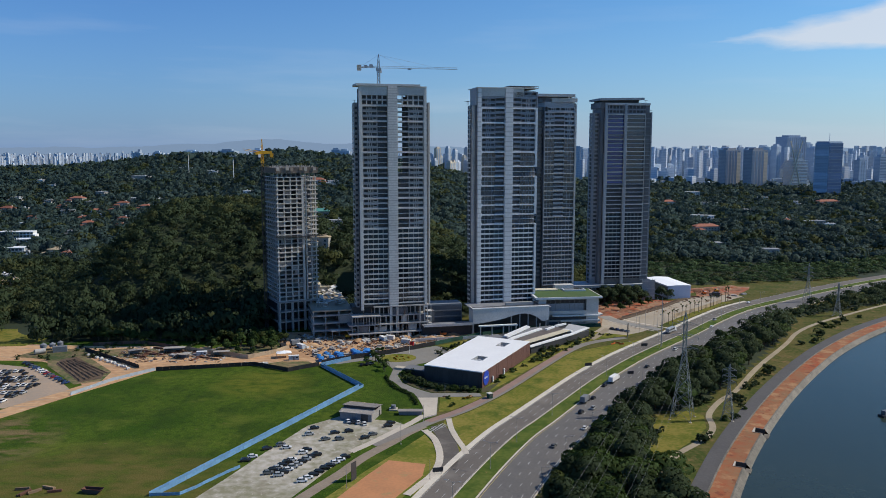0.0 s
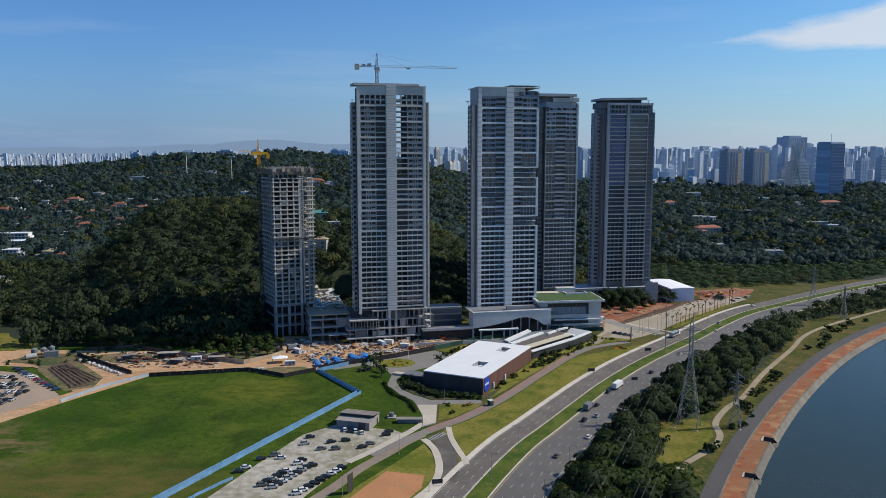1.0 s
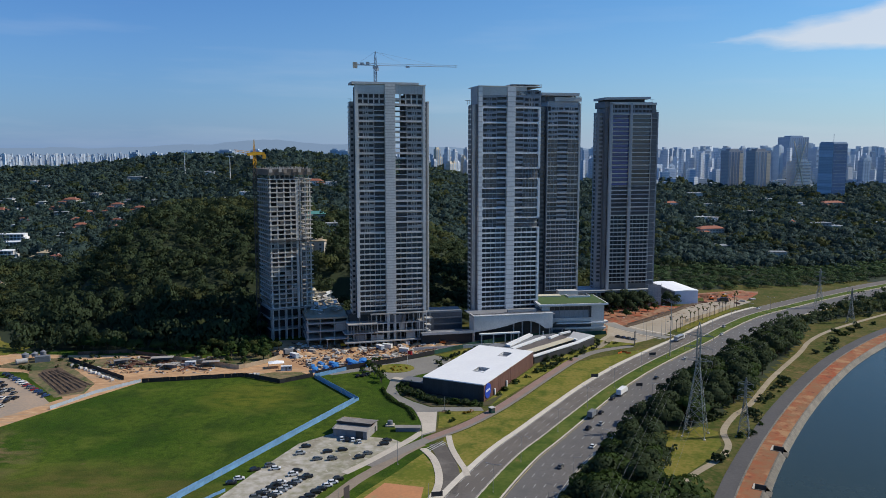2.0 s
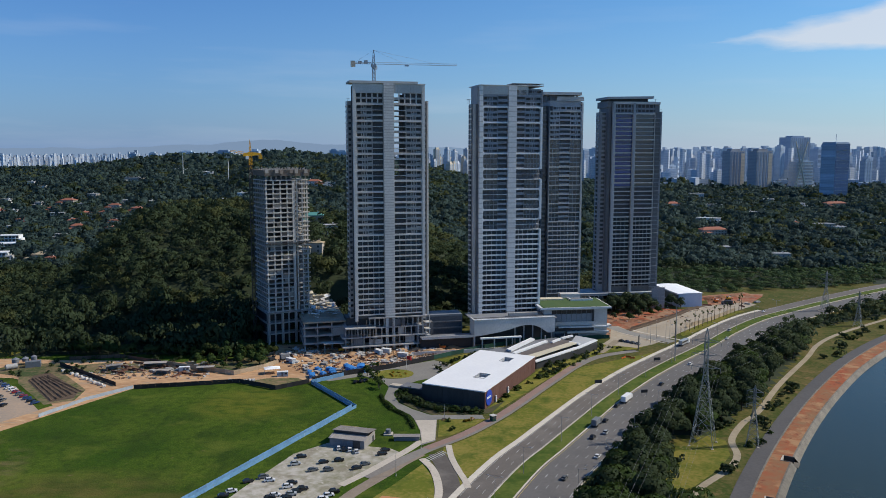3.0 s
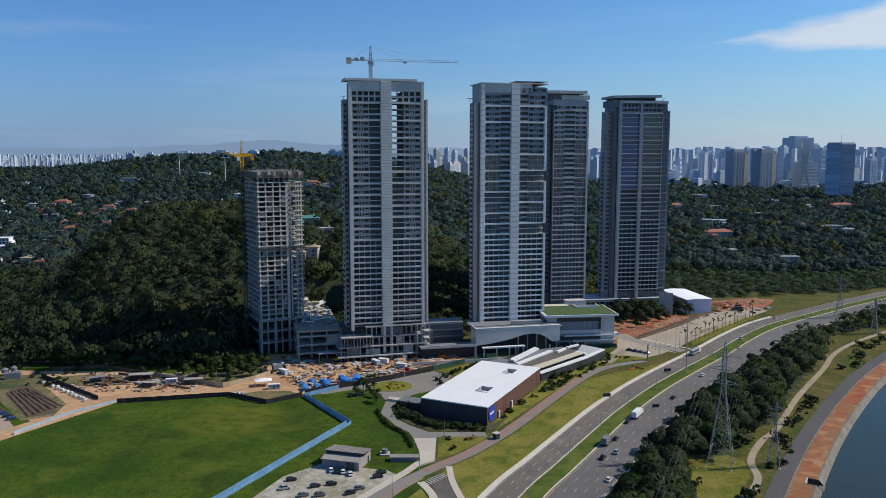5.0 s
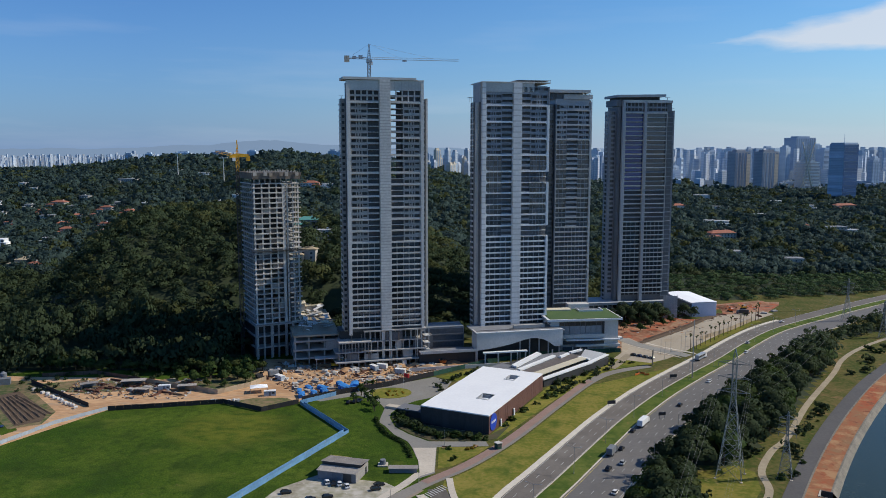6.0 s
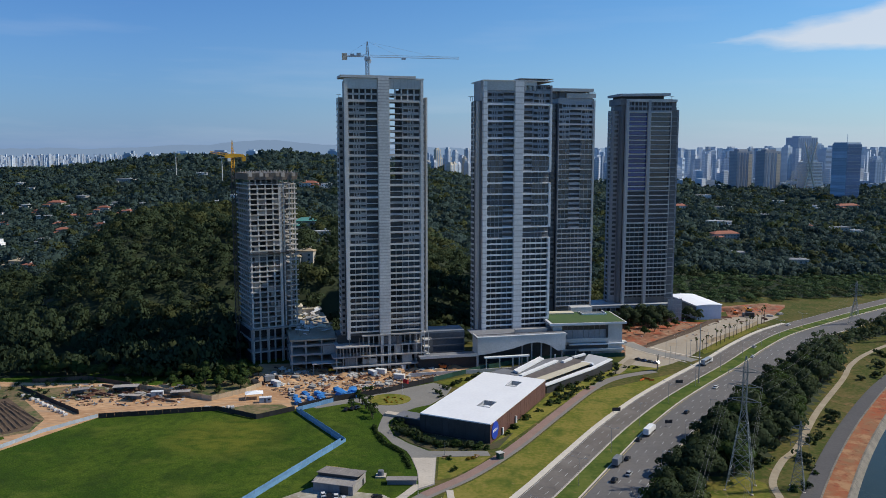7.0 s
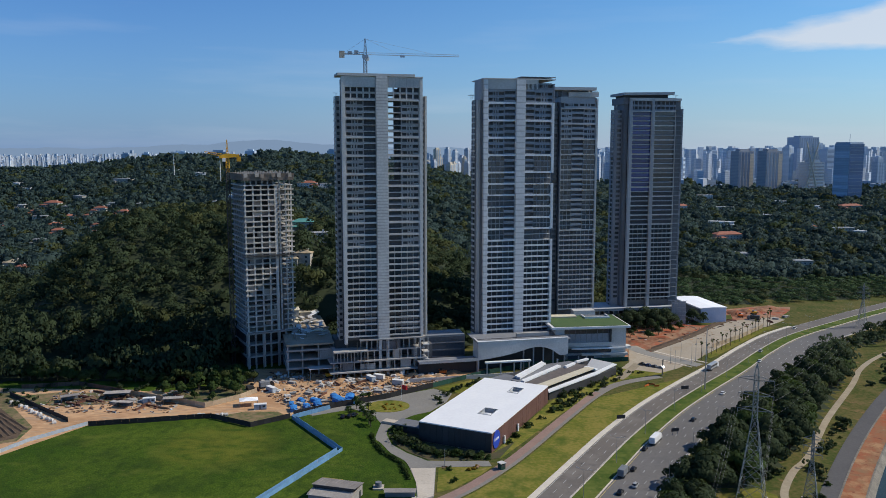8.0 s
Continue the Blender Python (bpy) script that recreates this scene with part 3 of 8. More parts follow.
ISLAND = [(-27 + 10.5 * math.cos(a) - 2.5 * math.sin(a), 476 + 9.0 * math.sin(a) + 2.5 * math.cos(a)) for a in np.linspace(0, 2 * math.pi, 28, endpoint=False)]
patch("island", ISLAND, 0.25, M_LAWN, "round planted traffic island")
patch("lawn_4", [(-3, 507), (7, 498), (20, 500), (30, 512), (50, 535), (30, 533)], 0.05, M_LAWN, "strip of lawn behind the drive")
patch("lawn_6", [(57, 470), (80, 498), (92, 513), (100, 524), (114, 545), (106, 548), (97, 534), (62, 492)], 0.055, M_LAWN, "planted lawn beside the annex")
patch("lawn_5", [(92, 512), (100, 523), (124, 534), (132, 541), (112, 544), (100, 534)], 0.06, M_LAWN, "lawn behind the service street")
YARD = [(-163, 450), (-112, 461), (-96, 455), (-88, 450), (-72, 461), (-55, 474), (-30, 489), (-4, 510), (26, 536), (58, 552), (66, 560), (20, 560), (-20, 548), (-108, 545), (-125, 512), (-135, 495), (-170, 505), (-224, 506), (-263, 510), (-300, 506), (-320, 470), (-255, 470), (-238, 468), (-224, 459), (-193, 420), (-212, 384), (-222, 360), (-213, 356), (-189, 403)]
patch("site_ground", YARD, 0.05, M_DIRT, "bare sandy earth of a construction site")
patch("site_grass", [(-220, 492), (-206, 480), (-188, 476), (-166, 480), (-150, 486), (-165, 497), (-200, 500)], 0.09, M_SCRUB, "scrubby grass inside the site")
patch("car_park", [(-300, 372), (-214, 381), (-196, 412), (-228, 452), (-262, 462), (-320, 466)], 0.08, M_PARK, "dusty asphalt car park")
patch("tilled_bed", [(-229, 473), (-223, 479), (-191, 445), (-188, 432), (-197, 425), (-227, 462)], 0.12, M_TILLED, "dark tilled soil bed")
patch("red_yard", [(112, 566), (112, 600), (122, 652), (170, 668), (186, 660), (214, 668), (224, 708), (216, 716), (256, 732), (280, 728), (275, 716), (260, 695), (245, 672), (205, 640), (169, 609), (132, 564)], 0.05, M_REDYARD, "red bare earth construction ground")
patch("apron", [(104, 546), (112, 560), (121, 600), (126, 600), (131, 584), (152, 606), (175, 631), (196, 658), (216, 677), (252, 690), (256, 680), (232, 656), (221, 648), (162, 576), (151, 561), (136, 545), (124, 536)], 0.10, M_APRON, "pale dusty concrete access apron")
patch("verge", [(162, 575), (221, 647), (232, 656), (236, 652), (226, 643), (170, 575), (163, 568)], 0.13, M_LAWN, "narrow planted verge beside the apron")
paved("ditch_bank", [(131, 586), (152, 608), (175, 633), (196, 660), (214, 678)], -2.6, 2.0, 0.35, M_TILLED, "dark earth bank above the apron")
paved("side_road", [(152, 552), (143, 562), (134, 572), (126, 584), (120, 598)], -4.2, 4.2, 0.16, M_DRIVE, "worn grey side road crossing the apron")
paved("side_kerb", [(146, 548), (138.5, 557), (129.5, 568), (121, 581)], -0.5, 0.5, 0.26, M_CONCRETE, "pale kerb of the side road")
paved("side_kerb", [(158, 558), (148.5, 567), (139.5, 577), (132, 588)], -0.9, 0.9, 0.24, M_CONCRETE, "pale pavement of the side road")
paved("dirt_path", [(98, 524), (103, 532), (110, 545), (116, 556)], -2.4, 2.4, 0.14, M_TRAIL, "sandy path beside the annex")
patch("far_lawn", [(250, 690), (285, 730), (330, 772), (420, 812), (405, 782), (345, 738), (285, 690)], 0.03, M_SHORE, "grass slope beside the far avenue")
patch("shore_lawn", [(80, 322), (90, 340), (103, 378), (121, 385), (126, 378), (122, 361), (112, 346), (96, 328), (86, 313)], 0.06, M_LAWN, "dry lawn round the pylon", ground=height)

# crossing stripes
for k in range(9):
    ob = new("crossing_stripe", box_mesh("crossing_stripe", 0.45, 4.0, 0.02, M_LINE))
    ob.matrix_world = pose(-5.0 + k * 0.85, 347.6 + k * 1.05, 0.105, 0, 0, 38)
    ob.parent = bpy.data.objects["slip_road"]


# ---- the residential towers ----
STOREY = 10 / 3
TOP_BAND = 153.0
GROUPS = [(153.0 - 10 * k, 143.0 - 10 * k) for k in range(4)] + [(113.0 - 2 * STOREY * k, 113.0 - 2 * STOREY * (k + 1)) for k in range(6)]
RINGS, WALLS = {}, {}


def ring_mesh(w, h, edge, low, high, rl, rr, deep, mat):
    """An upright frame with rounded inner corners, its origin at the lower front left corner."""
    key = (round(w, 2), round(h, 2), edge, low, high, rl, rr, deep, mat.name)
    if key in RINGS:
        return RINGS[key]
    outer = [(0, 0), (w, 0), (w, h), (0, h)]
    inner = []
    for (cx, cz), r, a0 in (((edge, low), rl, 180), ((w - edge, low), rr, 270), ((w - edge, h - high), rr, 0), ((edge, h - high), rl, 90)):
        mx, mz = cx + (r if cx < w / 2 else -r), cz + (r if cz < h / 2 else -r)
        inner.append([(mx + r * math.cos(radians(a0 + 30 * j)), mz + r * math.sin(radians(a0 + 30 * j))) for j in range(4)])
    flat = [p for c in inner for p in c]
    verts = [(x, 0, z) for x, z in outer + flat] + [(x, deep, z) for x, z in outer + flat]
    n, faces = 20, []
    for k in range(4):
        i = 4 + 4 * k
        faces += [(k, i + j + 1, i + j) for j in range(3)]
        faces.append((k, (k + 1) % 4, 4 + 4 * ((k + 1) % 4), i + 3))
        faces.append(((k + 1) % 4, k, k + n, (k + 1) % 4 + n))
    for j in range(16):
        faces.append((4 + j, 4 + (j + 1) % 16, 4 + (j + 1) % 16 + n, 4 + j + n))
    me = bpy.data.meshes.new("frame")
    me.from_pydata(verts, [], faces)
    me.materials.append(mat)
    RINGS[key] = me
    return me


def ring(name, t, u0, u1, v, z0, z1, mat, edge=0.3, low=0.4, high=0.4, rl=0.9, rr=0.9, deep=0.7):
    ob = new(name, ring_mesh(u1 - u0, z1 - z0, edge, low, high, rl, rr, deep, mat))
    ob.location = (u0, v, z0)
    ob.parent = t
    return ob


HOLES = (((0.05, 0.29), (0.35, 0.42), (0.50, 0.57), (0.64, 0.95)), ((0.07, 0.33), (0.39, 0.47), (0.55, 0.63), (0.69, 0.93)))


def window_wall(t, u0, u1, v, z, mat, sill=1.05, head=0.62, form=0):
    """One storey of outer wall with its openings cut through."""
    w = u1 - u0
    key = (round(w, 2), sill, head, form, mat.name)
    if key not in WALLS:
        bm = bmesh.new()
        spans = [(a * w, b * w) for a, b in (HOLES[form % 2] if w > 6 else ((0.2, 0.8),))]
        add_box(bm, 0, w, 0, 0.35, 0, sill)
        add_box(bm, 0, w, 0, 0.35, STOREY - head, STOREY)
        edges = [0] + [e for s in spans for e in s] + [w]
        for k in range(0, len(edges), 2):
            add_box(bm, edges[k], edges[k + 1], 0, 0.35, sill, STOREY - head)
        for k, (a, b) in enumerate(spans):
            # sills stand a little proud; some narrow openings are half walled up
            add_box(bm, a - 0.05, b + 0.05, -0.07, 0, sill - 0.1, sill + 0.02)
            if form > 1 and k == form % 4:
                add_box(bm, a, b, 0.1, 0.3, sill, sill + 0.75)
        me = bpy.data.meshes.new("window_wall")
        bm.to_mesh(me)
        bm.free()
        me.materials.append(mat)
        WALLS[key] = me
    ob = new("window_wall", WALLS[key])
    ob.location = (u0, v, z)
    ob.parent = t


def facade(t, u0, u1, bays, base, mats, glazed_from=113.0, rl=0.9, rr=0.9, bare=(), glass=None, rail=0.45, bold=0.62, sill=0.7, post=None):
    """One half of a front: framed groups of storeys above, a rounded balcony on every storey below."""
    m_band, m_wall, m_back = mats
    lower = GROUPS[-1][1]
    piece("top_band", u0, u1, -0.3, 0.5, TOP_BAND - 0.3, TOP_BAND + bold - 0.05, m_band, t)
    for za, zb in GROUPS:
        if (za, zb) in bare:
            continue
        ring("frame", t, u0, u1, -0.3, zb - 0.3, za - 0.3, m_band, 0.3, bold + 0.25, 0.1, rl, rr, 0.8)
    k = 0
    while True:
        z = TOP_BAND - STOREY * (k + 1)
        if z < base - 0.1:
            break
        k += 1
        if z < lower - 0.1:
            ring("balcony", t, u0, u1, -0.3, z - 0.3, z + STOREY - 0.3, m_band, 0.22, 0.38 + rail, 0.12, min(rl, 0.7), min(rr, 0.7), 0.3)
            piece("balcony_slab", u0, u1, 0.0, 2.3, z - 0.3, z, m_back, t)
            continue
        empty = any(zb - 0.1 < z < za - 0.1 for za, zb in bare)
        for b0, b1, kind in bays:
            if empty:
                piece("floor_slab", b0, b1, 0.3, 2.3, z - 0.15, z + 0.12, m_back, t)
            elif kind == "win" and z < glazed_from - 0.1:
                piece("spandrel", b0, b1, 0.5, 0.9, z - 0.25, z + 0.3, m_wall, t)
                n = max(2, round((b1 - b0) / 2.4))
                for j in range(n):
                    q0, q1 = b0 + (b1 - b0) * j / n, b0 + (b1 - b0) * (j + 1) / n
                    piece("window", q0 + 0.1, q1 - 0.1, 0.72, 0.8, z + 0.3, z + STOREY - 0.3, glass or M_GLASS, t)
            elif kind == "win":
                window_wall(t, b0, b1, 0.5, z - 0.12, m_wall, form=random.choice((0, 0, 1, 2, 3, 5)) if len(bays) > 1 else 0)
            elif kind == "void":
                piece("floor_slab", b0, b1, 0.3, 2.3, z - 0.2, z + 0.16, m_back, t)
                if random.random() < 0.5:
                    piece("railing", b0, b1, 0.4, 0.46, z + 0.16, z + 0.95, m_wall, t)
            elif kind == "slot":
                piece("spandrel", b0, b1, 0.3, 0.7, z - 0.3, z + random.choice((1.25, 1.3, 1.35, 1.3, 0.8)), m_wall, t)
            elif kind == "loggia":
                piece("spandrel", b0, b1, 0.0, 0.6, z - 0.25, z + sill, m_wall, t)
                if z > 96:
                    piece("window", b0, b1, 1.3, 1.4, z + 0.7, z + STOREY - 0.25, glass or M_GLASS, t)
    for b0, b1, kind in bays:
        # back wall of the balconies, with columns between its glass doors
        piece("glazing", b0, b1, 2.15, 2.25, base, lower, M_GLASS, t)
        n = max(1, round((b1 - b0) / 3.2))
        for j in range(n + 1):
            c = b0 + (b1 - b0) * j / n
            piece("column", max(b0, c - 0.22), min(b1, c + 0.22), 1.7, 2.1, base, lower, post or m_wall, t)
        if kind == "win" and glazed_from > lower:
            n = max(2, round((b1 - b0) / 2.4))
            for j in range(n + 1):
                c = b0 + (b1 - b0) * j / n
                piece("mullion", max(b0, c - 0.09), min(b1, c + 0.09), 0.45, 0.9, lower, glazed_from, m_wall, t)


def side_wing(t, u0, u1, v0, v1, z0, zt, m_wall, m_par, left=True, proud=0.8):
    """A set-back flank with a wall, storey by storey ledges and windows towards the outside and the front."""
    piece("flank_wall", u0, u1, v0, v1, z0, zt, m_wall, t)
    n = int((zt - z0) / STOREY)
    for i in range(n):
        z = zt - (i + 1) * STOREY
        if left:
            piece("ledge", u0 - proud, u0, v0 + 1.0, v1 - 1.0, z - 0.15, z + 0.75, m_par, t)
            piece("window", u0 - 0.08, u0, v0 + 2.0, v1 - 3.0, z + 1.0, z + STOREY - 0.3, M_GLASS, t)
        else:
            piece("window", u0 + 0.45, u1 - 0.75, v0 - 0.06, v0, z + 0.9, z + STOREY - 0.5, M_GLASS, t)


def roof_gear(t, u0, u1, v, z):
    """Small davits and a rail at the edge of a roof."""
    piece("maintenance_beam", u0, u1, v, v + 0.22, z + 1.5, z + 1.72, M_STEEL, t)
    piece("maintenance_post", (u0 + u1) / 2, (u0 + u1) / 2 + 0.25, v, v + 0.22, z - 1.0, z + 1.5, M_STEEL, t)


def tower_a():
    """Concrete tower without cladding, crane on its roof."""
    t = thing("apartment_tower", -55.7, 526, 15, "unfinished pale grey concrete apartment tower with open balconies", "tower", "riverside towers")
    # cores close behind the openings, coloured dark like shaded rooms
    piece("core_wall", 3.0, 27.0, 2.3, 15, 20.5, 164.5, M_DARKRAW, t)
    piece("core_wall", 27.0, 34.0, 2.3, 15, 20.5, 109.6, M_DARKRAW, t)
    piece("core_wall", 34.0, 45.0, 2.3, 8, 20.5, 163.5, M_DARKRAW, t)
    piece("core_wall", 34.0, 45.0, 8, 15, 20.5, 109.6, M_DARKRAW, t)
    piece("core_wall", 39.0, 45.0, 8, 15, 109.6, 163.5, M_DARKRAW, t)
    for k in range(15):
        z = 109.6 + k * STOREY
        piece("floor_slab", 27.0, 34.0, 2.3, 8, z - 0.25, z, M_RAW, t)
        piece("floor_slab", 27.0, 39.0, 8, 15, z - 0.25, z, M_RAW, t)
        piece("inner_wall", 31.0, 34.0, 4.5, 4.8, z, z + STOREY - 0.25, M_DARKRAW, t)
    facade(t, 3.4, 20.5, ((3.7, 13.8, "win"), (13.8, 20.5, "void")), 23.0, (M_PALE, M_RAW, M_PALE), 0.0, 0.9, 0.2)
    facade(t, 26.7, 44.8, ((26.7, 34.4, "void"), (34.4, 44.5, "win")), 23.0, (M_PALE, M_RAW, M_PALE), 0.0, 0.2, 0.9)
    piece("fin", 1.7, 3.4, -0.4, 2.4, 19, 165.2, M_PALE, t)
    piece("fin", 44.8, 46.4, -0.4, 2.4, 19, 165.0, M_PALE, t)
    piece("great_pillar", 20.5, 26.7, -1.0, 2.3, 20.5, 165.6, M_PILLAR, t)
    # two storeys under the crown wall
    for u0, u1 in ((3.4, 20.5), (26.7, 44.8)):
        for z in (156.6, 153.4):
            n = round((u1 - u0) / 3.4)
            for c in range(n + 1):
                q = u0 + (u1 - u0) * c / n
                piece("pier", max(u0, q - 0.35), min(u1, q + 0.35), 0.3, 1.2, z, z + 3.2, M_PALE, t)
            piece("spandrel", u0, u1, 0.3, 1.2, z - 0.3, z + (0.8 if z > 155 else 0.7), M_RAW, t)
        piece("soffit_wall", u0, u1, 0.4, 1.1, 162.2, 162.6, M_RAW, t)
    piece("crown_wall", 3.4, 20.5, 0.0, 2.3, 159.7, 165.4, M_PALE, t)
    piece("crown_wall", 26.7, 44.8, -0.05, 2.3, 159.9, 165.4, M_PALE, t)
    for c in range(9):
        piece("crown_joint", 27.4 + 2.0 * c, 27.5 + 2.0 * c, -0.1, -0.05, 160.2, 164.9, M_RAW, t)
    piece("roof_slab", -0.2, 42.0, -0.8, 14, 165.6, 167.0, M_PALE, t)
    piece("roof_slab", 42.0, 46.6, -0.6, 8, 165.1, 165.8, M_PALE, t)
    side_wing(t, -0.6, 1.7, 6.0, 14, 20, 155.2, M_RAW, M_PALE, True, 0.35)
    for i in range(40):
        # openings are flat panels here, their inner shade put into the colour
        piece("window", -0.1, 1.4, 5.92, 6.0, 21.0 + i * STOREY, 22.6 + i * STOREY, M_VOID, t)
    side_wing(t, 46.5, 49.6, 8.0, 15, 20, 155.6, M_RAW, M_PALE, False)
    piece("fin", 49.6, 50.6, 7.4, 15, 20, 156.0, M_PALE, t)
    roof_gear(t, -1.4, 1.0, 7, 155.2)
    # base: transfer storeys on columns, pipes and half-built rooms
    for z, u0, u1, v0 in ((21.0, 10, 47.5, -1.5), (15.4, -5, 14, -3.5), (14.8, 14, 47, -1.0), (9.4, -7, 48, -2.5), (3.8, -7, 46, -3.5)):
        piece("floor_slab", u0, u1, v0, 22, z - 0.45, z + 0.25, M_RAW, t)
    for j, u in enumerate(np.arange(-5, 47, 3.8)):
        piece("column", u, u + 0.6, -0.9 - 0.4 * (j % 2), -0.2, 0, 15, M_RAW, t)
    for j, u in enumerate(np.arange(10.5, 47, 3.05)):
        piece("column", u, u + (0.9 if j % 2 else 0.45), 0.4, 1.3, 15, 20.6, M_RAW, t)
    for u in np.arange(-3.0, 13, 1.9):
        piece("stub_column", u, u + 0.35, -2.8 + 0.6 * random.random(), -1.9, 9.6, random.choice((12.2, 14.8, 14.8)), M_RAW, t)
    for u in (20.8, 25.0):
        piece("column", u, u + 1.6, -0.9, 0.5, 0, 20.4, M_PALE, t)
    for u0, u1, z0, z1, mt in ((23, 33, 15.2, 19.8, M_DARKRAW), (33.5, 39, 4.2, 9.0, M_RAW), (10, 18.5, 4.2, 7.6, M_RAW), (39.5, 45, 9.8, 14.2, M_DARKRAW), (0, 6, 4.2, 8.4, M_DARKRAW), (28.5, 32.5, 9.7, 14.4, M_RAW)):
        piece("wall_panel", u0, u1, -1.2 if z0 < 9 else -0.6, -0.8 if z0 < 9 else -0.3, z0, z1, mt, t)
    for u, z0, z1 in ((41.5, 4, 20.5), (44.2, 9.4, 20.6), (46.2, 0, 21.0), (48.6, 0, 21.0)):
        piece("site_hoist_rail", u, u + 0.35, -2.0, -1.6, z0, z1, M_PALE, t)
    for z in (4.6, 8.2, 12.4, 16.6):
        piece("landing", 46.0, 49.4, -2.4, 3.0, z - 0.2, z + 0.2, M_PALE, t)
    for k in range(26):
        u, z = random.uniform(-4, 45), random.choice((0.0, 4.05, 9.65, 15.05))
        piece("site_prop", u, u + 0.16, -1.9 + 0.9 * random.random(), -0.9 + 0.3 * random.random(), z, z + (3.3 if z < 1 else 4.9), M_TIMBERGREY, t)
    piece("stair_box", 46.5, 52.5, 3.2, 10, 0.0, 15.5, M_DARKRAW, t)
    # black core stands in for the shade deep in the open base
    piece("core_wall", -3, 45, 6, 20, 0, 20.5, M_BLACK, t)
    return t


def tower_b():
    """The clad tower with white frames over the white podium."""
    t = thing("apartment_tower", 26, 560, 14, "grey apartment tower with white frames and balcony bands", "tower", "riverside towers")
    # core colour carries the shade behind the balconies
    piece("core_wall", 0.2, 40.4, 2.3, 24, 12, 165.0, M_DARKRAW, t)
    facade(t, 0.2, 17.5, ((0.4, 10.6, "win"), (10.6, 17.5, "slot")), 16.2, (M_WHITEPAINT, M_SLATE, M_WHITEPAINT), 123.0, 1.3, 0.3, bare=(GROUPS[6],))
    facade(t, 22.9, 39.9, ((22.9, 28.9, "slot"), (28.9, 39.7, "win")), 16.2, (M_WHITEPAINT, M_SLATE, M_WHITEPAINT), 123.0, 0.3, 1.3, bare=(GROUPS[4], GROUPS[9]))
    piece("great_pillar", 17.5, 22.9, -1.0, 2.3, 14.5, 166.6, M_WHITEPILLAR, t)
    piece("fin", -2.0, 0.2, -0.4, 2.4, 14.5, 166.6, M_WHITEPILLAR, t)
    for za, zb in ((14.5, 73.0), (79.6, 106.4), (112.8, 153.4)):
        piece("fin", 39.9, 41.1, -0.4, 2.4, za, zb, M_WHITEPAINT, t)
    piece("fin", 40.4, 41.1, -0.2, 2.4, 153.4, 164.5, M_SLATE, t)
    # two storeys, then the crown wall and louvres
    for k, z in enumerate((153.3, 156.6)):
        window_wall(t, 0.2, 10.6, 0.2, z, M_SLATE)
        piece("spandrel", 10.6, 17.5, 0.2, 0.6, z - 0.2, z + 1.5, M_SLATE, t)
        piece("spandrel", 22.9, 28.9, 0.2, 0.6, z - 0.2, z + 1.5, M_SLATE, t)
        window_wall(t, 28.9, 40.4, 0.2, z, M_SLATE, form=1)
    piece("spandrel", 0.2, 40.4, 0.2, 0.7, 159.9, 161.2, M_SLATE, t)
    piece("crown_wall", 0.2, 17.5, -0.3, 1.0, 161.1, 166.6, M_PALE, t)
    piece("crown_panel", 22.9, 31.0, -0.2, 1.0, 164.2, 166.6, M_PALE, t)
    for k in range(10):
        piece("louvre", 23.0 + 0.8 * k, 23.35 + 0.8 * k, -0.1, 0.2, 161.2, 164.2, M_PALE, t)
    window_wall(t, 31.0, 40.4, 0.1, 161.2, M_SLATE, form=2)
    piece("roof_slab", -2.6, 41.4, -0.9, 24, 166.6, 167.1, M_PALE, t)
    piece("roof_frame", 20, 41.4, -1.0, 12, 168.1, 168.35, M_STEEL, t)
    for u in np.arange(20.5, 41.5, 2.55):
        piece("roof_post", u, u + 0.16, -0.9, -0.75, 167.1, 168.1, M_STEEL, t)
    piece("upper_flank", -3.2, -2.0, 1.8, 16, 155, 166.6, M_MIDGREY, t)
    piece("recess_wall", -3.2, -2.0, 2.4, 22, 13, 155, M_DARKRAW, t)
    piece("side_pillar", -4.4, -3.2, 4.0, 8, 0, 155.0, M_PALE, t)
    side_wing(t, -4.8, -3.2, 8.0, 15, 12, 155.2, M_DARKRAW, M_PALE, True, 0.7)
    for k in range(2):
        roof_gear(t, -8.0, -4.6, 9.0 + 4 * k, 156.4)
    return t


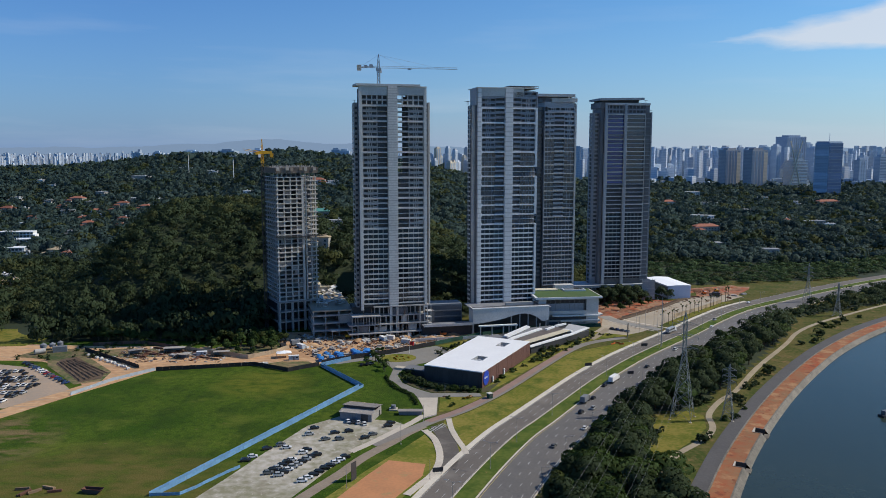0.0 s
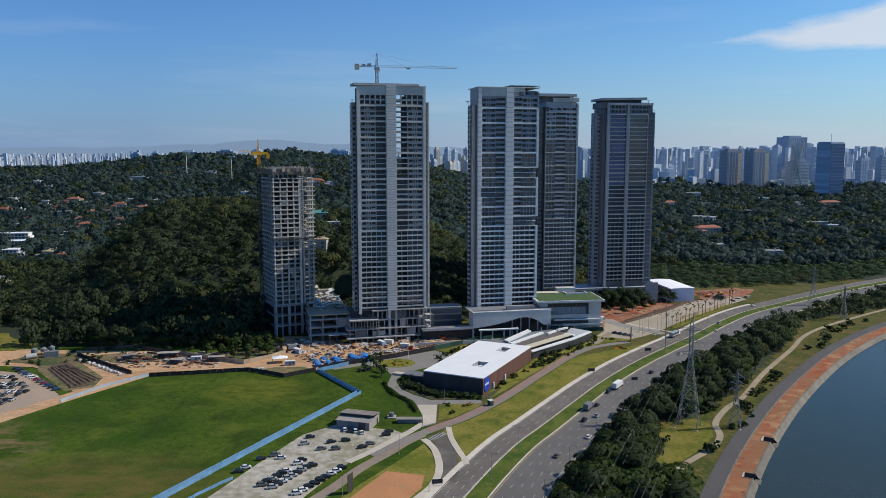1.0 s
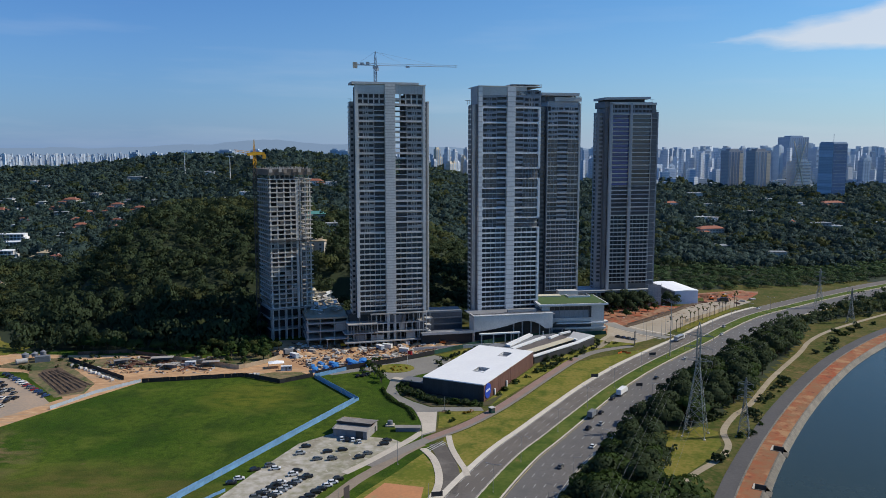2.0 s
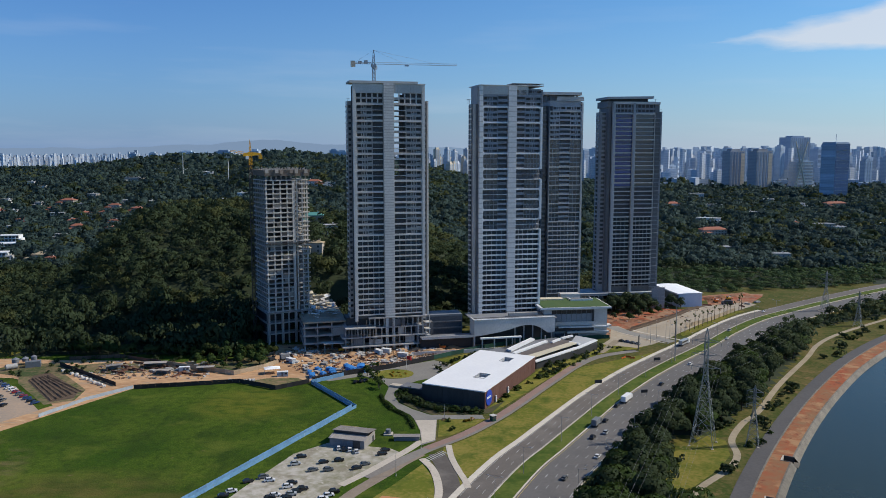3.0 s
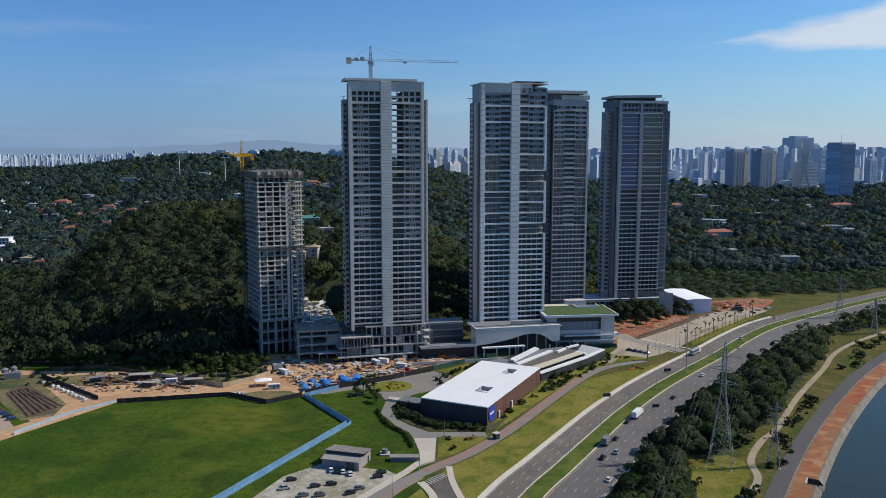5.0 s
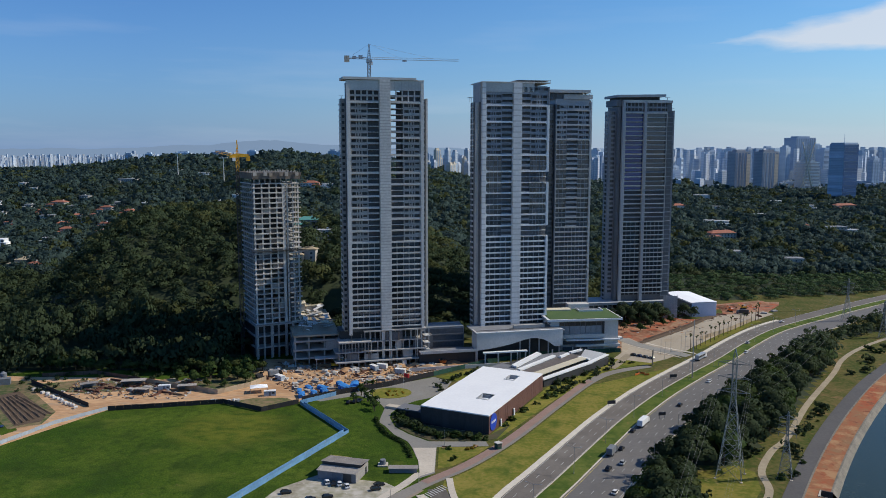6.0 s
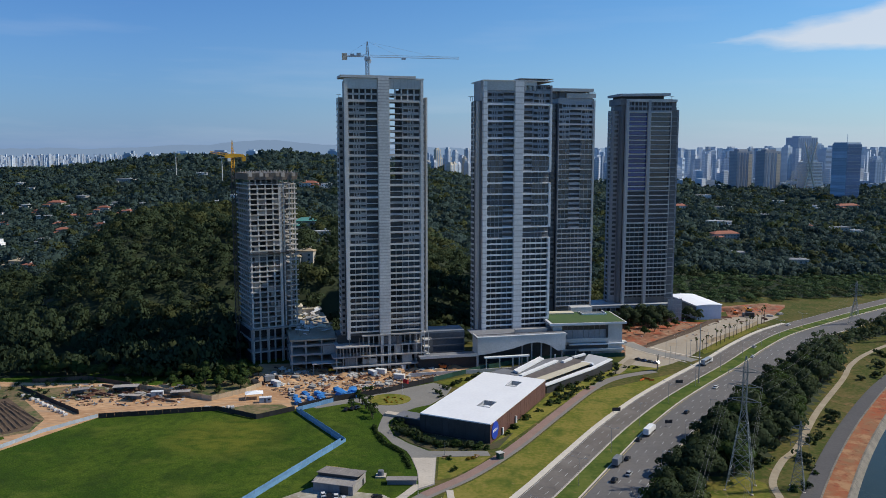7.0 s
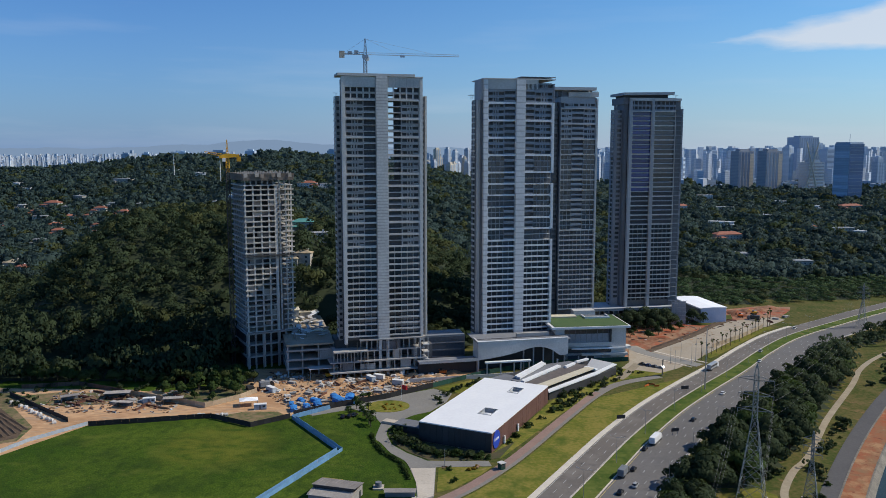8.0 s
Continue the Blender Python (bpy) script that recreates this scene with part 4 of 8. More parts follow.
def tower_c():
    t = thing("apartment_tower", 76.8, 622, 12, "blue grey apartment tower with a projecting flat roof", "tower", "riverside towers")
    # dark core colour in place of shaded depth
    piece("core_wall", 0.8, 26.0, 2.0, 26, 4, 160, M_DARKRAW, t)
    facade(t, 0.6, 25.2, ((0.8, 8.6, "win"), (8.6, 16.6, "slot"), (16.6, 25.0, "win")), 19.6, (M_PALE, M_MIDGREY, M_MIDGREY), 133.0, 0.8, 0.8, rail=0.35, bold=0.5)
    piece("fin", 25.2, 26.3, -0.4, 2.0, 16, 159, M_PALE, t)
    piece("fin", 0.0, 0.6, -0.3, 2.0, 16, 157, M_GREYPANEL, t)
    side_wing(t, -4.0, 0.0, 3.0, 22, 16, 157, M_GREYPANEL, M_SLATE, True, 0.6)
    for i in range(40):
        z = 157 - (i + 1) * STOREY
        piece("window", -3.6, -0.5, 2.92, 3.0, z + 0.9, z + 2.7, M_GLASS, t)
    window_wall(t, 3.0, 13.0, 0.3, 153.4, M_MIDGREY)
    window_wall(t, 13.0, 25.0, 0.3, 153.4, M_MIDGREY, form=1)
    piece("crown_wall", 0.5, 24.6, 0.6, 24, 156.7, 160.6, M_MIDGREY, t)
    piece("crown_beam", 6.0, 26.6, -0.3, 2.6, 160.6, 163.6, M_PALE, t)
    piece("roof_house", -1.0, 20, 2.0, 22, 160.6, 164.6, M_GREYPANEL, t)
    piece("roof_slab", -5.0, 24.2, -2.0, 26, 164.6, 166.6, M_PALE, t)
    for u in (1, 8, 15, 21):
        piece("roof_column", u, u + 1.0, 0.2, 1.2, 160.6, 164.6, M_GREYPANEL, t)
    roof_gear(t, 24.6, 28.4, 6, 163.0)
    roof_gear(t, 24.6, 27.6, 2, 158.0)
    return t


def tower_d():
    t = thing("apartment_tower", 133.9, 664, 10, "dark grey apartment tower with blue glazed loggias", "tower", "riverside towers")
    # core wall darkened to read as shaded rooms behind the loggias
    piece("core_wall", -1.0, 32.4, 2.2, 28, 2, 160, M_DARKRAW, t)
    facade(t, -0.2, 14.4, ((-0.1, 14.3, "loggia"),), 17.6, (M_PALE, M_MIDGREY, M_MIDGREY), 0.0, 0.3, 0.3, glass=M_BLUEGLASS, rail=0.3, bold=0.5, sill=0.45, post=M_GREYPANEL)
    facade(t, 16.4, 32.5, ((16.5, 32.3, "loggia"),), 17.6, (M_PALE, M_MIDGREY, M_MIDGREY), 0.0, 0.3, 0.3, rail=0.3, bold=0.5, sill=0.45, post=M_GREYPANEL)
    piece("fin", -2.1, -0.2, -0.4, 2.2, 12, 161.4, M_MIDGREY, t)
    piece("great_pillar", 14.4, 16.4, -0.6, 2.2, 12, 161.4, M_MIDGREY, t)
    # set-back corner bay with its own balconies
    piece("flank_wall", 32.5, 38.8, 3.0, 26, 2, 154.8, M_GREYPANEL, t)
    for k in range(41):
        z = TOP_BAND - STOREY * (k + 1)
        piece("balcony_slab", 32.5, 38.2, 1.2, 3.0, z - 0.2, z + 0.35, M_SLATE, t)
        if k % 2 == 0:
            piece("railing", 32.5, 38.3, 1.1, 1.2, z + 0.35, z + 1.1, M_GREYPANEL, t)
    piece("fin", 38.2, 39.4, 2.4, 12, 14, 155.0, M_SLATE, t)
    piece("recess_wall", -4.4, -2.1, 3.4, 24, 2, 161, M_GREYPANEL, t)
    side_wing(t, -9.8, -4.4, 8.0, 16, 2, 154.4, M_SLATE, M_MIDGREY, True, 0.5)
    for k in range(41):
        z = 154.4 - STOREY * (k + 1)
        piece("window", -7.8, -4.9, 7.92, 8.0, z + 1.0, z + 2.8, M_GLASS, t)
    for u0, u1 in ((-0.2, 14.4), (16.4, 32.5)):
        piece("spandrel", u0, u1, 0.3, 0.7, 153.2, 154.4, M_SLATE, t)
        piece("spandrel", u0, u1, 0.3, 0.7, 156.4, 157.7, M_SLATE, t)
        n = 5
        for j in range(n):
            q = u0 + (u1 - u0) * (j + 0.5) / n
            piece("pier", q - 0.3, q + 0.3, 0.3, 0.7, 154.4, 160.4, M_SLATE, t)
    piece("crown_beam", -2.1, 36.4, -0.4, 1.0, 160.4, 162.2, M_PALE, t)
    piece("crown_wall", -6.0, 34, 2.3, 24, 158, 162.6, M_GREYPANEL, t)
    piece("crown_wall", 32.5, 36.4, 1.0, 22, 154, 162.2, M_GREYPANEL, t)
    bm = box(-7.4, 30.6, -1.2, 24, 164.8, 166.6)
    for v in bm.verts:
        if v.co.x < 0:
            v.co.z -= 0.8
    part("roof_slab", bm, M_MIDGREY, t)
    piece("roof_house", -4, 27, 2, 22, 162.6, 164.8, M_BLACK, t)
    for u, z in ((33, 163.2), (37.0, 155.0), (-12, 155.4)):
        roof_gear(t, u, u + 3.8, 6, z)
    for z in (12.6, 7.4):
        piece("podium_slab", -36, 40, -8, 20, z - 0.5, z + 0.5, M_MIDGREY, t)
    piece("podium_parapet", -36, 32, -8.2, -7.9, 13.1, 14.0, M_SLATE, t)
    for u in np.arange(-35, 40, 3.6):
        piece("podium_column", u, u + 0.5, -7.4, -6.9, 0, 12.2, M_RAW, t)
    for u in np.arange(-34, 30, 7.2):
        piece("podium_panel", u, u + random.uniform(2.5, 5.5), -6.6, -6.4, 8.0, 11.4, random.choice((M_GREYPANEL, M_DARKRAW, M_GLASS)), t)
    # shade under the podium slabs, put into a black wall
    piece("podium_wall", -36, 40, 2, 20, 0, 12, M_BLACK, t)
    # scaffold sheet round the corner of the base
    piece("scaffold_sheet", 30, 41, -9.0, -8.8, 1, 17.5, M_SLATE, t)
    for u in np.arange(30, 41.1, 2.2):
        piece("scaffold_pole", u, u + 0.14, -9.2, -9.05, 0, 18.5, M_STEEL, t)
    for z in (4, 7, 10, 13, 16):
        piece("scaffold_deck", 29.6, 41.4, -9.3, -9.02, z, z + 0.14, M_STEEL, t)
    return t


def tower_e():
    """The skeleton tower: slabs and columns, still growing."""
    t = thing("concrete_skeleton", -112.1, 545.4, 28, "bare concrete skeleton tower with open floors", "tower", "riverside towers")
    W, D, fh = 27.5, 28.0, 3.05
    z0 = 21.4
    # core coloured dark for the shade inside the open floors
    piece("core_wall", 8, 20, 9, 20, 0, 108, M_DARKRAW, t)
    cols = (0.0, 4.6, 9.2, 13.6, 17.4, 20.0, 23.6, 26.8)
    for u in cols:
        wide = 1.6 if u == 17.4 else 0.8
        piece("column", u, u + wide, 0, 0.9, 0 if u in (0.0, 9.2, 17.4, 26.8) else z0, 106, M_PALE, t)
        piece("column", u, u + 0.8, D - 1, D, z0, 106, M_DARKRAW, t)
    for v in (5, 10, 15, 20, 25):
        piece("column", 0, 0.8, v, v + 0.8, 0, 106, M_RAW, t)
        piece("column", W - 0.8, W, v, v + 0.8, z0, 106, M_RAW, t)
    for i in range(28):
        z = z0 + i * fh
        piece("floor_slab", -0.6, 17.4, -0.5, D, z - 0.28, z, M_PALE, t)
        piece("floor_slab", 19.0, W + 0.6, -0.5, D, z - 0.28, z, M_RAW, t)
        piece("edge_beam", -0.6, 17.4, -0.5, 0.1, z - 0.4, z + 0.25, M_PALE, t)
        piece("edge_beam", 21.4, W + 0.9, -1.2, -0.6, z - 0.4, z + 0.25, M_PALE, t)
        piece("edge_beam", -0.7, -0.1, 0.1, D, z - 0.45, z + 0.4, M_RAW, t)
        for k, (a, b) in enumerate(((0.8, 4.6), (5.4, 9.2), (10.0, 13.6), (14.4, 17.2), (20.8, 23.4))):
            if random.random() < (0.45 if i < 16 else 0.3):
                q = a + (b - a) * random.choice((0.0, 0.25, 0.45))
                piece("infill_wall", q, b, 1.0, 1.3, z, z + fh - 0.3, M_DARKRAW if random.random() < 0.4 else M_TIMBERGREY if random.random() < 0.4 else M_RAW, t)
        if i > 15 or i % 2:
            # black partitions paint the dark depth of the open floors
            piece("partition", 0.8, 16, 5.0, 5.3, z, z + fh - 0.3, M_BLACK, t)
    piece("net_platform", -1.5, W + 1.5, -2.2, 0, 65.5, 65.9, M_BLACK, t)
    bm = bmesh.new()
    loop_ = [(-0.9, -1.0), (W * 0.5, -1.5), (W + 1.0, -1.0), (W + 1.2, D + 0.8), (-0.9, D + 0.8)]
    rows = []
    for z, grow in ((108.9, 0.0), (110.6, 0.2), (112.9, 0.7)):
        rows.append([bm.verts.new((x + grow * (1 if x > W / 2 else -1), y + grow * (1 if y > D / 2 else -1), z + random.uniform(-0.1, 0.1))) for x, y in loop_])
    for p, q in zip(rows, rows[1:]):
        for k in range(5):
            bm.faces.new((p[k], p[(k + 1) % 5], q[(k + 1) % 5], q[k]))
    bm.faces.new(rows[0][::-1])
    part("formwork", bm, M_TIMBERGREY, t, "rough grey climbing formwork")
    bm = bmesh.new()
    for k in range(150):
        u, v = random.uniform(-0.6, W), random.choice((random.uniform(-0.9, 0), random.uniform(0, D)))
        s_ = random.uniform(0.05, 0.3)
        add_box(bm, u, u + s_ * 2, v, v + s_, 110, 112.8 + random.uniform(0.0, 1.6))
    part("starter_bars", bm, M_RAW, t, "rough reinforcement ends over the formwork")
    piece("roof_deck", 0, W, 0, D, 110.6, 111.0, M_DARKRAW, t)
    piece("floor_slab", -0.6, W + 0.6, -0.5, D, 105.9, 106.4, M_PALE, t)
    for k in range(9):
        piece("column", 0.2 + k * 3.25, 0.9 + k * 3.25, 0, 0.7, 106.4, 109.2, M_RAW, t)
        if k % 3 != 1:
            piece("shuttering", -0.6 + k * 3.2, 1.6 + k * 3.2, -2.2, -1.95, 110.2 + random.uniform(0, 0.8), 113.0 + random.uniform(-0.4, 0.5), M_TIMBERGREY if k % 2 else M_RAW, t)
    for z in (20.6, 14.0, 7.0):
        piece("base_slab", -1.5, W + 2, -1.5, D, z - 0.5, z + 0.3, M_RAW, t)
    for u in np.arange(-1, W + 2, 4.5):
        piece("base_column", u, u + 0.9, -1.4, -0.5, 0, 20.6, M_RAW, t)
    # base interior's shade, given as a black wall
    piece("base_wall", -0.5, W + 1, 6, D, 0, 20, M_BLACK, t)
    return t


tower_a(), tower_b(), tower_c(), tower_d(), tower_e()


# ---- podiums and low buildings ----
def deck_podium():
    """Open parking decks between the skeleton and the first tower."""
    t = thing("parking_deck", -87, 528, 15, "unfinished open concrete parking deck littered with pale debris", "building")
    for z in (4.4, 9.4, 14.6, 17.8):
        piece("deck_slab", 0, 27.5, 0, 26 if z < 17 else 84, z - 0.5, z + 0.5, M_APRON if z > 17 else M_RAW, t)
    for u in (0.5, 8.5, 17.5, 26):
        for v in (0.6, 12):
            piece("column", u, u + 0.8, v, v + 0.8, 0, 17.3, M_RAW, t)
    # black back wall paints the shade between the open decks
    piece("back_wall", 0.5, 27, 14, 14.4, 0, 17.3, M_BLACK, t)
    piece("terrace_wall", 0, 27.5, 26, 84, 0, 17.2, M_DARKRAW, t)
    piece("parapet", 18.5, 27.5, -0.2, 0.1, 8.9, 14.0, M_RAW, t)
    piece("site_canopy", 11.5, 28, -9, -3, 5.6, 6.0, M_PALE, t)
    piece("canopy_post", 12, 12.4, -8.5, -8.1, 0, 5.6, M_RAW, t)
    piece("canopy_post", 27, 27.4, -8.5, -8.1, 0, 5.6, M_RAW, t)
    for k in range(64):
        u, v = random.uniform(1, 22), 12 + 62 * random.random()
        w, d = random.choice((2.0, 3.0, 4.5, 6.0, 8.0)), random.choice((1.0, 1.5, 2.5, 3.5))
        ob = new("debris_sheet", box_mesh("debris_sheet", w, d, 0.35, (M_PALE, M_WHITEPAINT, M_CREAM, M_RAW, M_WHITEPAINT)[k % 5]))
        ob.matrix_world = pose(u, v, 18.5 + random.uniform(0, 3.4), random.uniform(-24, 24), random.uniform(-24, 24), random.uniform(-30, 50))
        ob.parent = t
    for k in range(14):
        u, v = random.uniform(1, 24), random.uniform(8, 60)
        piece("rubble_post", u, u + 0.4, v, v + 0.4, 18.3, 20.5 + random.uniform(0, 2.5), M_TIMBERGREY, t)
    for u, v, w, d, z in ((1, 66, 12, 10, 23), (14, 70, 11, 8, 20.5), (3, 44, 8, 5, 19.5)):
        piece("site_shed", u, u + w, v, v + d, 18.3, z + 1.5, M_PALE, t)
        piece("site_shed_roof", u - 0.6, u + w + 0.6, v - 0.6, v + d, z + 1.5, z + 2.0, M_CREAM, t)
    return t


deck_podium()


def white_podium():
    t = thing("podium_building", 20.4, 535.5, 12.5, "white concrete podium wall with arched openings", "building")
    W, top, n = 54.0, 18.0, 54
    low = []
    for k in range(n + 1):
        u = W * k / n
        z = float(np.interp(u, (0, 7, 14, 22, 30, 34, 37, 41, 44.5, 47, 49, 51, 54), (7.6, 8.2, 9.2, 10.7, 12.9, 13.5, 13.5, 12.7, 11.2, 9.3, 7.9, 7.8, 8.3)))
        low.append((u, z))
    bm = bmesh.new()
    rows = []
    for u, z in low:
        rows.append([bm.verts.new(c) for c in ((u, 0, z), (u, 0, top), (u, 0.8, top), (u, 0.8, z))])
    for a, b in zip(rows, rows[1:]):
        for k in range(4):
            bm.faces.new((a[k], b[k], b[(k + 1) % 4], a[(k + 1) % 4]))
    bm.faces.new(rows[0][::-1]), bm.faces.new(rows[-1])
    bmesh.ops.recalc_face_normals(bm, faces=bm.faces)
    part("arched_wall", bm, M_PALE, t)
    piece("side_wall", 0, 0.8, 0.8, 12, 0, top, M_PALE, t)
    # dark behind the arches is put in as a black wall
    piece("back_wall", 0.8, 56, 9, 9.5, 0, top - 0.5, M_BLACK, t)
    piece("terrace", 0, 56, 0.8, 26, top - 1.2, top - 0.7, M_GREYROOF, t)
    piece("coping", -0.3, W, -0.2, 1.0, top, top + 0.35, M_WHITEPAINT, t)
    piece("canopy", 3, 30, -5.0, -2.5, 6.6, 7.4, M_WHITEPAINT, t)
    for u in (4, 12, 20, 24, 29, 46):
        piece("column", u, u + 0.7, -3.5, -2.8, 0, 6.6, M_PALE, t)
    for u in (27, 33, 39, 45, 52):
        piece("column", u, u + 0.7, 1.0, 1.7, 0, 16, M_RAW, t)
    piece("ramp_wall", -42, 48, -10, -9.6, 0, 2.2, M_PALE, t)
    piece("upper_ramp", -34, -0.2, 0.5, 10, 7.4, 7.8, M_GREYROOF, t)
    piece("ramp_parapet", -34, -0.2, 0, 0.4, 7.2, 8.9, M_PALE, t)
    # dark rear block with glazed storeys, between the towers
    piece("rear_block", -40, -3, 20, 34, 0, 18.5, M_GREYPANEL, t)
    for z in (2.0, 6.2, 10.4, 14.6):
        piece("rear_glazing", -39.5, -3.5, 19.9, 20, z, z + 2.9, M_GLASS, t)
        piece("rear_band", -40, -3, 19.5, 20, z - 1.0, z - 0.5, M_DARKRAW, t)
    # black block added for the shadow below the ramp
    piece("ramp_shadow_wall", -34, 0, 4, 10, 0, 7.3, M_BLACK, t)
    piece("site_screen", 26, 46, 10, 12, 17, 19.5, M_RAW, t)
    return t


white_podium()


def green_block():
    t = thing("podium_building", 73, 558, 7, "white podium block with planted green roof and dark window", "building")
    W, D = 38.0, 30.0
    piece("body", -5.4, W - 0.6, 2.0, D, 0, 20.8, M_PALE, t)
    piece("wall", -6.0, -0.5, 0, 2, 6.0, 20.8, M_PALE, t)
    piece("wall", 28.6, W - 0.6, 0, 2, 3.0, 20.8, M_PALE, t)
    piece("wall", -0.5, 28.6, 0, 2, 9.6, 12.0, M_PALE, t)
    piece("lower_band", 4, W + 0.4, -1.2, 2, 8.1, 8.9, M_WHITEPAINT, t)
    piece("lower_band", 10, W + 0.4, -1.6, 2, 4.4, 5.6, M_PALE, t)
    piece("lower_glazing", 2, W - 1, 0.4, 0.6, 5.6, 8.1, M_GLASS, t)
    piece("lintel", -0.5, 28.6, 0, 2, 20.0, 20.8, M_PALE, t)
    piece("window_glass", -0.5, 28.6, 0.9, 1.1, 17.2, 20.0, M_GLASS, t)
    piece("window_shade", -0.5, 27.6, 0.8, 1.0, 12.0, 17.2, M_SLATE, t)
    piece("window_mullion", 27.4, 28.6, 0.2, 1.2, 12.0, 20.0, M_BLACK, t)
    for k in range(9):
        u = -0.5 + k * 3.4
        piece("window_mullion", u, u + 0.14, 0.6, 0.9, 12.0, 20.0, M_GREYPANEL, t)
    piece("roof_slab", -8.4, W + 1.7, -1.8, D + 1, 20.8, 22.0, M_WHITEPAINT, t)
    piece("planted_bed", -6.6, W + 0.7, -0.8, D, 22.0, 22.25, M_GREENROOF, t)
    piece("ground_glazing", 2, 18, 0.4, 0.6, 0, 4.2, M_GLASS, t)
    piece("corner_balcony", W - 0.6, W + 2.4, -0.5, 4, 8.2, 9.4, M_PALE, t)
    for k in range(5):
        u = 8 + k * 5
        piece("column", u, u + 0.6, -0.6, 0.0, 0, 4.2, M_PALE, t)
    # roof-light pit and stair
    piece("pit_curb", 18, 34, 20, 20.5, 22.0, 23.2, M_WHITEPAINT, t)
    piece("pit_curb", 18, 18.5, 20.5, 29, 22.0, 23.2, M_WHITEPAINT, t)
    piece("pit_curb", 33.5, 34, 20.5, 29, 22.0, 23.2, M_WHITEPAINT, t)
    piece("pit_floor", 18.5, 33.5, 20.5, 29, 22.0, 22.4, M_GREYROOF, t)
    piece("stair_tower", 14, 28, 31, 38, 10, 25.0, M_PALE, t)
    piece("timber_deck", -6, 14, 24, 31, 22.3, 23.0, M_CREAM, t)
    piece("rear_deck", -10, 16, 30.6, 44, 0, 20, M_DARKRAW, t)
    return t


green_block()


def white_hall():
    """The far hall with white membrane walls and a low-pitched roof."""
    t = thing("hall_building", 189, 669, 10, "low hall with a white membrane roof and pale walls", "building")
    W, D = 20.5, 46.0
    bm = bmesh.new()
    add_box(bm, 0, W, 0, D, 0, 11)
    bmesh.ops.bevel(bm, geom=[e for e in bm.edges if abs(e.verts[0].co.z - e.verts[1].co.z) > 5], offset=0.4, segments=2, affect="EDGES")
    # white sheet with the lilac of its shaded front mixed into the colour
    part("wall", bm, material("shade_tinted_white_sheet", (0.60, 0.62, 0.72), (0.52, 0.54, 0.66), 0.5, 0.2, 1.0), t)
    bm = bmesh.new()
    for y0, y1 in ((-0.4, D + 0.4),):
        v = [bm.verts.new(c) for c in ((-0.5, y0, 11.02), (W / 2, y0, 11.6), (W + 0.5, y0, 11.02), (W + 0.5, y1, 11.02), (W / 2, y1, 11.6), (-0.5, y1, 11.02))]
        bm.faces.new((v[0], v[1], v[4], v[5])), bm.faces.new((v[1], v[2], v[3], v[4])), bm.faces.new((v[0], v[2], v[1])), bm.faces.new((v[3], v[5], v[4]))
    part("roof", bm, M_WHITE, t)
    for k in range(7):
        piece("rib", -0.1, 0, k * 7.4, k * 7.4 + 0.25, 0, 11, M_GREYPANEL, t)
    piece("gable_lining", -0.12, -0.02, 0.5, 40, 4, 9.8, M_GREYPANEL, t)
    return t


white_hall()


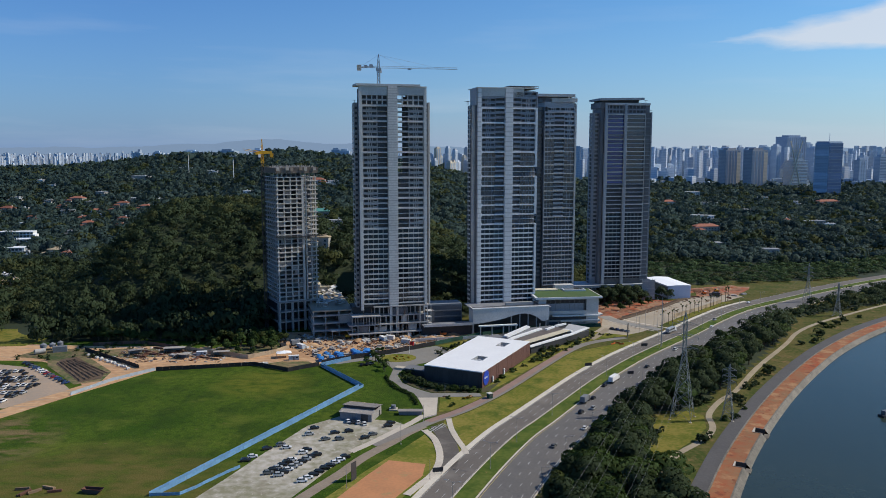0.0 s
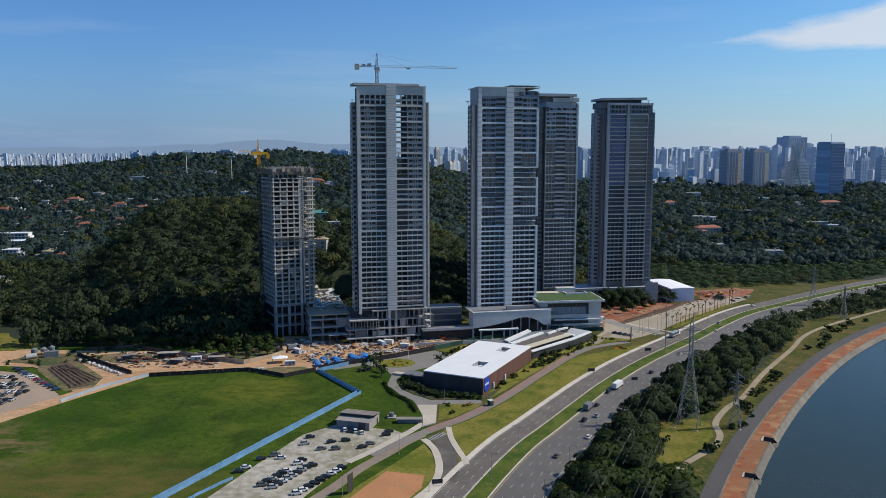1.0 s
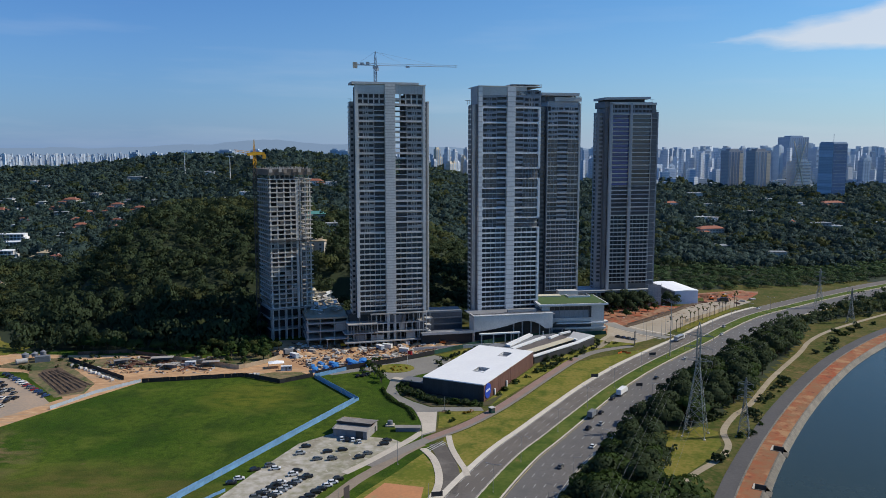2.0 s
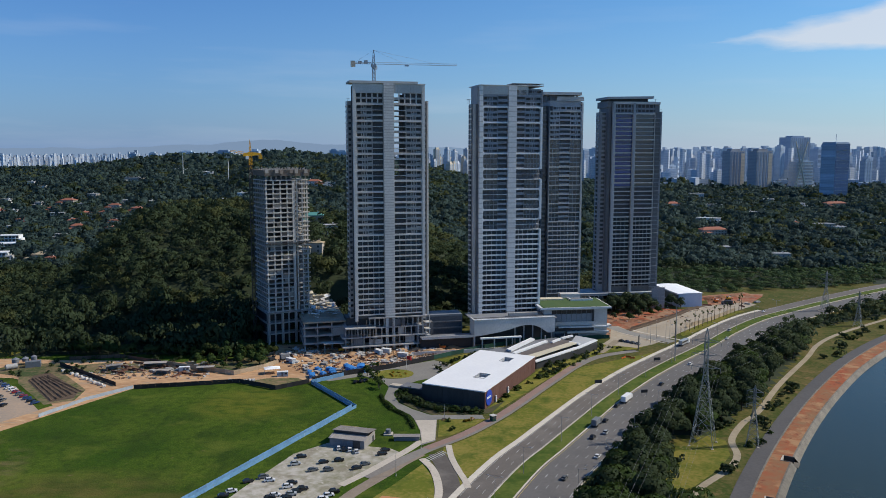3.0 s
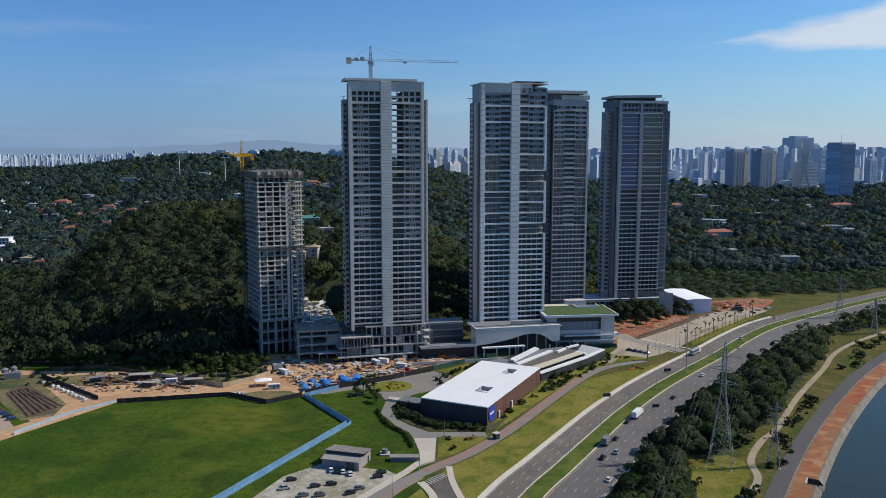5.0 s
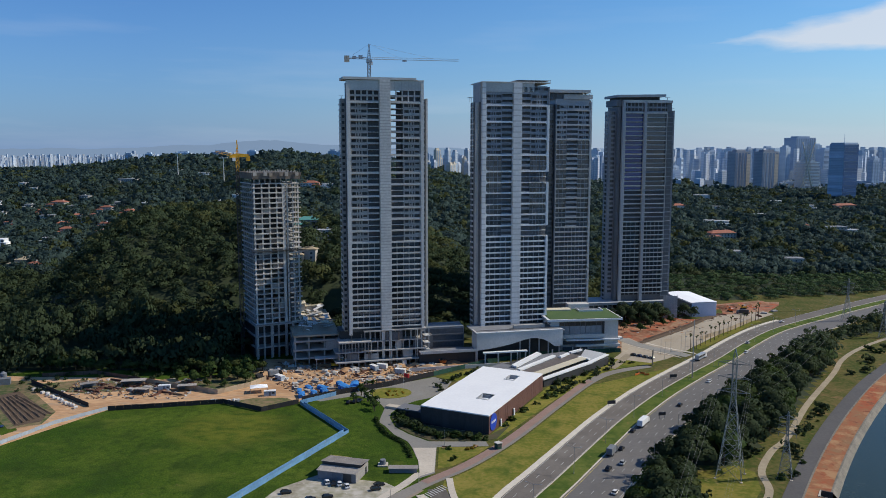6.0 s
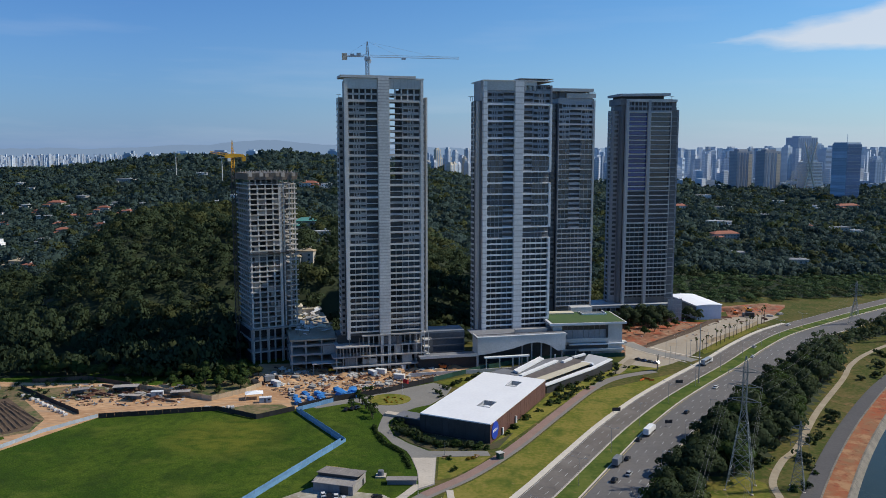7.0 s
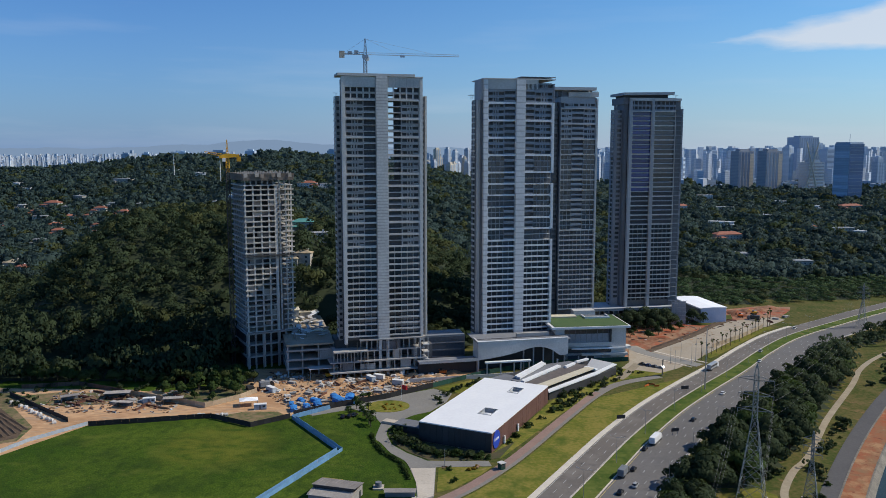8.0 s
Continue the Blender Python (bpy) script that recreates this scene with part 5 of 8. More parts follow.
def pavilion():
    """The show pavilion: white roof slab with two roof pits, black front, brown long side."""
    t = thing("pavilion", -10.2, 428.4, -25.5, "low show pavilion with white roof, black front and brown cladding", "pavilion")
    W, D, H = 34.2, 75.0, 9.0
    holes = ((19.3, 25.3, 20.6, 29.2), (19.6, 24.8, 56.3, 65.0))
    us = sorted({0, W, *[h[k] for h in holes for k in (0, 1)]})
    vs = sorted({0, D, *[h[k] for h in holes for k in (2, 3)]})
    bm = bmesh.new()
    for a, b in zip(us, us[1:]):
        for c, d in zip(vs, vs[1:]):
            if not any(h[0] <= a < h[1] and h[2] <= c < h[3] for h in holes):
                add_box(bm, a, b, c, d, H - 0.5, H)
    bmesh.ops.remove_doubles(bm, verts=bm.verts, dist=0.001)
    part("roof", bm, M_WHITE, t, "smooth white roof membrane")
    for a, b, c, d in holes:
        piece("roof_pit_floor", a, b, c, d, H - 2.0, H - 1.7, M_MIDGREY, t)
        for q in ((a - 0.25, a, c - 0.25, d + 0.25), (b, b + 0.25, c - 0.25, d + 0.25), (a, b, c - 0.25, c), (a, b, d, d + 0.25)):
            piece("roof_pit_wall", *q, H - 2.0, H + 0.18, M_MIDGREY, t)
    for (a, b, c, d), r in zip(holes, (1.5, 1.2)):
        bm = bmesh.new()
        bmesh.ops.create_uvsphere(bm, u_segments=16, v_segments=8, radius=r, matrix=pose((a + b) / 2, (c + d) / 2, H - 1.75) @ Matrix.Diagonal((1.5, 1, 0.7, 1)))
        part("roof_dome", bm, M_WHITE, t, smooth=True)
    for k in range(12):
        u = k * W / 12
        piece("front_panel", u + 0.03, u + W / 12 - 0.03, 0, 0.3, 0.2, H - 0.55, M_BLACK, t)
    for k in range(26):
        v = k * D / 26
        piece("side_panel", W - 0.3, W + random.uniform(0, 0.06), v + 0.03, v + D / 26 - 0.03, 0.2, H - 0.55, M_BROWN, t)
        piece("far_panel", 0, 0.3, v + 0.3, v + D / 26 - 0.03, 0.2, H - 0.55, M_BLACK, t)
    piece("rear_wall", 0.3, W - 0.3, D - 0.3, D, 0.2, H - 0.55, M_BROWN, t)
    piece("inner_wall", 0.3, W - 0.3, 0.32, D - 0.3, 0.2, H - 2.7, M_BLACK, t)
    piece("plinth", 0.2, W - 0.2, 0.2, D - 0.2, 0, 0.22, M_CONCRETE, t)
    # blue hanging sign at the corner
    bm = bmesh.new()
    bmesh.ops.create_cone(bm, cap_ends=True, segments=28, radius1=3.9, radius2=3.9, depth=0.22, matrix=pose(W + 0.25, 4.9, 4.7, 0, 90, 0))
    sign = part("sign_banner", bm, M_BLUESIGN, t, "deep blue corner banner with pale marks")
    for k in range(4):
        piece("sign_bar", W + 0.37, W + 0.42, 2.4 + k * 1.3, 3.2 + k * 1.3, 4.4, 5.5, M_WHITEPAINT, sign)
    for v in (13, 30):
        piece("wall_lamp", W + 0.3, W + 0.9, v, v + 0.9, 0, 3.4, M_WHITEPAINT, t)
    # low entrance wing on the drive side
    piece("entrance_roof", -16, -0.2, 6, 14, 3.2, 3.7, M_GREYROOF, t)
    piece("entrance_wall", -15.5, -0.2, 6.5, 6.8, 0, 3.2, M_BLACK, t)
    piece("entrance_ramp", -26, -14, 13, 17, 0, 1.2, M_CONCRETE, t)
    return t


pavilion()


def annex():
    """The sunken low building with long roof strips behind the pavilion."""
    t = thing("annex_building", 28, 500, 47, "low annex with long grey, brown and cream roof strips", "building")
    L = 78.0
    body = [(-6, -2), (8, -28.5), (50, -30), (72, -29), (77, -24), (74, -8), (46, 5), (16, 8), (2, 8)]
    nb = len(body)
    bm = bmesh.new()
    lo, hi = [bm.verts.new((x, y, 0)) for x, y in body], [bm.verts.new((x, y, 4.2)) for x, y in body]
    bm.faces.new(hi), bm.faces.new(lo[::-1])
    for k in range(nb):
        bm.faces.new((lo[k], lo[(k + 1) % nb], hi[(k + 1) % nb], hi[k]))
    part("body", bm, M_BLACK, t)

    def sloped(name, u0, u1, a0, a1, b0, b1, z0, z1, mat, thick=0.6):
        bm = bmesh.new()
        c = [(u0, a0, z0), (u1, b0, z1), (u1, b1, z1), (u0, a1, z0)]
        top = [bm.verts.new(q) for q in c]
        bot = [bm.verts.new((x, y, z - thick)) for x, y, z in c]
        bm.faces.new(top), bm.faces.new(bot[::-1])
        for k in range(4):
            bm.faces.new((bot[k], bot[(k + 1) % 4], top[(k + 1) % 4], top[k]))
        return part(name, bm, mat, t)

    sloped("roof_strip", 0, 17, -9, 7.5, -9.5, 7.5, 4.9, 5.0, M_GREYROOF)
    sloped("roof_strip", 9, 47, -12.2, -3.4, -9, 2.8, 5.3, 5.4, M_GREYROOF)
    sloped("deck_strip", 4.5, 60, -18.6, -12.4, -18.2, -9.0, 5.4, 5.6, M_BROWNROOF)
    sloped("roof_strip", 47, 62, -9, 2.4, -9.2, -4.0, 5.2, 5.3, M_GREYROOF)
    sloped("cream_strip", 5.5, 55, -25.0, -19.8, -24.8, -20.2, 6.1, 6.4, M_CREAM)
    sloped("edge_strip", 6.5, 51, -29.4, -26.6, -29.8, -26.6, 4.9, 5.1, M_WHITEPAINT)
    sloped("edge_strip", 51, 75, -29.8, -27.0, -27.4, -25.0, 5.1, 5.3, M_WHITEPAINT)
    sloped("roof_strip", 56, 76, -26.4, -18.8, -24.6, -10.0, 5.0, 5.2, M_MIDGREY)
    for u0, u1, a0, a1, b0, b1 in ((12.5, 45, -6.4, -3.8, 0.2, 2.4), (13.5, 46, -3.4, -2.2, 3.0, 4.2), (8.5, 46.5, -12.2, -9.9, -8.9, -6.6), (47, 57, -12.4, -10.6, -11.6, -10.0), (60, 70, -10.6, -8.9, -12.0, -10.4)):
        sloped("white_beam", u0, u1, a0, a1, b0, b1, 6.6, 6.8, M_WHITEPAINT, 1.0)
    sloped("white_kerb", 55, 57, -26, -18.6, -26, -18.6, 6.2, 6.2, M_WHITEPAINT, 0.9)
    return t


annex()


# ---- trees and woods ----
def leaf_material(name, a, b):
    m = material(name, a, b, 0.8, 0.03, 0.5, island=True, spread=0.1, spec=0.15, crisp=0.5)
    p = m.node_tree.nodes["Principled BSDF"]
    # thin leaves let some of the light through
    n, l = m.node_tree.nodes, m.node_tree.links
    thin, blend = n.new("ShaderNodeBsdfTranslucent"), n.new("ShaderNodeMixShader")
    blend.inputs[0].default_value = 0.38
    l.new(p.inputs["Base Color"].links[0].from_socket, thin.inputs["Color"])
    l.new(p.outputs[0], blend.inputs[1])
    l.new(thin.outputs[0], blend.inputs[2])
    l.new(blend.outputs[0], n["Material Output"].inputs["Surface"])
    return m


M_LEAF = [leaf_material("leaves_dark", (0.036, 0.054, 0.024), (0.050, 0.070, 0.030)), leaf_material("leaves_green", (0.038, 0.066, 0.016), (0.054, 0.085, 0.023)), leaf_material("leaves_olive", (0.055, 0.075, 0.02), (0.08, 0.095, 0.03))]
# the third leaf colour has the blue of distance haze mixed in
M_FOREST = [leaf_material("forest_leaves", (0.040, 0.062, 0.030), (0.056, 0.078, 0.037)), leaf_material("forest_leaves_olive", (0.058, 0.072, 0.028), (0.076, 0.088, 0.034)), leaf_material("forest_leaves_far_haze", (0.042, 0.072, 0.066), (0.058, 0.090, 0.080)), leaf_material("low_scrub_leaves", (0.050, 0.088, 0.036), (0.070, 0.110, 0.044))]
M_BARK = material("bark", (0.12, 0.09, 0.06), (0.07, 0.055, 0.04), 0.95, 1.0, 6.0)


LEAF_WAY = {}       # the outward way of each clump, for soft round shading


def crown_cloud(rng, count, radius, tall, size, lobes, round_=0.0):
    """Leaf clumps on the shells of several uneven lobes: arrays of quads (n, 4, 3) about the crown's foot."""
    c = rng.normal(size=(lobes, 3)) * np.array([radius * 0.42, radius * 0.42, tall * 0.20])
    c[:, 2] += tall * 0.5
    r = radius * rng.uniform(0.38, 0.66, lobes)
    which = rng.integers(0, lobes, count)
    d = rng.normal(size=(count, 3))
    d[:, 2] = np.abs(d[:, 2]) * 0.9 - 0.25
    d /= np.linalg.norm(d, axis=1)[:, None]
    p = c[which] + d * (r[which] * rng.uniform(0.86 if round_ else 0.72, 1.05, count))[:, None] * np.array([1, 1, tall / radius * 0.42])
    nrm = d + rng.normal(size=(count, 3)) * (0.24 if round_ else 0.34)
    nrm /= np.linalg.norm(nrm, axis=1)[:, None]
    t = np.cross(nrm, rng.normal(size=(count, 3)))
    t /= np.linalg.norm(t, axis=1)[:, None]
    b = np.cross(nrm, t)
    s = (size * rng.uniform(0.55, 1.25, count))[:, None]
    k = rng.uniform(0.5, 1.0, (count, 1))
    q = np.stack([p - t * s, p - b * s * k + nrm * s * 0.3, p + t * s, p + b * s * k - nrm * s * 0.2], 1)
    if round_:
        whole = p - np.array([0, 0, tall * 0.3])
        whole /= np.linalg.norm(whole, axis=1)[:, None]
        d = d * (1 - round_) + whole * round_ + np.array([0, 0, 0.08])
        d /= np.linalg.norm(d, axis=1)[:, None]
    LEAF_WAY[id(q)] = (q, d)
    return q


def quads_object(name, quads, mats, parent=None, index=None, ways=None):
    q = quads.reshape(-1, 3)
    n = len(quads)
    me = bpy.data.meshes.new(name)
    me.vertices.add(4 * n)
    me.vertices.foreach_set("co", q.astype(np.float32).ravel())
    me.loops.add(4 * n)
    me.loops.foreach_set("vertex_index", np.arange(4 * n, dtype=np.int32))
    me.polygons.add(n)
    me.polygons.foreach_set("loop_start", np.arange(0, 4 * n, 4, dtype=np.int32))
    me.update(calc_edges=True)
    for m in mats:
        me.materials.append(m)
    if index is not None:
        me.polygons.foreach_set("material_index", index.astype(np.int32))
    if ways is not None:
        me.polygons.foreach_set("use_smooth", [True] * n)
        at = me.attributes.new("custom_normal", "FLOAT_VECTOR", "POINT")
        at.data.foreach_set("vector", np.repeat(ways, 4, 0).astype(np.float32).ravel())
    ob = new(name, me)
    if parent:
        ob.parent = parent
    return ob


def taper(bm, p0, p1, r0, r1, seg=7):
    p0, p1 = Vector(p0), Vector(p1)
    q = (p1 - p0).to_track_quat("Z", "Y").to_matrix()
    rings = []
    for p, r in ((p0, r0), (p1, r1)):
        rings.append([bm.verts.new(p + q @ Vector((r * math.cos(2 * math.pi * k / seg), r * math.sin(2 * math.pi * k / seg), 0))) for k in range(seg)])
    for k in range(seg):
        bm.faces.new((rings[0][k], rings[0][(k + 1) % seg], rings[1][(k + 1) % seg], rings[1][k]))
    bm.faces.new(rings[1]), bm.faces.new(rings[0][::-1])


def tree_model(seed, radius, tall, bole, mat, label, count=1350, size=0.56):
    rng = np.random.default_rng(seed)
    t = tagged(new("tree"), label, "tree", "trees on the shore")
    bm = bmesh.new()
    taper(bm, (0, 0, -0.6), (0.1, 0, bole + tall * 0.45), 0.32, 0.16)
    for k in range(5):
        a = k * 1.26 + rng.uniform(0, 0.6)
        taper(bm, (0, 0, bole * rng.uniform(0.6, 1.0)), (radius * 0.55 * math.cos(a), radius * 0.55 * math.sin(a), bole + tall * rng.uniform(0.35, 0.6)), 0.15, 0.05, 5)
    part("trunk", bm, M_BARK, t)
    q = crown_cloud(rng, count, radius, tall, size, 9, 0.45)
    way = LEAF_WAY[id(q)][1]
    q[:, :, 2] += bole
    quads_object("crown", q, [mat], t, ways=way)
    return t


TREES = [tree_model(3, 5.4, 9.0, 2.2, M_LEAF[0], "dense dark green broadleaf tree beside the expressway"), tree_model(8, 6.2, 8.0, 2.6, M_LEAF[1], "spreading green broadleaf tree in the shore wood"), tree_model(12, 4.6, 10.0, 2.8, M_LEAF[0], "tall narrow dark green tree in the shore wood"), tree_model(21, 5.0, 7.0, 1.8, M_LEAF[2], "olive green rounded tree in the shore wood"), tree_model(33, 3.0, 5.2, 1.2, M_LEAF[1], "small green tree beside the trail", 380, 0.6)]


def scatter(rng, x0, x1, y0, y1, gap, inside, limit=99999):
    """Points about gap apart inside a region."""
    out, cell = [], {}
    for _ in range(int((x1 - x0) * (y1 - y0) / gap / gap * 3)):
        x, y = rng.uniform(x0, x1), rng.uniform(y0, y1)
        i, j = int(x // gap), int(y // gap)
        if any((x - a) ** 2 + (y - b) ** 2 < gap * gap for di in (-1, 0, 1) for dj in (-1, 0, 1) for a, b in cell.get((i + di, j + dj), ())):
            continue
        if inside(x, y):
            cell.setdefault((i, j), []).append((x, y))
            out.append((x, y))
            if len(out) >= limit:
                break
    return out


rng = np.random.default_rng(5)
first = {}


def plant(model, x, y, s=1.0):
    m = pose(x, y, height(x, y), 0, 0, rng.uniform(0, 360)) @ Matrix.Scale(s * rng.uniform(0.8, 1.15), 4)
    if model.name not in first:
        first[model.name] = True
        model.matrix_world = m
        return model
    made = copy_thing(model, m)
    made.scale = m.to_scale()
    return made


wood = scatter(rng, 20, 470, 235, 540, 5.6, in_shore_wood)
for x, y in wood:
    k = int(rng.choice(4, p=(0.42, 0.24, 0.2, 0.14)))
    plant(TREES[k], x, y, 0.82 if side_of(AVENUE, x, y) < 38.5 else 1.2)
# houses among the trees: x, y, turn, width, roof
HOUSES_WEST = ((-700, 1300, -20, 24, "terracotta"), (-779, 1572, -14, 17, "white"), (-734, 1524, -17, 16, "white"), (-636, 1408, -9, 24, "terracotta"), (-532, 1344, 1, 18, "terracotta"), (-528, 1388, 5, 16, "white"), (-480, 1304, -19, 18, "terracotta"), (-595, 1280, 15, 20, "grey"), (-535, 1200, 18, 15, "terracotta"), (-500, 1136, 24, 17, "terracotta"), (-470, 1184, 1, 15, "terracotta"), (-448, 1120, 23, 14, "terracotta"), (-676, 1388, -16, 14, "white"), (-487, 968, 8, 13, "white"), (-416, 864, -11, 17, "sand"), (-387, 828, -21, 13, "terracotta"), (-387, 704, -19, 12, "white"), (-368, 680, 15, 13, "sand"), (-559, 1768, -15, 24, "white"), (-491, 1732, 14, 22, "white"), (-604, 1624, -25, 40, "grey"), (-331, 1276, 16, 14, "white"), (-313, 1300, -2, 14, "white"), (-549, 1276, 15, 14, "terracotta"), (-517, 1236, -16, 13, "white"), (-522, 1276, -25, 13, "terracotta"), (-617, 1216, -5, 15, "terracotta"), (-677, 1308, -10, 16, "white"), (-628, 1332, -5, 13, "terracotta"), (-599, 1372, -5, 16, "grey"), (-479, 1372, 20, 14, "white"), (-598, 1152, -10, 13, "white"), (-557, 1140, -9, 13, "grey"), (-484, 1052, -15, 12, "white"), (-742, 1408, -15, 18, "white"), (-617, 1464, -15, 18, "grey"), (-221, 1412, -5, 30, "terracotta"), (-190, 1404, 5, 18, "white"))
HOUSES_EAST = ((434, 1556, 6, 24, "terracotta"), (508, 1556, -18, 40, "grey"), (407, 1264, -24, 36, "white"), (368, 1128, 11, 36, "terracotta"), (657, 1524, -25, 24, "white"), (724, 1524, 16, 44, "terracotta"), (514, 1212, -9, 14, "terracotta"), (558, 1212, 5, 30, "grey"), (565, 1176, 1, 14, "white"), (660, 1240, -24, 26, "grey"), (337, 1000, 16, 24, "grey"), (390, 960, -5, 22, "grey"), (696, 1388, -25, 22, "white"), (521, 1388, 15, 18, "grey"), (542, 1760, 0, 30, "white"), (643, 1624, -25, 20, "white"))
HOUSES_KNOLL = ((-110, 722, 8, 16, "green"), (-98, 652, -6, 12, "sand"), (-92, 690, 12, 12, "white"))
HOUSES = HOUSES_WEST + HOUSES_EAST + HOUSES_KNOLL


def forest():
    """All the woods behind the towers and on the far bank: one object of uncounted trees."""
    parts_, ways = [], []
    view = lambda x, y: abs(x) < 0.60 * y + 40
    spots = [(x, y, w) for x, y, a, w, r in HOUSES] + [(-505, 992, 46), (-448, 868, 36)]

    def open_ground(x, y):
        return (-310 < x < -268 and 500 < y < 575) or any(abs(x - a) < w * 0.52 and -w * 0.4 < y - b < w * 0.4 for a, b, w in spots)

    def low(x, y):
        return any(abs(x - a) < w * 0.5 and -0.06 * b < y - b < 0 for a, b, w in spots)

    def near(x, y):
        return in_forest(x, y) and view(x, y) and side_of(AVENUE, x, y) < -22 and not open_ground(x, y)

    def far(x, y):
        return view(x, y) and in_forest(x, y) and abs(side_of(AVENUE, x, y)) > 30 and not open_ground(x, y)

    def wild(x, y):
        return view(x, y) and (x < 0.13 * y or y < 2250) and not open_ground(x, y)

    def shore(x, y):
        return in_shore_wood(x, y)

    def scrub(x, y):
        return x > 150 and y < np.interp(x, WOOD_X, WOOD_Y) + 95

    bands = ((-480, 520, 500, 820, 7.9, near, 290, 0.84, 7.0, 1.4), (20, 470, 540, 850, 5.6, shore, 130, 0.85, 4.8, 1.9), (-760, 760, 820, 1150, 9.6, far, 120, 1.5, 7.2, 1.3), (-1080, 1080, 1150, 1900, 12.5, far, 64, 2.3, 8.6, 1.2), (-1900, 1500, 1900, 2700, 22.0, wild, 36, 4.0, 12.0, 1.0), (-2700, 600, 2700, 4300, 46.0, wild, 26, 8.0, 26.0, 0.5))
    tone = []
    for (x0, x1, y0, y1, gap, region, count, size, R, rise) in bands:
        shapes = [crown_cloud(rng, count, R, R * rise, size, 8, 0.6) for _ in range(14)]
        for x, y in scatter(rng, x0, x1, y0, y1, gap, region):
            shape = shapes[int(rng.integers(14))]
            clump = noise.noise((x * 0.012, y * 0.012, 2.0))
            small = region is not shore and scrub(x, y)
            big = (1.0 + 0.2 * clump if small else 1.05 + 0.4 * clump + 0.18 * rng.normal()) * (0.48 if low(x, y) else 1.0)
            edge = x < -90 and y < np.interp(x, WOOD_X, WOOD_Y) + 60
            q = shape * min(1.8, max(0.42, big)) * np.array([1, 1, 0.5 if small else 1.45 if edge else 1.0])
            a = rng.uniform(0, 6.28)
            c, s_ = math.cos(a), math.sin(a)
            r = np.empty_like(q)
            r[..., 0] = q[..., 0] * c - q[..., 1] * s_ + x
            r[..., 1] = q[..., 0] * s_ + q[..., 1] * c + y
            r[..., 2] = q[..., 2] + height(x, y) + min(R, 6) * rng.uniform(-0.3, 0.1) * (0.2 if small else 1)
            parts_.append(r)
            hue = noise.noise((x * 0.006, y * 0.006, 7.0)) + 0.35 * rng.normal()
            # haze-tinted leaves go to most trees past y 850
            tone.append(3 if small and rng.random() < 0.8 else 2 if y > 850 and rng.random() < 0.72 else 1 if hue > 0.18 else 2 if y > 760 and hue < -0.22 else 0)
            d = LEAF_WAY[id(shape)][1]
            ways.append(np.stack([d[:, 0] * c - d[:, 1] * s_, d[:, 0] * s_ + d[:, 1] * c, d[:, 2]], 1))
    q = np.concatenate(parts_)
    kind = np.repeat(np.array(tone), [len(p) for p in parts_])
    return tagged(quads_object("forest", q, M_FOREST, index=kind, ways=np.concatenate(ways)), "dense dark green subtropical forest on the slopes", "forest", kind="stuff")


forest()


# ---- shrubs, hedges and young trees ----
def shrub_model(seed, r, h, mat, label, name="shrub", group="shrubs round the pavilion"):
    t = tagged(new(name), label, "shrub", group)
    rg = np.random.default_rng(seed)
    q = crown_cloud(rg, 120, r, h, r * 0.26, 5)
    way = LEAF_WAY[id(q)][1]
    q[:, :, 2] -= h * 0.1
    quads_object("leaves", q, [mat], t, ways=way)
    return t


M_FLOWER = leaf_material("yellow_flowers", (0.40, 0.22, 0.02), (0.20, 0.18, 0.03))
SHRUBS = [shrub_model(2, 1.3, 1.9, M_LEAF[0], "dark green shrub in a planting bed"), shrub_model(4, 1.0, 1.3, M_LEAF[1], "green rounded shrub in a planting bed"), shrub_model(6, 0.9, 0.9, M_FLOWER, "yellow flowering shrub in a bed")]
for x, y in ((163, 422), (169, 427), (179, 441), (186, 449), (154, 405), (246, 528), (261, 548), (277, 570), (289, 579), (148, 390), (141, 377), (136, 373), (113, 344), (98, 351), (239, 520), (256, 544), (278, 577), (172, 432), (190, 455), (151, 399), (300, 592), (318, 605), (132, 398), (128, 392)):
    for k in range(2):
        plant(SHRUBS[int(rng.integers(2))], x + rng.uniform(-2.5, 2.5), y + rng.uniform(-2.5, 2.5), rng.uniform(1.0, 2.4))
BEDLINE = spline([(-22.5, 441), (-20.5, 428), (-14, 419), (-5, 411), (6, 408), (15, 407)], 2.0)
for x, y in BEDLINE:
    for k in range(3):
        plant(SHRUBS[0 if rng.random() < 0.35 else 1], x + rng.uniform(0, 4), y + rng.uniform(0, 5), rng.uniform(1.1, 2.0))
HEDGE = spline([(-30.5, 436), (-28.5, 427), (-23, 413.5), (-16.5, 404.5), (-14.5, 398), (-12, 388)], 1.6)
for x, y in HEDGE:
    plant(SHRUBS[1], x - 1.2, y - 0.6, 1.25)
for x, y in ((62, 476), (66, 482), (71, 489), (76, 495), (81, 500), (60, 480), (69, 492), (30, 424), (34, 432), (41, 446), (48, 458), (54, 468), (57, 470), (86, 508), (90, 513), (-2, 486), (2, 494), (6, 500), (0, 480), (9, 506), (14, 511), (18, 515), (64, 490), (70, 498), (75, 504), (80, 510), (85, 516), (90, 522), (95, 528), (98, 536), (103, 540), (88, 514), (94, 520), (101, 530), (108, 536), (113, 534), (66, 484)):
    for k in range(2):
        plant(SHRUBS[int(rng.integers(2))], x + rng.uniform(-2.2, 1.2), y + rng.uniform(-1.5, 2.2), rng.uniform(0.7, 1.9))
for a in np.linspace(0, 6.2, 14):
    plant(SHRUBS[2], -26 + 6.2 * math.cos(a) * rng.uniform(0.3, 1), 475 + 5.2 * math.sin(a) * rng.uniform(0.3, 1), 1.0)
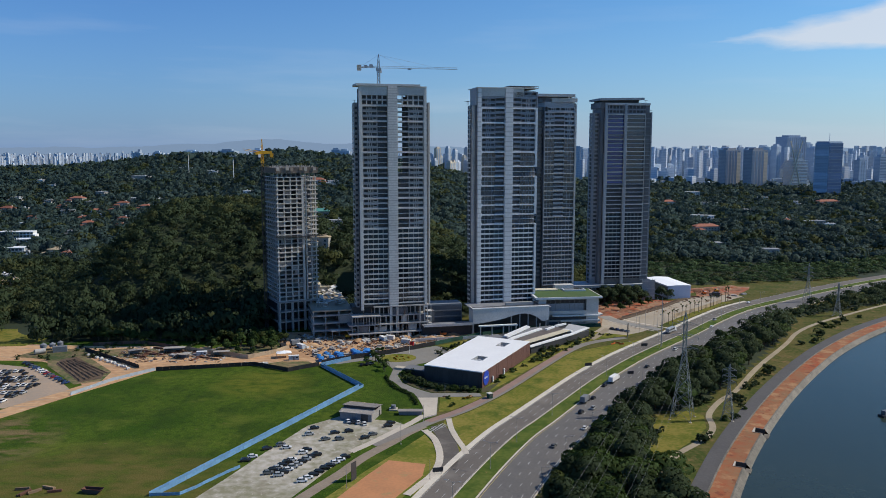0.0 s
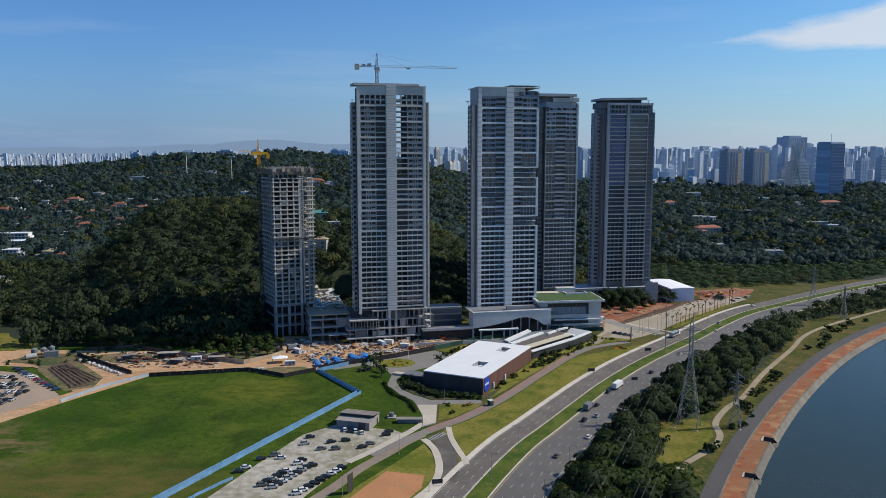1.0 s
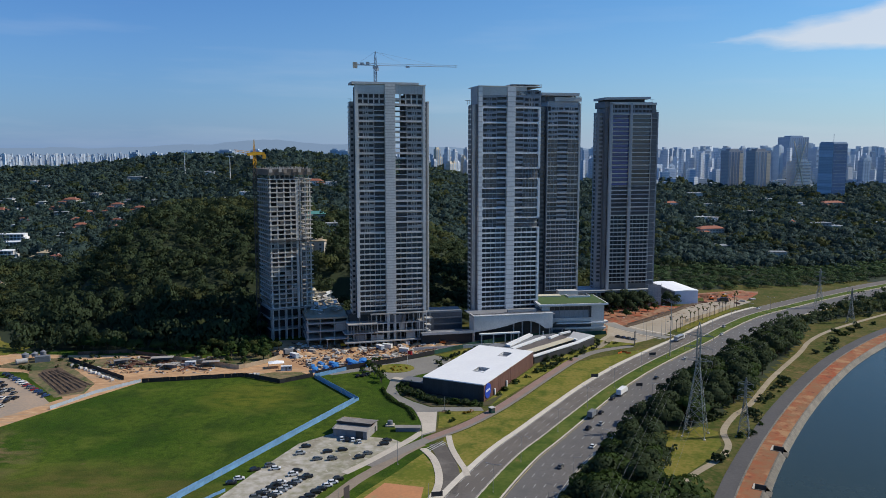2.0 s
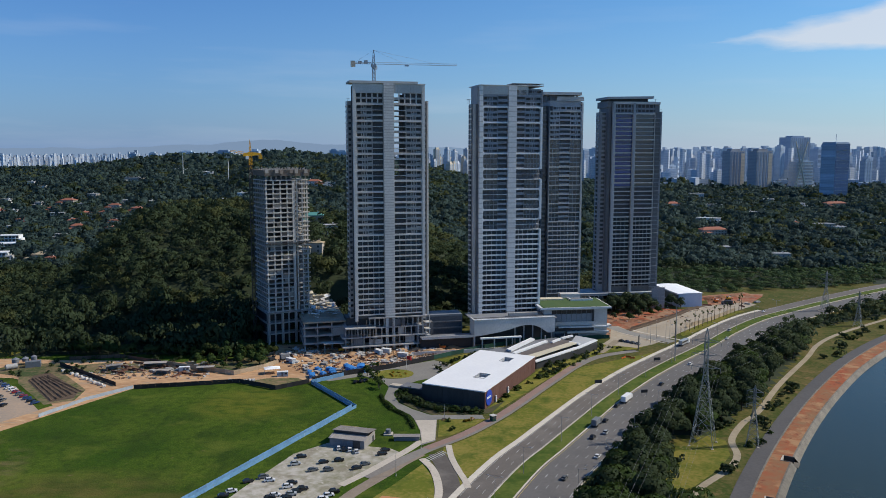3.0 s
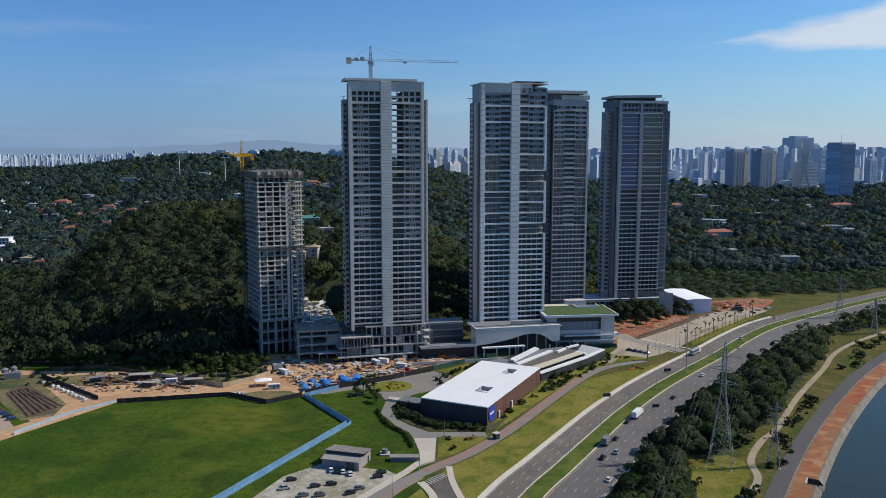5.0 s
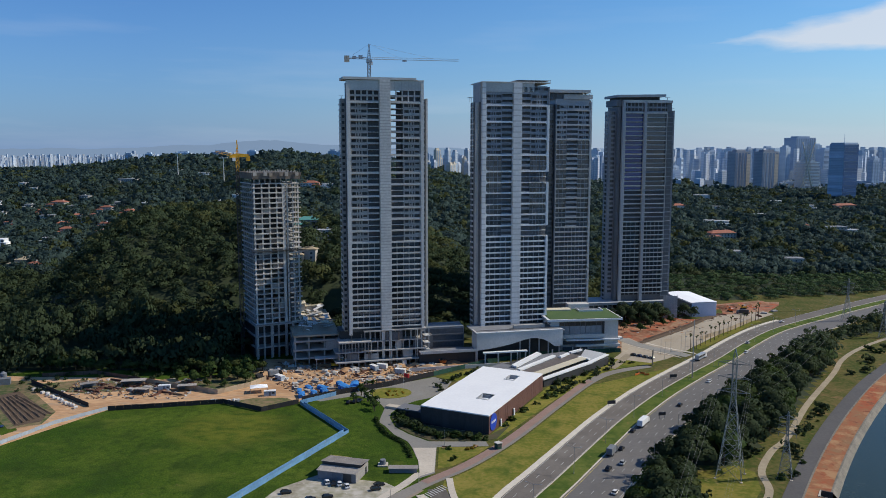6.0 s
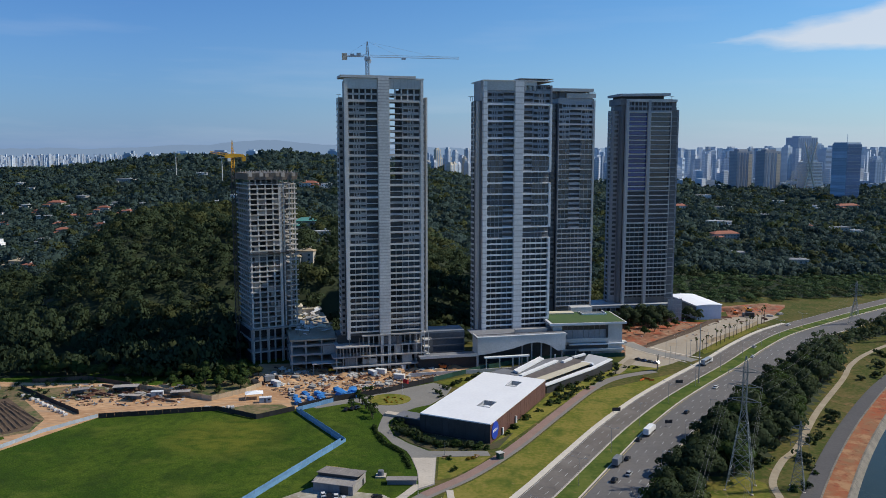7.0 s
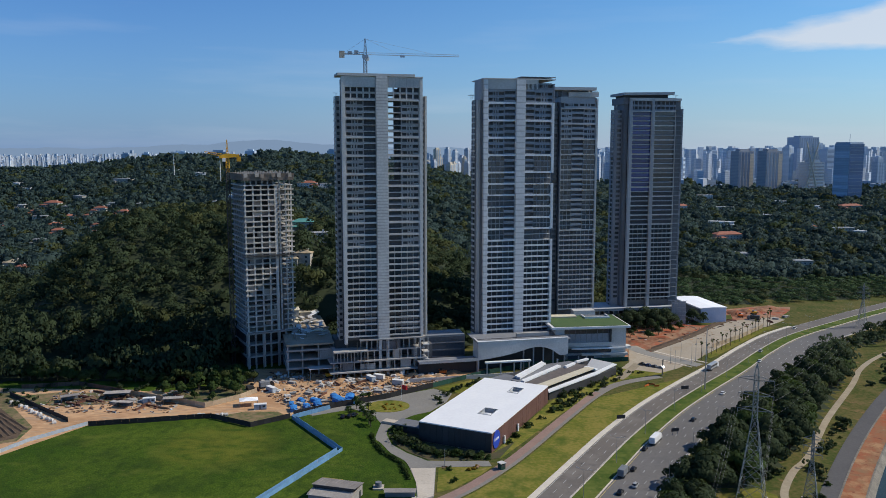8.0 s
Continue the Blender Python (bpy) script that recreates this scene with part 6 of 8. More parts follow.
for x, y in ((11, 396), (13, 397), (14, 399), (4, 384), (5, 386), (3, 396)):
    plant(SHRUBS[2 if x > 8 else 1], x, y, 1.2)
for x, y, s_ in ((138, 648, 1.0), (151, 652, 1.1), (146, 640, 0.8), (131, 646, 0.95), (164, 668, 0.9), (126, 652, 1.0), (182, 668, 0.85), (190, 666, 0.7), (174, 668, 0.9), (158, 656, 1.05), (122, 634, 0.7), (143, 655, 1.1), (134, 656, 1.05), (155, 645, 0.7), (168, 660, 0.75), (148, 630, 0.5), (128, 626, 0.5), (-133, 513, 0.8), (-126, 509, 0.7), (-140, 517, 0.9), (-121, 506, 0.5), (-146, 512, 0.6)):
    plant(TREES[0 if y > 600 else 3], x, y, s_)
young = tree_model(50, 1.9, 3.4, 2.6, M_LEAF[1], "slender young tree on the lawn", 200, 0.42)
for x, y in ((-43, 478), (-40, 484), (-37, 485), (-36, 458), (-38, 462), (-34, 450), (-33, 447), (-40, 468), (-36, 470), (-42, 472), (-45, 464), (-33, 456)):
    plant(young, x, y, rng.uniform(0.7, 1.0))


def palm_model():
    """A newly planted palm: a slim bare trunk and a small bound crown."""
    t = tagged(new("palm_tree"), "slim newly planted palm with a bound crown", "palm", "palms beside the avenue")
    bm = bmesh.new()
    taper(bm, (0, 0, -0.3), (0.05, 0, 4.5), 0.24, 0.17, 7)
    taper(bm, (0.05, 0, 4.5), (0.0, 0.05, 8.6), 0.17, 0.13, 7)
    part("trunk", bm, M_BARK, t)
    rg = np.random.default_rng(9)
    q = crown_cloud(rg, 70, 0.9, 2.6, 0.34, 4)
    way = LEAF_WAY[id(q)][1]
    q[:, :, 2] += 8.0
    quads_object("crown", q, [M_LEAF[2]], t, ways=way)
    return t


palm = palm_model()
for k in range(17):
    plant(palm, 157 + 80 * k / 16 + rng.uniform(-0.6, 0.6), 565.5 + 95 * k / 16 + rng.uniform(-0.6, 0.6), rng.uniform(0.85, 1.1))
for x, y in ((134, 640), (139, 622), (150, 645), (160, 641), (168, 650), (128, 652), (143, 655), (155, 660), (172, 662)):
    plant(TREES[4], x, y, rng.uniform(0.7, 1.1))


# ---- fences ----
M_BLUEHOARD = material("blue_hoarding", (0.17, 0.33, 0.52), (0.13, 0.26, 0.43), 0.6, 0.2, 1.0, spread=0.1)
M_PALEHOARD = material("weathered_hoarding", (0.42, 0.46, 0.50), (0.30, 0.36, 0.42), 0.7, 0.2, 1.0, spread=0.1)
M_BLACKHOARD = material("black_hoarding", (0.018, 0.018, 0.020), (0.03, 0.028, 0.028), 0.7, 0.2, 1.0, spread=0.2)
M_GREENHOARD = material("green_mesh_hoarding", (0.03, 0.09, 0.06), (0.02, 0.06, 0.045), 0.8, 0.2, 1.0, spread=0.2)
M_RUSTBOARD = material("brown_board", (0.13, 0.085, 0.06), (0.09, 0.06, 0.045), 0.85, 0.3, 1.5, spread=0.2)
M_SANDHOARD = material("raw_board_hoarding", (0.46, 0.36, 0.24), (0.36, 0.27, 0.18), 0.8, 0.2, 1.0, spread=0.2)


def fence(pts, h, mat, label, pitch=3.6, posts=None):
    """A hoarding: upright boards between posts, following a line on the ground."""
    t = tagged(new("fence"), label, "fence")
    t.location = (*pts[0], 0)
    for (x0, y0), (x1, y1) in zip(pts, pts[1:]):
        L = math.hypot(x1 - x0, y1 - y0)
        n = max(1, round(L / pitch))
        a = math.degrees(math.atan2(y1 - y0, x1 - x0))
        for k in range(n):
            x, y = x0 + (x1 - x0) * k / n - pts[0][0], y0 + (y1 - y0) * k / n - pts[0][1]
            b = new("board", box_mesh("board", L / n - 0.05, 0.09, h, mat))
            b.matrix_world = pose(x, y, random.uniform(-0.08, 0.06) + 0.08, random.uniform(-1.5, 1.5), 0, a)
            b.parent = t
            if k % 3:
                continue
            p = new("post", box_mesh("post", 0.14, 0.14, h + 0.1, posts or M_STEEL))
            p.matrix_world = pose(x, y, 0, 0, 0, a)
            p.parent = t
    return t


fence([(-104.6, 281.5), (-42.2, 416.7), (-69.3, 457.5)], 1.5, M_BLUEHOARD, "light blue rear wall of the walled meadow footway", 5.0, M_PALEHOARD)
fence([(-107, 281), (-44.4, 416.5), (-71, 457)], 1.7, M_BLUEHOARD, "long light blue hoarding round the meadow", 5.0, M_PALEHOARD)
fence([(-107.0, 280.6), (-102.9, 281.3), (-96.2, 281.8), (-92.3, 287.2), (-86.8, 297.6), (-80.5, 307.5)], 1.2, M_BLUEHOARD, "low light blue fence round a grass strip beside parked cars", 4.0, M_PALEHOARD)
fence([(-71, 457), (-55, 472)], 2.2, M_BLUEHOARD, "blue hoarding wing at the site corner", 3.6, M_PALEHOARD)
fence([(-163, 447), (-110, 458.5), (-88, 446), (-72, 458.5)], 2.4, M_BLACKHOARD, "black hoarding between meadow and site", 3.6, M_BLACKHOARD)
fence([(-71, 461), (-53, 474), (-29, 488), (-5, 508)], 2.8, M_BLACKHOARD, "black hoarding between drive and site", 3.6, M_BLACKHOARD)
fence([(-5, 508), (24, 533), (57, 553), (112, 562)], 2.6, M_GREENHOARD, "dark green mesh hoarding before the podium", 3.6, M_BLACKHOARD)
fence([(-191, 402), (-180, 428), (-164, 449)], 1.7, M_PALEHOARD, "weathered pale blue hoarding along the dirt road", 3.6, M_PALEHOARD)
fence([(-224, 494), (-198, 472), (-175, 453)], 2.2, M_BLACKHOARD, "black hoarding inside the site", 3.6, M_BLACKHOARD)
fence([(-164, 496), (-150, 489), (-132, 481), (-117, 474), (-103, 488), (-97, 499)], 2.6, M_SANDHOARD, "raw board fence beside the site road", 3.6, M_SANDHOARD)
fence([(173, 594), (200, 620), (228, 652)], 2.8, M_SANDHOARD, "raw board fence beside the avenue", 3.6, M_SANDHOARD)
fence([(133, 590), (152, 610), (175, 635), (196, 662)], 1.6, M_RUSTBOARD, "low brown board wall above the access apron", 3.6, M_RUSTBOARD)
fence([(-224, 506), (-196, 512), (-166, 498)], 2.2, M_RUSTBOARD, "weathered brown board fence at the forest edge", 3.6, M_BLACKHOARD)


# ---- vehicles ----
M_TYRE = material("tyre_rubber", (0.02, 0.02, 0.02), (0.03, 0.03, 0.03), 0.9, 1.0, 5.0)
M_CARGLASS = material("car_glass", (0.015, 0.018, 0.02), (0.02, 0.022, 0.025), 0.05, 1.0, 3.0, spec=0.6)
PAINTS = {n: material(n + "_car_paint", c, tuple(v * 0.9 for v in c), 0.25, 1.0, 4.0, spec=0.6, spread=0.05) for n, c in {"white": (0.72, 0.72, 0.72), "black": (0.015, 0.015, 0.017), "silver": (0.38, 0.39, 0.40), "grey": (0.12, 0.125, 0.13), "red": (0.30, 0.02, 0.02), "blue": (0.03, 0.06, 0.16)}.items()}


def prism(profile, w, inset=0.0):
    """A side profile (x along the car, z up) swept over the width; inset narrows the upper part."""
    bm = bmesh.new()
    zmax = max(z for _, z in profile)
    zmin = min(z for _, z in profile)
    sides = []
    for s in (-1, 1):
        sides.append([bm.verts.new((x, s * (w / 2 - inset * (z - zmin) / (zmax - zmin)), z)) for x, z in profile])
    n = len(profile)
    for k in range(n):
        bm.faces.new((sides[0][k], sides[0][(k + 1) % n], sides[1][(k + 1) % n], sides[1][k]))
    bm.faces.new(sides[0][::-1]), bm.faces.new(sides[1])
    bmesh.ops.recalc_face_normals(bm, faces=bm.faces)
    return bm


def wheels(t, xs, w, r):
    for x in xs:
        bm = bmesh.new()
        for s in (-1, 1):
            bmesh.ops.create_cone(bm, cap_ends=True, segments=12, radius1=r, radius2=r, depth=0.22, matrix=pose(x, s * (w / 2 - 0.1), r, 90, 0, 0))
        taper(bm, (x, -w / 2, r), (x, w / 2, r), 0.08, 0.08, 4)
        part("axle", bm, M_TYRE, t)


def car_model(paint, suv=False):
    t = tagged(new("car"), f"parked {paint} {'utility vehicle' if suv else 'hatchback car'} on dusty ground", "car", "parked cars")
    k = 1.18 if suv else 1.0
    body = [(-2.05, 0.30), (2.05, 0.30), (2.1, 0.55), (2.0, 0.78 * k), (1.15, 0.92 * k), (-1.7, 0.95 * k), (-2.1, 0.85 * k), (-2.12, 0.5)]
    part("body", prism(body, 1.78, 0.06), PAINTS[paint], t)
    cabin = [(1.1, 0.9 * k), (0.45, 1.40 * k), (-1.35, 1.42 * k), (-1.85, 0.92 * k)]
    part("cabin_glass", prism(cabin, 1.62, 0.14), M_CARGLASS, t)
    part("roof", prism([(0.42, 1.40 * k), (0.3, 1.47 * k), (-1.25, 1.48 * k), (-1.36, 1.41 * k)], 1.36, 0.08), PAINTS[paint], t)
    wheels(t, (-1.3, 1.32), 1.8, 0.32)
    return t


CARS = {(p, s): car_model(p, s) for p in PAINTS for s in (False, True)}
used = set()


def park(x, y, a, paint=None, suv=None, label="", group=""):
    p = paint or random.choice(("white", "black", "black", "black", "black", "silver", "grey", "black", "grey", "white", "black", "black", "silver", "black", "grey", "white", "black", "grey", "blue"))
    m = CARS[(p, suv if suv is not None else random.random() < 0.35)]
    pz = pose(x, y, 0.12 + (0.0 if group != "road" else -0.05), 0, 0, a)
    if m.name not in used and not label:
        used.add(m.name)
        m.matrix_world = pz
        return m
    c = copy_thing(m, pz)
    if label:
        tagged(c, label, "car", "cars on the road")
    return c


for x, y in ((-58, 352), (-59, 344), (-48, 346), (-42, 348), (-51, 338), (-45, 338), (-34, 340), (-31, 344), (-25, 355), (-24, 359), (-66, 328), (-74, 327), (-58, 322), (-57, 325.5), (-52, 320), (-69, 331), (-78, 318), (-80, 314)):
    park(x, y, 20 + random.uniform(-8, 8))
for x, y in ((-39, 360.5), (-36, 358.5), (-44, 362), (-41.5, 361)):
    park(x, y - 1, 100 + random.uniform(-5, 5), "white" if x > -40 else None)
for k in range(8):
    park(-63.5 + 1.35 * k, 299 + 2.7 * k, 16 + random.uniform(-4, 4))
    if k < 6:
        park(-68 + 1.35 * k, 301 + 2.7 * k, 16 + random.uniform(-4, 4))
for k in range(9):
    park(-53.5 + 1.7 * k, 293.5 + 3.0 * k, 16 + random.uniform(-4, 4))
for row, y0 in enumerate((383, 388.5, 397, 402.5, 411, 416.5, 425, 430.5, 439, 444.5)):
    for k in range(15):
        x = -262 + 3.1 * k + 6 * (row % 2) * 0.3
        lim = np.interp(y0, (380, 412, 452), (-218, -208, -240))
        if x < lim - 2 and x > -0.60 * y0 - 8 and random.random() < 0.88:
            park(x + random.uniform(-0.2, 0.2), y0 + 0.08 * (x + 250), 85 + random.uniform(-4, 4))
for k in range(12):
    park(-245 + 3.8 * k, 463 - 3.65 * k, 48 + random.uniform(-5, 5), random.choice(("white", "red", "grey", "black", "silver", "red", "white", "blue")))
for x, y, a in ((-36, 452, 70), (-39, 451, 75), (-34, 454, 65)):
    park(x - 8, y + 8, a)
for x, y, c in ((118, 553.5, "black"), (121, 551, "blue"), (124, 548.5, "grey"), (127, 546, "silver")):
    park(x, y, 118 + random.uniform(-4, 4), c)


def along(x, y):
    i = int(np.argmin(np.hypot(AVENUE[:, 0] - x, AVENUE[:, 1] - y)))
    t = AVENUE[i + 1] - AVENUE[i - 1]
    return math.degrees(math.atan2(t[1], t[0]))


for x, y, p in ((76, 396, "black"), (86, 418, "black"), (73, 380, "silver"), (66, 374, "black"), (118, 455, "black"), (146, 496, "white"), (64, 352, "white"), (47, 330, "grey"), (200, 584, "silver"), (250, 650, "white"), (190, 560, "white")):
    park(x, y, along(x, y), p, None, f"{p} car on the asphalt carriageway", "road")


def truck(x, y, a, cab, box_mat, L, label, name="truck"):
    t = thing(name, x, y, a, label, name, z=0.08)
    bm = box(-L / 2, L / 2 - 2.4, -1.25, 1.25, 0.9, 3.6)
    bmesh.ops.bevel(bm, geom=bm.edges[:], offset=0.08, segments=1, affect="EDGES")
    part("cargo_box", bm, box_mat, t)
    part("cab", prism([(L / 2 - 2.2, 0.6), (L / 2, 0.6), (L / 2, 1.6), (L / 2 - 0.4, 2.7), (L / 2 - 2.2, 2.8)], 2.4, 0.1), cab, t)
    part("windscreen", prism([(L / 2 - 0.02, 1.65), (L / 2 + 0.03, 1.65), (L / 2 - 0.32, 2.5), (L / 2 - 0.38, 2.5)], 2.1), M_CARGLASS, t)
    part("chassis", box(-L / 2, L / 2 - 0.2, -0.5, 0.5, 0.45, 0.85), M_TYRE, t)
    wheels(t, (-L / 2 + 1.0, -L / 2 + 2.2, L / 2 - 1.2), 2.4, 0.48)
    return t


truck(93, 427, along(93, 427), PAINTS["white"], M_WHITEPAINT, 11, "white box truck on the expressway")
truck(71, 391, along(71, 391), PAINTS["grey"], M_GREYPANEL, 8, "grey box truck on the expressway")
truck(-94, 508, 35, PAINTS["black"], M_GREYPANEL, 8, "dark site truck on sandy earth")
truck(232, 680, 150, PAINTS["grey"], M_BLACK, 9, "dark tipper truck on red earth", "truck")
bus = truck(157, 545, along(157, 545), PAINTS["white"], PAINTS["silver"], 13, "long grey city bus on the avenue", "bus")
for k in range(7):
    piece("bus_window", -6.2 + k * 1.45, -5.0 + k * 1.45, -1.29, -1.26, 2.0, 3.0, M_CARGLASS, bus)


# ---- sheds, signs, poles ----
def slab_roof(name, corners, mat, t):
    """A sloping roof sheet, 0.15 m thick, with raised seams down its fall."""
    bm = bmesh.new()
    up, lo = [bm.verts.new((x, y, z + 0.15)) for x, y, z in corners], [bm.verts.new(q) for q in corners]
    bm.faces.new(up), bm.faces.new(lo[::-1])
    for k in range(4):
        bm.faces.new((lo[k], lo[(k + 1) % 4], up[(k + 1) % 4], up[k]))
    roof = part(name, bm, mat, t)
    (x0, y0, z0), (x1, _, _), (_, y1, z1), _ = corners
    for k in range(1, 11):
        u = x0 + (x1 - x0) * k / 11
        bm = bmesh.new()
        taper(bm, (u, y0, z0 + 0.17), (u, y1, z1 + 0.17), 0.07, 0.07, 4)
        part("roof_seam", bm, mat, roof)
    return roof


def site_shed():
    t = thing("shed", -48.2, 365.2, -16, "grey shed with a stepped brownish metal roof", "shed")
    W, D, S = 15.8, 13.0, 4.4
    for k in range(8):
        piece("wall_board", k * 1.975, k * 1.975 + 1.94, 0, 0.2, 0, 3.7, M_CLADDING, t)
    piece("wall", 0, 0.2, 0.2, D, 0, 4.2, M_CLADDING, t)
    piece("wall", W - 0.2, W, 0.2, D, 0, 4.1, M_ROOFMETAL, t)
    piece("back_wall", 0.2, W - 0.2, D - 0.2, D, 0, 4.2, M_CLADDING, t)
    slab_roof("lower_roof", [(-0.4, -0.5, 3.7), (W + 0.3, -0.5, 3.7), (W + 0.3, S, 4.3), (-0.4, S, 4.3)], M_ROOFMETAL, t)
    slab_roof("upper_roof", [(-0.6, S - 0.3, 5.7), (W + 0.5, S - 0.3, 5.7), (W + 0.5, D + 0.4, 4.4), (-0.6, D + 0.4, 4.4)], M_ROOFMETAL2, t)
    piece("clerestory", 0, W, S + 0.02, S + 0.3, 4.1, 5.68, M_BLACK, t)
    piece("shutter", 10.6, 14.0, -0.08, 0, 0.1, 3.4, M_BLACK, t)
    piece("gable_door", W, W + 0.06, 9.6, 11.2, 0, 2.6, M_BLACK, t)
    piece("ridge_trim", -0.6, W * 0.5, D + 0.42, D + 0.6, 4.4, 4.62, M_YELLOWLINE, t)
    return t


M_CLADDING = material("slate_cladding", (0.20, 0.21, 0.235), (0.15, 0.16, 0.18), 0.7, 0.2, 1.5, spread=0.1)
M_ROOFMETAL = material("pale_roof_metal", (0.36, 0.33, 0.30), (0.26, 0.235, 0.215), 0.7, 0.3, 1.5)
M_ROOFMETAL2 = material("dull_roof_metal", (0.27, 0.245, 0.225), (0.19, 0.17, 0.155), 0.7, 0.3, 1.5)
site_shed()
t = thing("water_tank", -24, 379, 0, "grey water tank on a low stand beside the hedge", "tank")
bm = bmesh.new()
bmesh.ops.create_cone(bm, cap_ends=True, segments=20, radius1=1.3, radius2=1.15, depth=1.9, matrix=pose(0, 0, 1.5))
part("tank", bm, M_CLADDING, t)
piece("stand", -2, 2, -2, 2, 0, 0.6, M_CONCRETE, t)
piece("service_box", 3, 14, -8, -5, 0, 1.8, M_CLADDING, t)
piece("service_roof", 2.6, 14.4, -8.4, -4.6, 1.8, 2.0, M_ROOFMETAL2, t)


def board_sign(x, y, a, w, h, z, label):
    t = thing("road_sign", x, y, a, label, "sign")
    piece("panel", -w / 2, w / 2, -0.06, 0.06, z, z + h, M_BLACK, t)
    for u in (-w * 0.35, w * 0.35):
        piece("post", u - 0.08, u + 0.08, 0.07, 0.2, 0, z + h * 0.8, M_STEEL, t)
    return t


for x, y in ((-2, 301), (84, 455), (128, 502)):
    board_sign(x, y, 10, 4.2, 1.8, 1.0, "dark back of a road sign beside the avenue")
for x, y in ((104, 436), (122, 428)):
    board_sign(x, y, 10, 3.6, 1.6, 1.6, "dark road sign on the grass median")
board_sign(-34, 295, 62, 3.4, 7.0, 0.4, "tall black totem sign beside the path")
board_sign(124, 531, 62, 2.6, 9.0, 0.4, "tall dark totem sign beside the avenue")


def pole(x, y, h, r, label, arms=()):
    t = thing("street_lamp" if arms else "pole", x, y, along(x, y), label, "lamp" if arms else "pole")
    bm = bmesh.new()
    taper(bm, (0, 0, -0.3), (0, 0, h), r, r * 0.55, 8)
    part("mast", bm, M_STEEL, t)
    bm = bmesh.new()
    taper(bm, (0, 0, -0.3), (0, 0, 0.6), r * 1.8, r * 1.5, 8)
    part("base", bm, M_CONCRETE, t)
    for s in arms:
        bm = bmesh.new()
        taper(bm, (0, 0, h - 0.3), (0, s * 2.4, h + 0.3), 0.06, 0.05, 5)
        part("arm", bm, M_STEEL, t)
        piece("lamp_head", -0.18, 0.18, min(s * 2.2, s * 3.1), max(s * 2.2, s * 3.1), h + 0.2, h + 0.35, M_STEEL, t)
    return t


pole(139.5, 505, 33, 0.35, "tall grey steel monopole on the median")
nA = normals(AVENUE)
for i in range(36, 110, 6):
    q = AVENUE[i] + nA[i] * 4.2
    pole(q[0], q[1], 11, 0.11, "slim steel street lamp on the median", (-1, 1))
for i in range(40, 84, 6):
    q = AVENUE[i] + nA[i] * 28.8
    pole(q[0], q[1], 10, 0.11, "slim steel street lamp beside the expressway", (-1,))
for x, y, h in ((-18, 333, 10), (-36, 288, 9), (-9, 362, 8), (1, 401, 7), (135, 545, 11), (148, 556, 12), (152, 561, 13), (143.5, 562.4, 11), (135.5, 556, 11), (161, 576, 10), (171, 586, 10), (183, 606, 10), (-5, 296, 8)):
    pole(x, y, h, 0.13, "thin grey utility pole")


# ---- lattice pylons and their lines ----
def lattice(bm, half, zs, r):
    """Four legs narrowing upward with cross bracing. half: half width at each level."""
    c = [[Vector((sx * w, sy * w, z)) for sx, sy in ((-1, -1), (1, -1), (1, 1), (-1, 1))] for w, z in zip(half, zs)]
    for a, b in zip(c, c[1:]):
        for k in range(4):
            taper(bm, a[k], b[k], r, r, 4)
            taper(bm, a[k], b[(k + 1) % 4], r * 0.6, r * 0.6, 4)
            taper(bm, a[(k + 1) % 4], b[k], r * 0.6, r * 0.6, 4)
            taper(bm, b[k], b[(k + 1) % 4], r * 0.6, r * 0.6, 4)


def pylon(x, y, h, w, a, label):
    t = thing("pylon", x, y, a, label, "pylon", z=height(x, y))
    zs = [h * f for f in (0, 0.14, 0.27, 0.39, 0.5, 0.6, 0.69, 0.77, 0.85, 0.92, 1.0)]
    half = [max(w * (1 - z / h * 1.35), w * 0.16) for z in zs]
    half[-1] = 0.1
    bm = bmesh.new()
    lattice(bm, half, zs, 0.14)
    part("mast", bm, M_PYLON, t)
    tips = []
    for f in (0.66, 0.77, 0.88):
        z, L = h * f, w * 1.25
        for s in (-1, 1):
            for q in (-0.5, 0.5):
                for foot, ra, rb in ((z, 0.1, 0.07), (z + 1.8, 0.08, 0.06)):
                    bm = bmesh.new()
                    taper(bm, (0, q, foot), (s * L, 0, z + 0.4), ra, rb, 4)
                    part("crossarm", bm, M_PYLON, t)
            tips.append(Vector((s * L, 0, z - 1.2)))
        for s in (-1, 1):
            bm = bmesh.new()
            taper(bm, (s * L, 0, z + 0.4), (s * L, 0, z - 1.2), 0.09, 0.09, 6)
            part("insulator", bm, M_GREYPANEL, t)
    for sx in (-1, 1):
        for sy in (-1, 1):
            piece("footing", sx * w - 0.5, sx * w + 0.5, sy * w - 0.5, sy * w + 0.5, -1.0, 0.3, M_CONCRETE, t)
    m = pose(x, y, height(x, y), 0, 0, a)
    return [m @ p for p in tips]


near_tips = pylon(-95, -95, 52, 4.9, -20, "tall galvanised lattice pylon on the river bank")
main_tips = pylon(114.5, 374, 52, 4.9, -28, "tall galvanised lattice pylon on the river bank")
far_tips = pylon(300, 655, 32, 3.2, -42, "grey lattice pylon beside the far expressway")
pylon(304, 612, 26, 2.6, -42, "small lattice pylon beside the trail")
small_tips = pylon(136, 373, 27, 2.6, -28, "small lattice pylon beside the trail")
M_WIRE = material("bare_conductor", (0.20, 0.20, 0.21), (0.16, 0.16, 0.17), 0.7, 1.0, 3.0, metal=0.2)


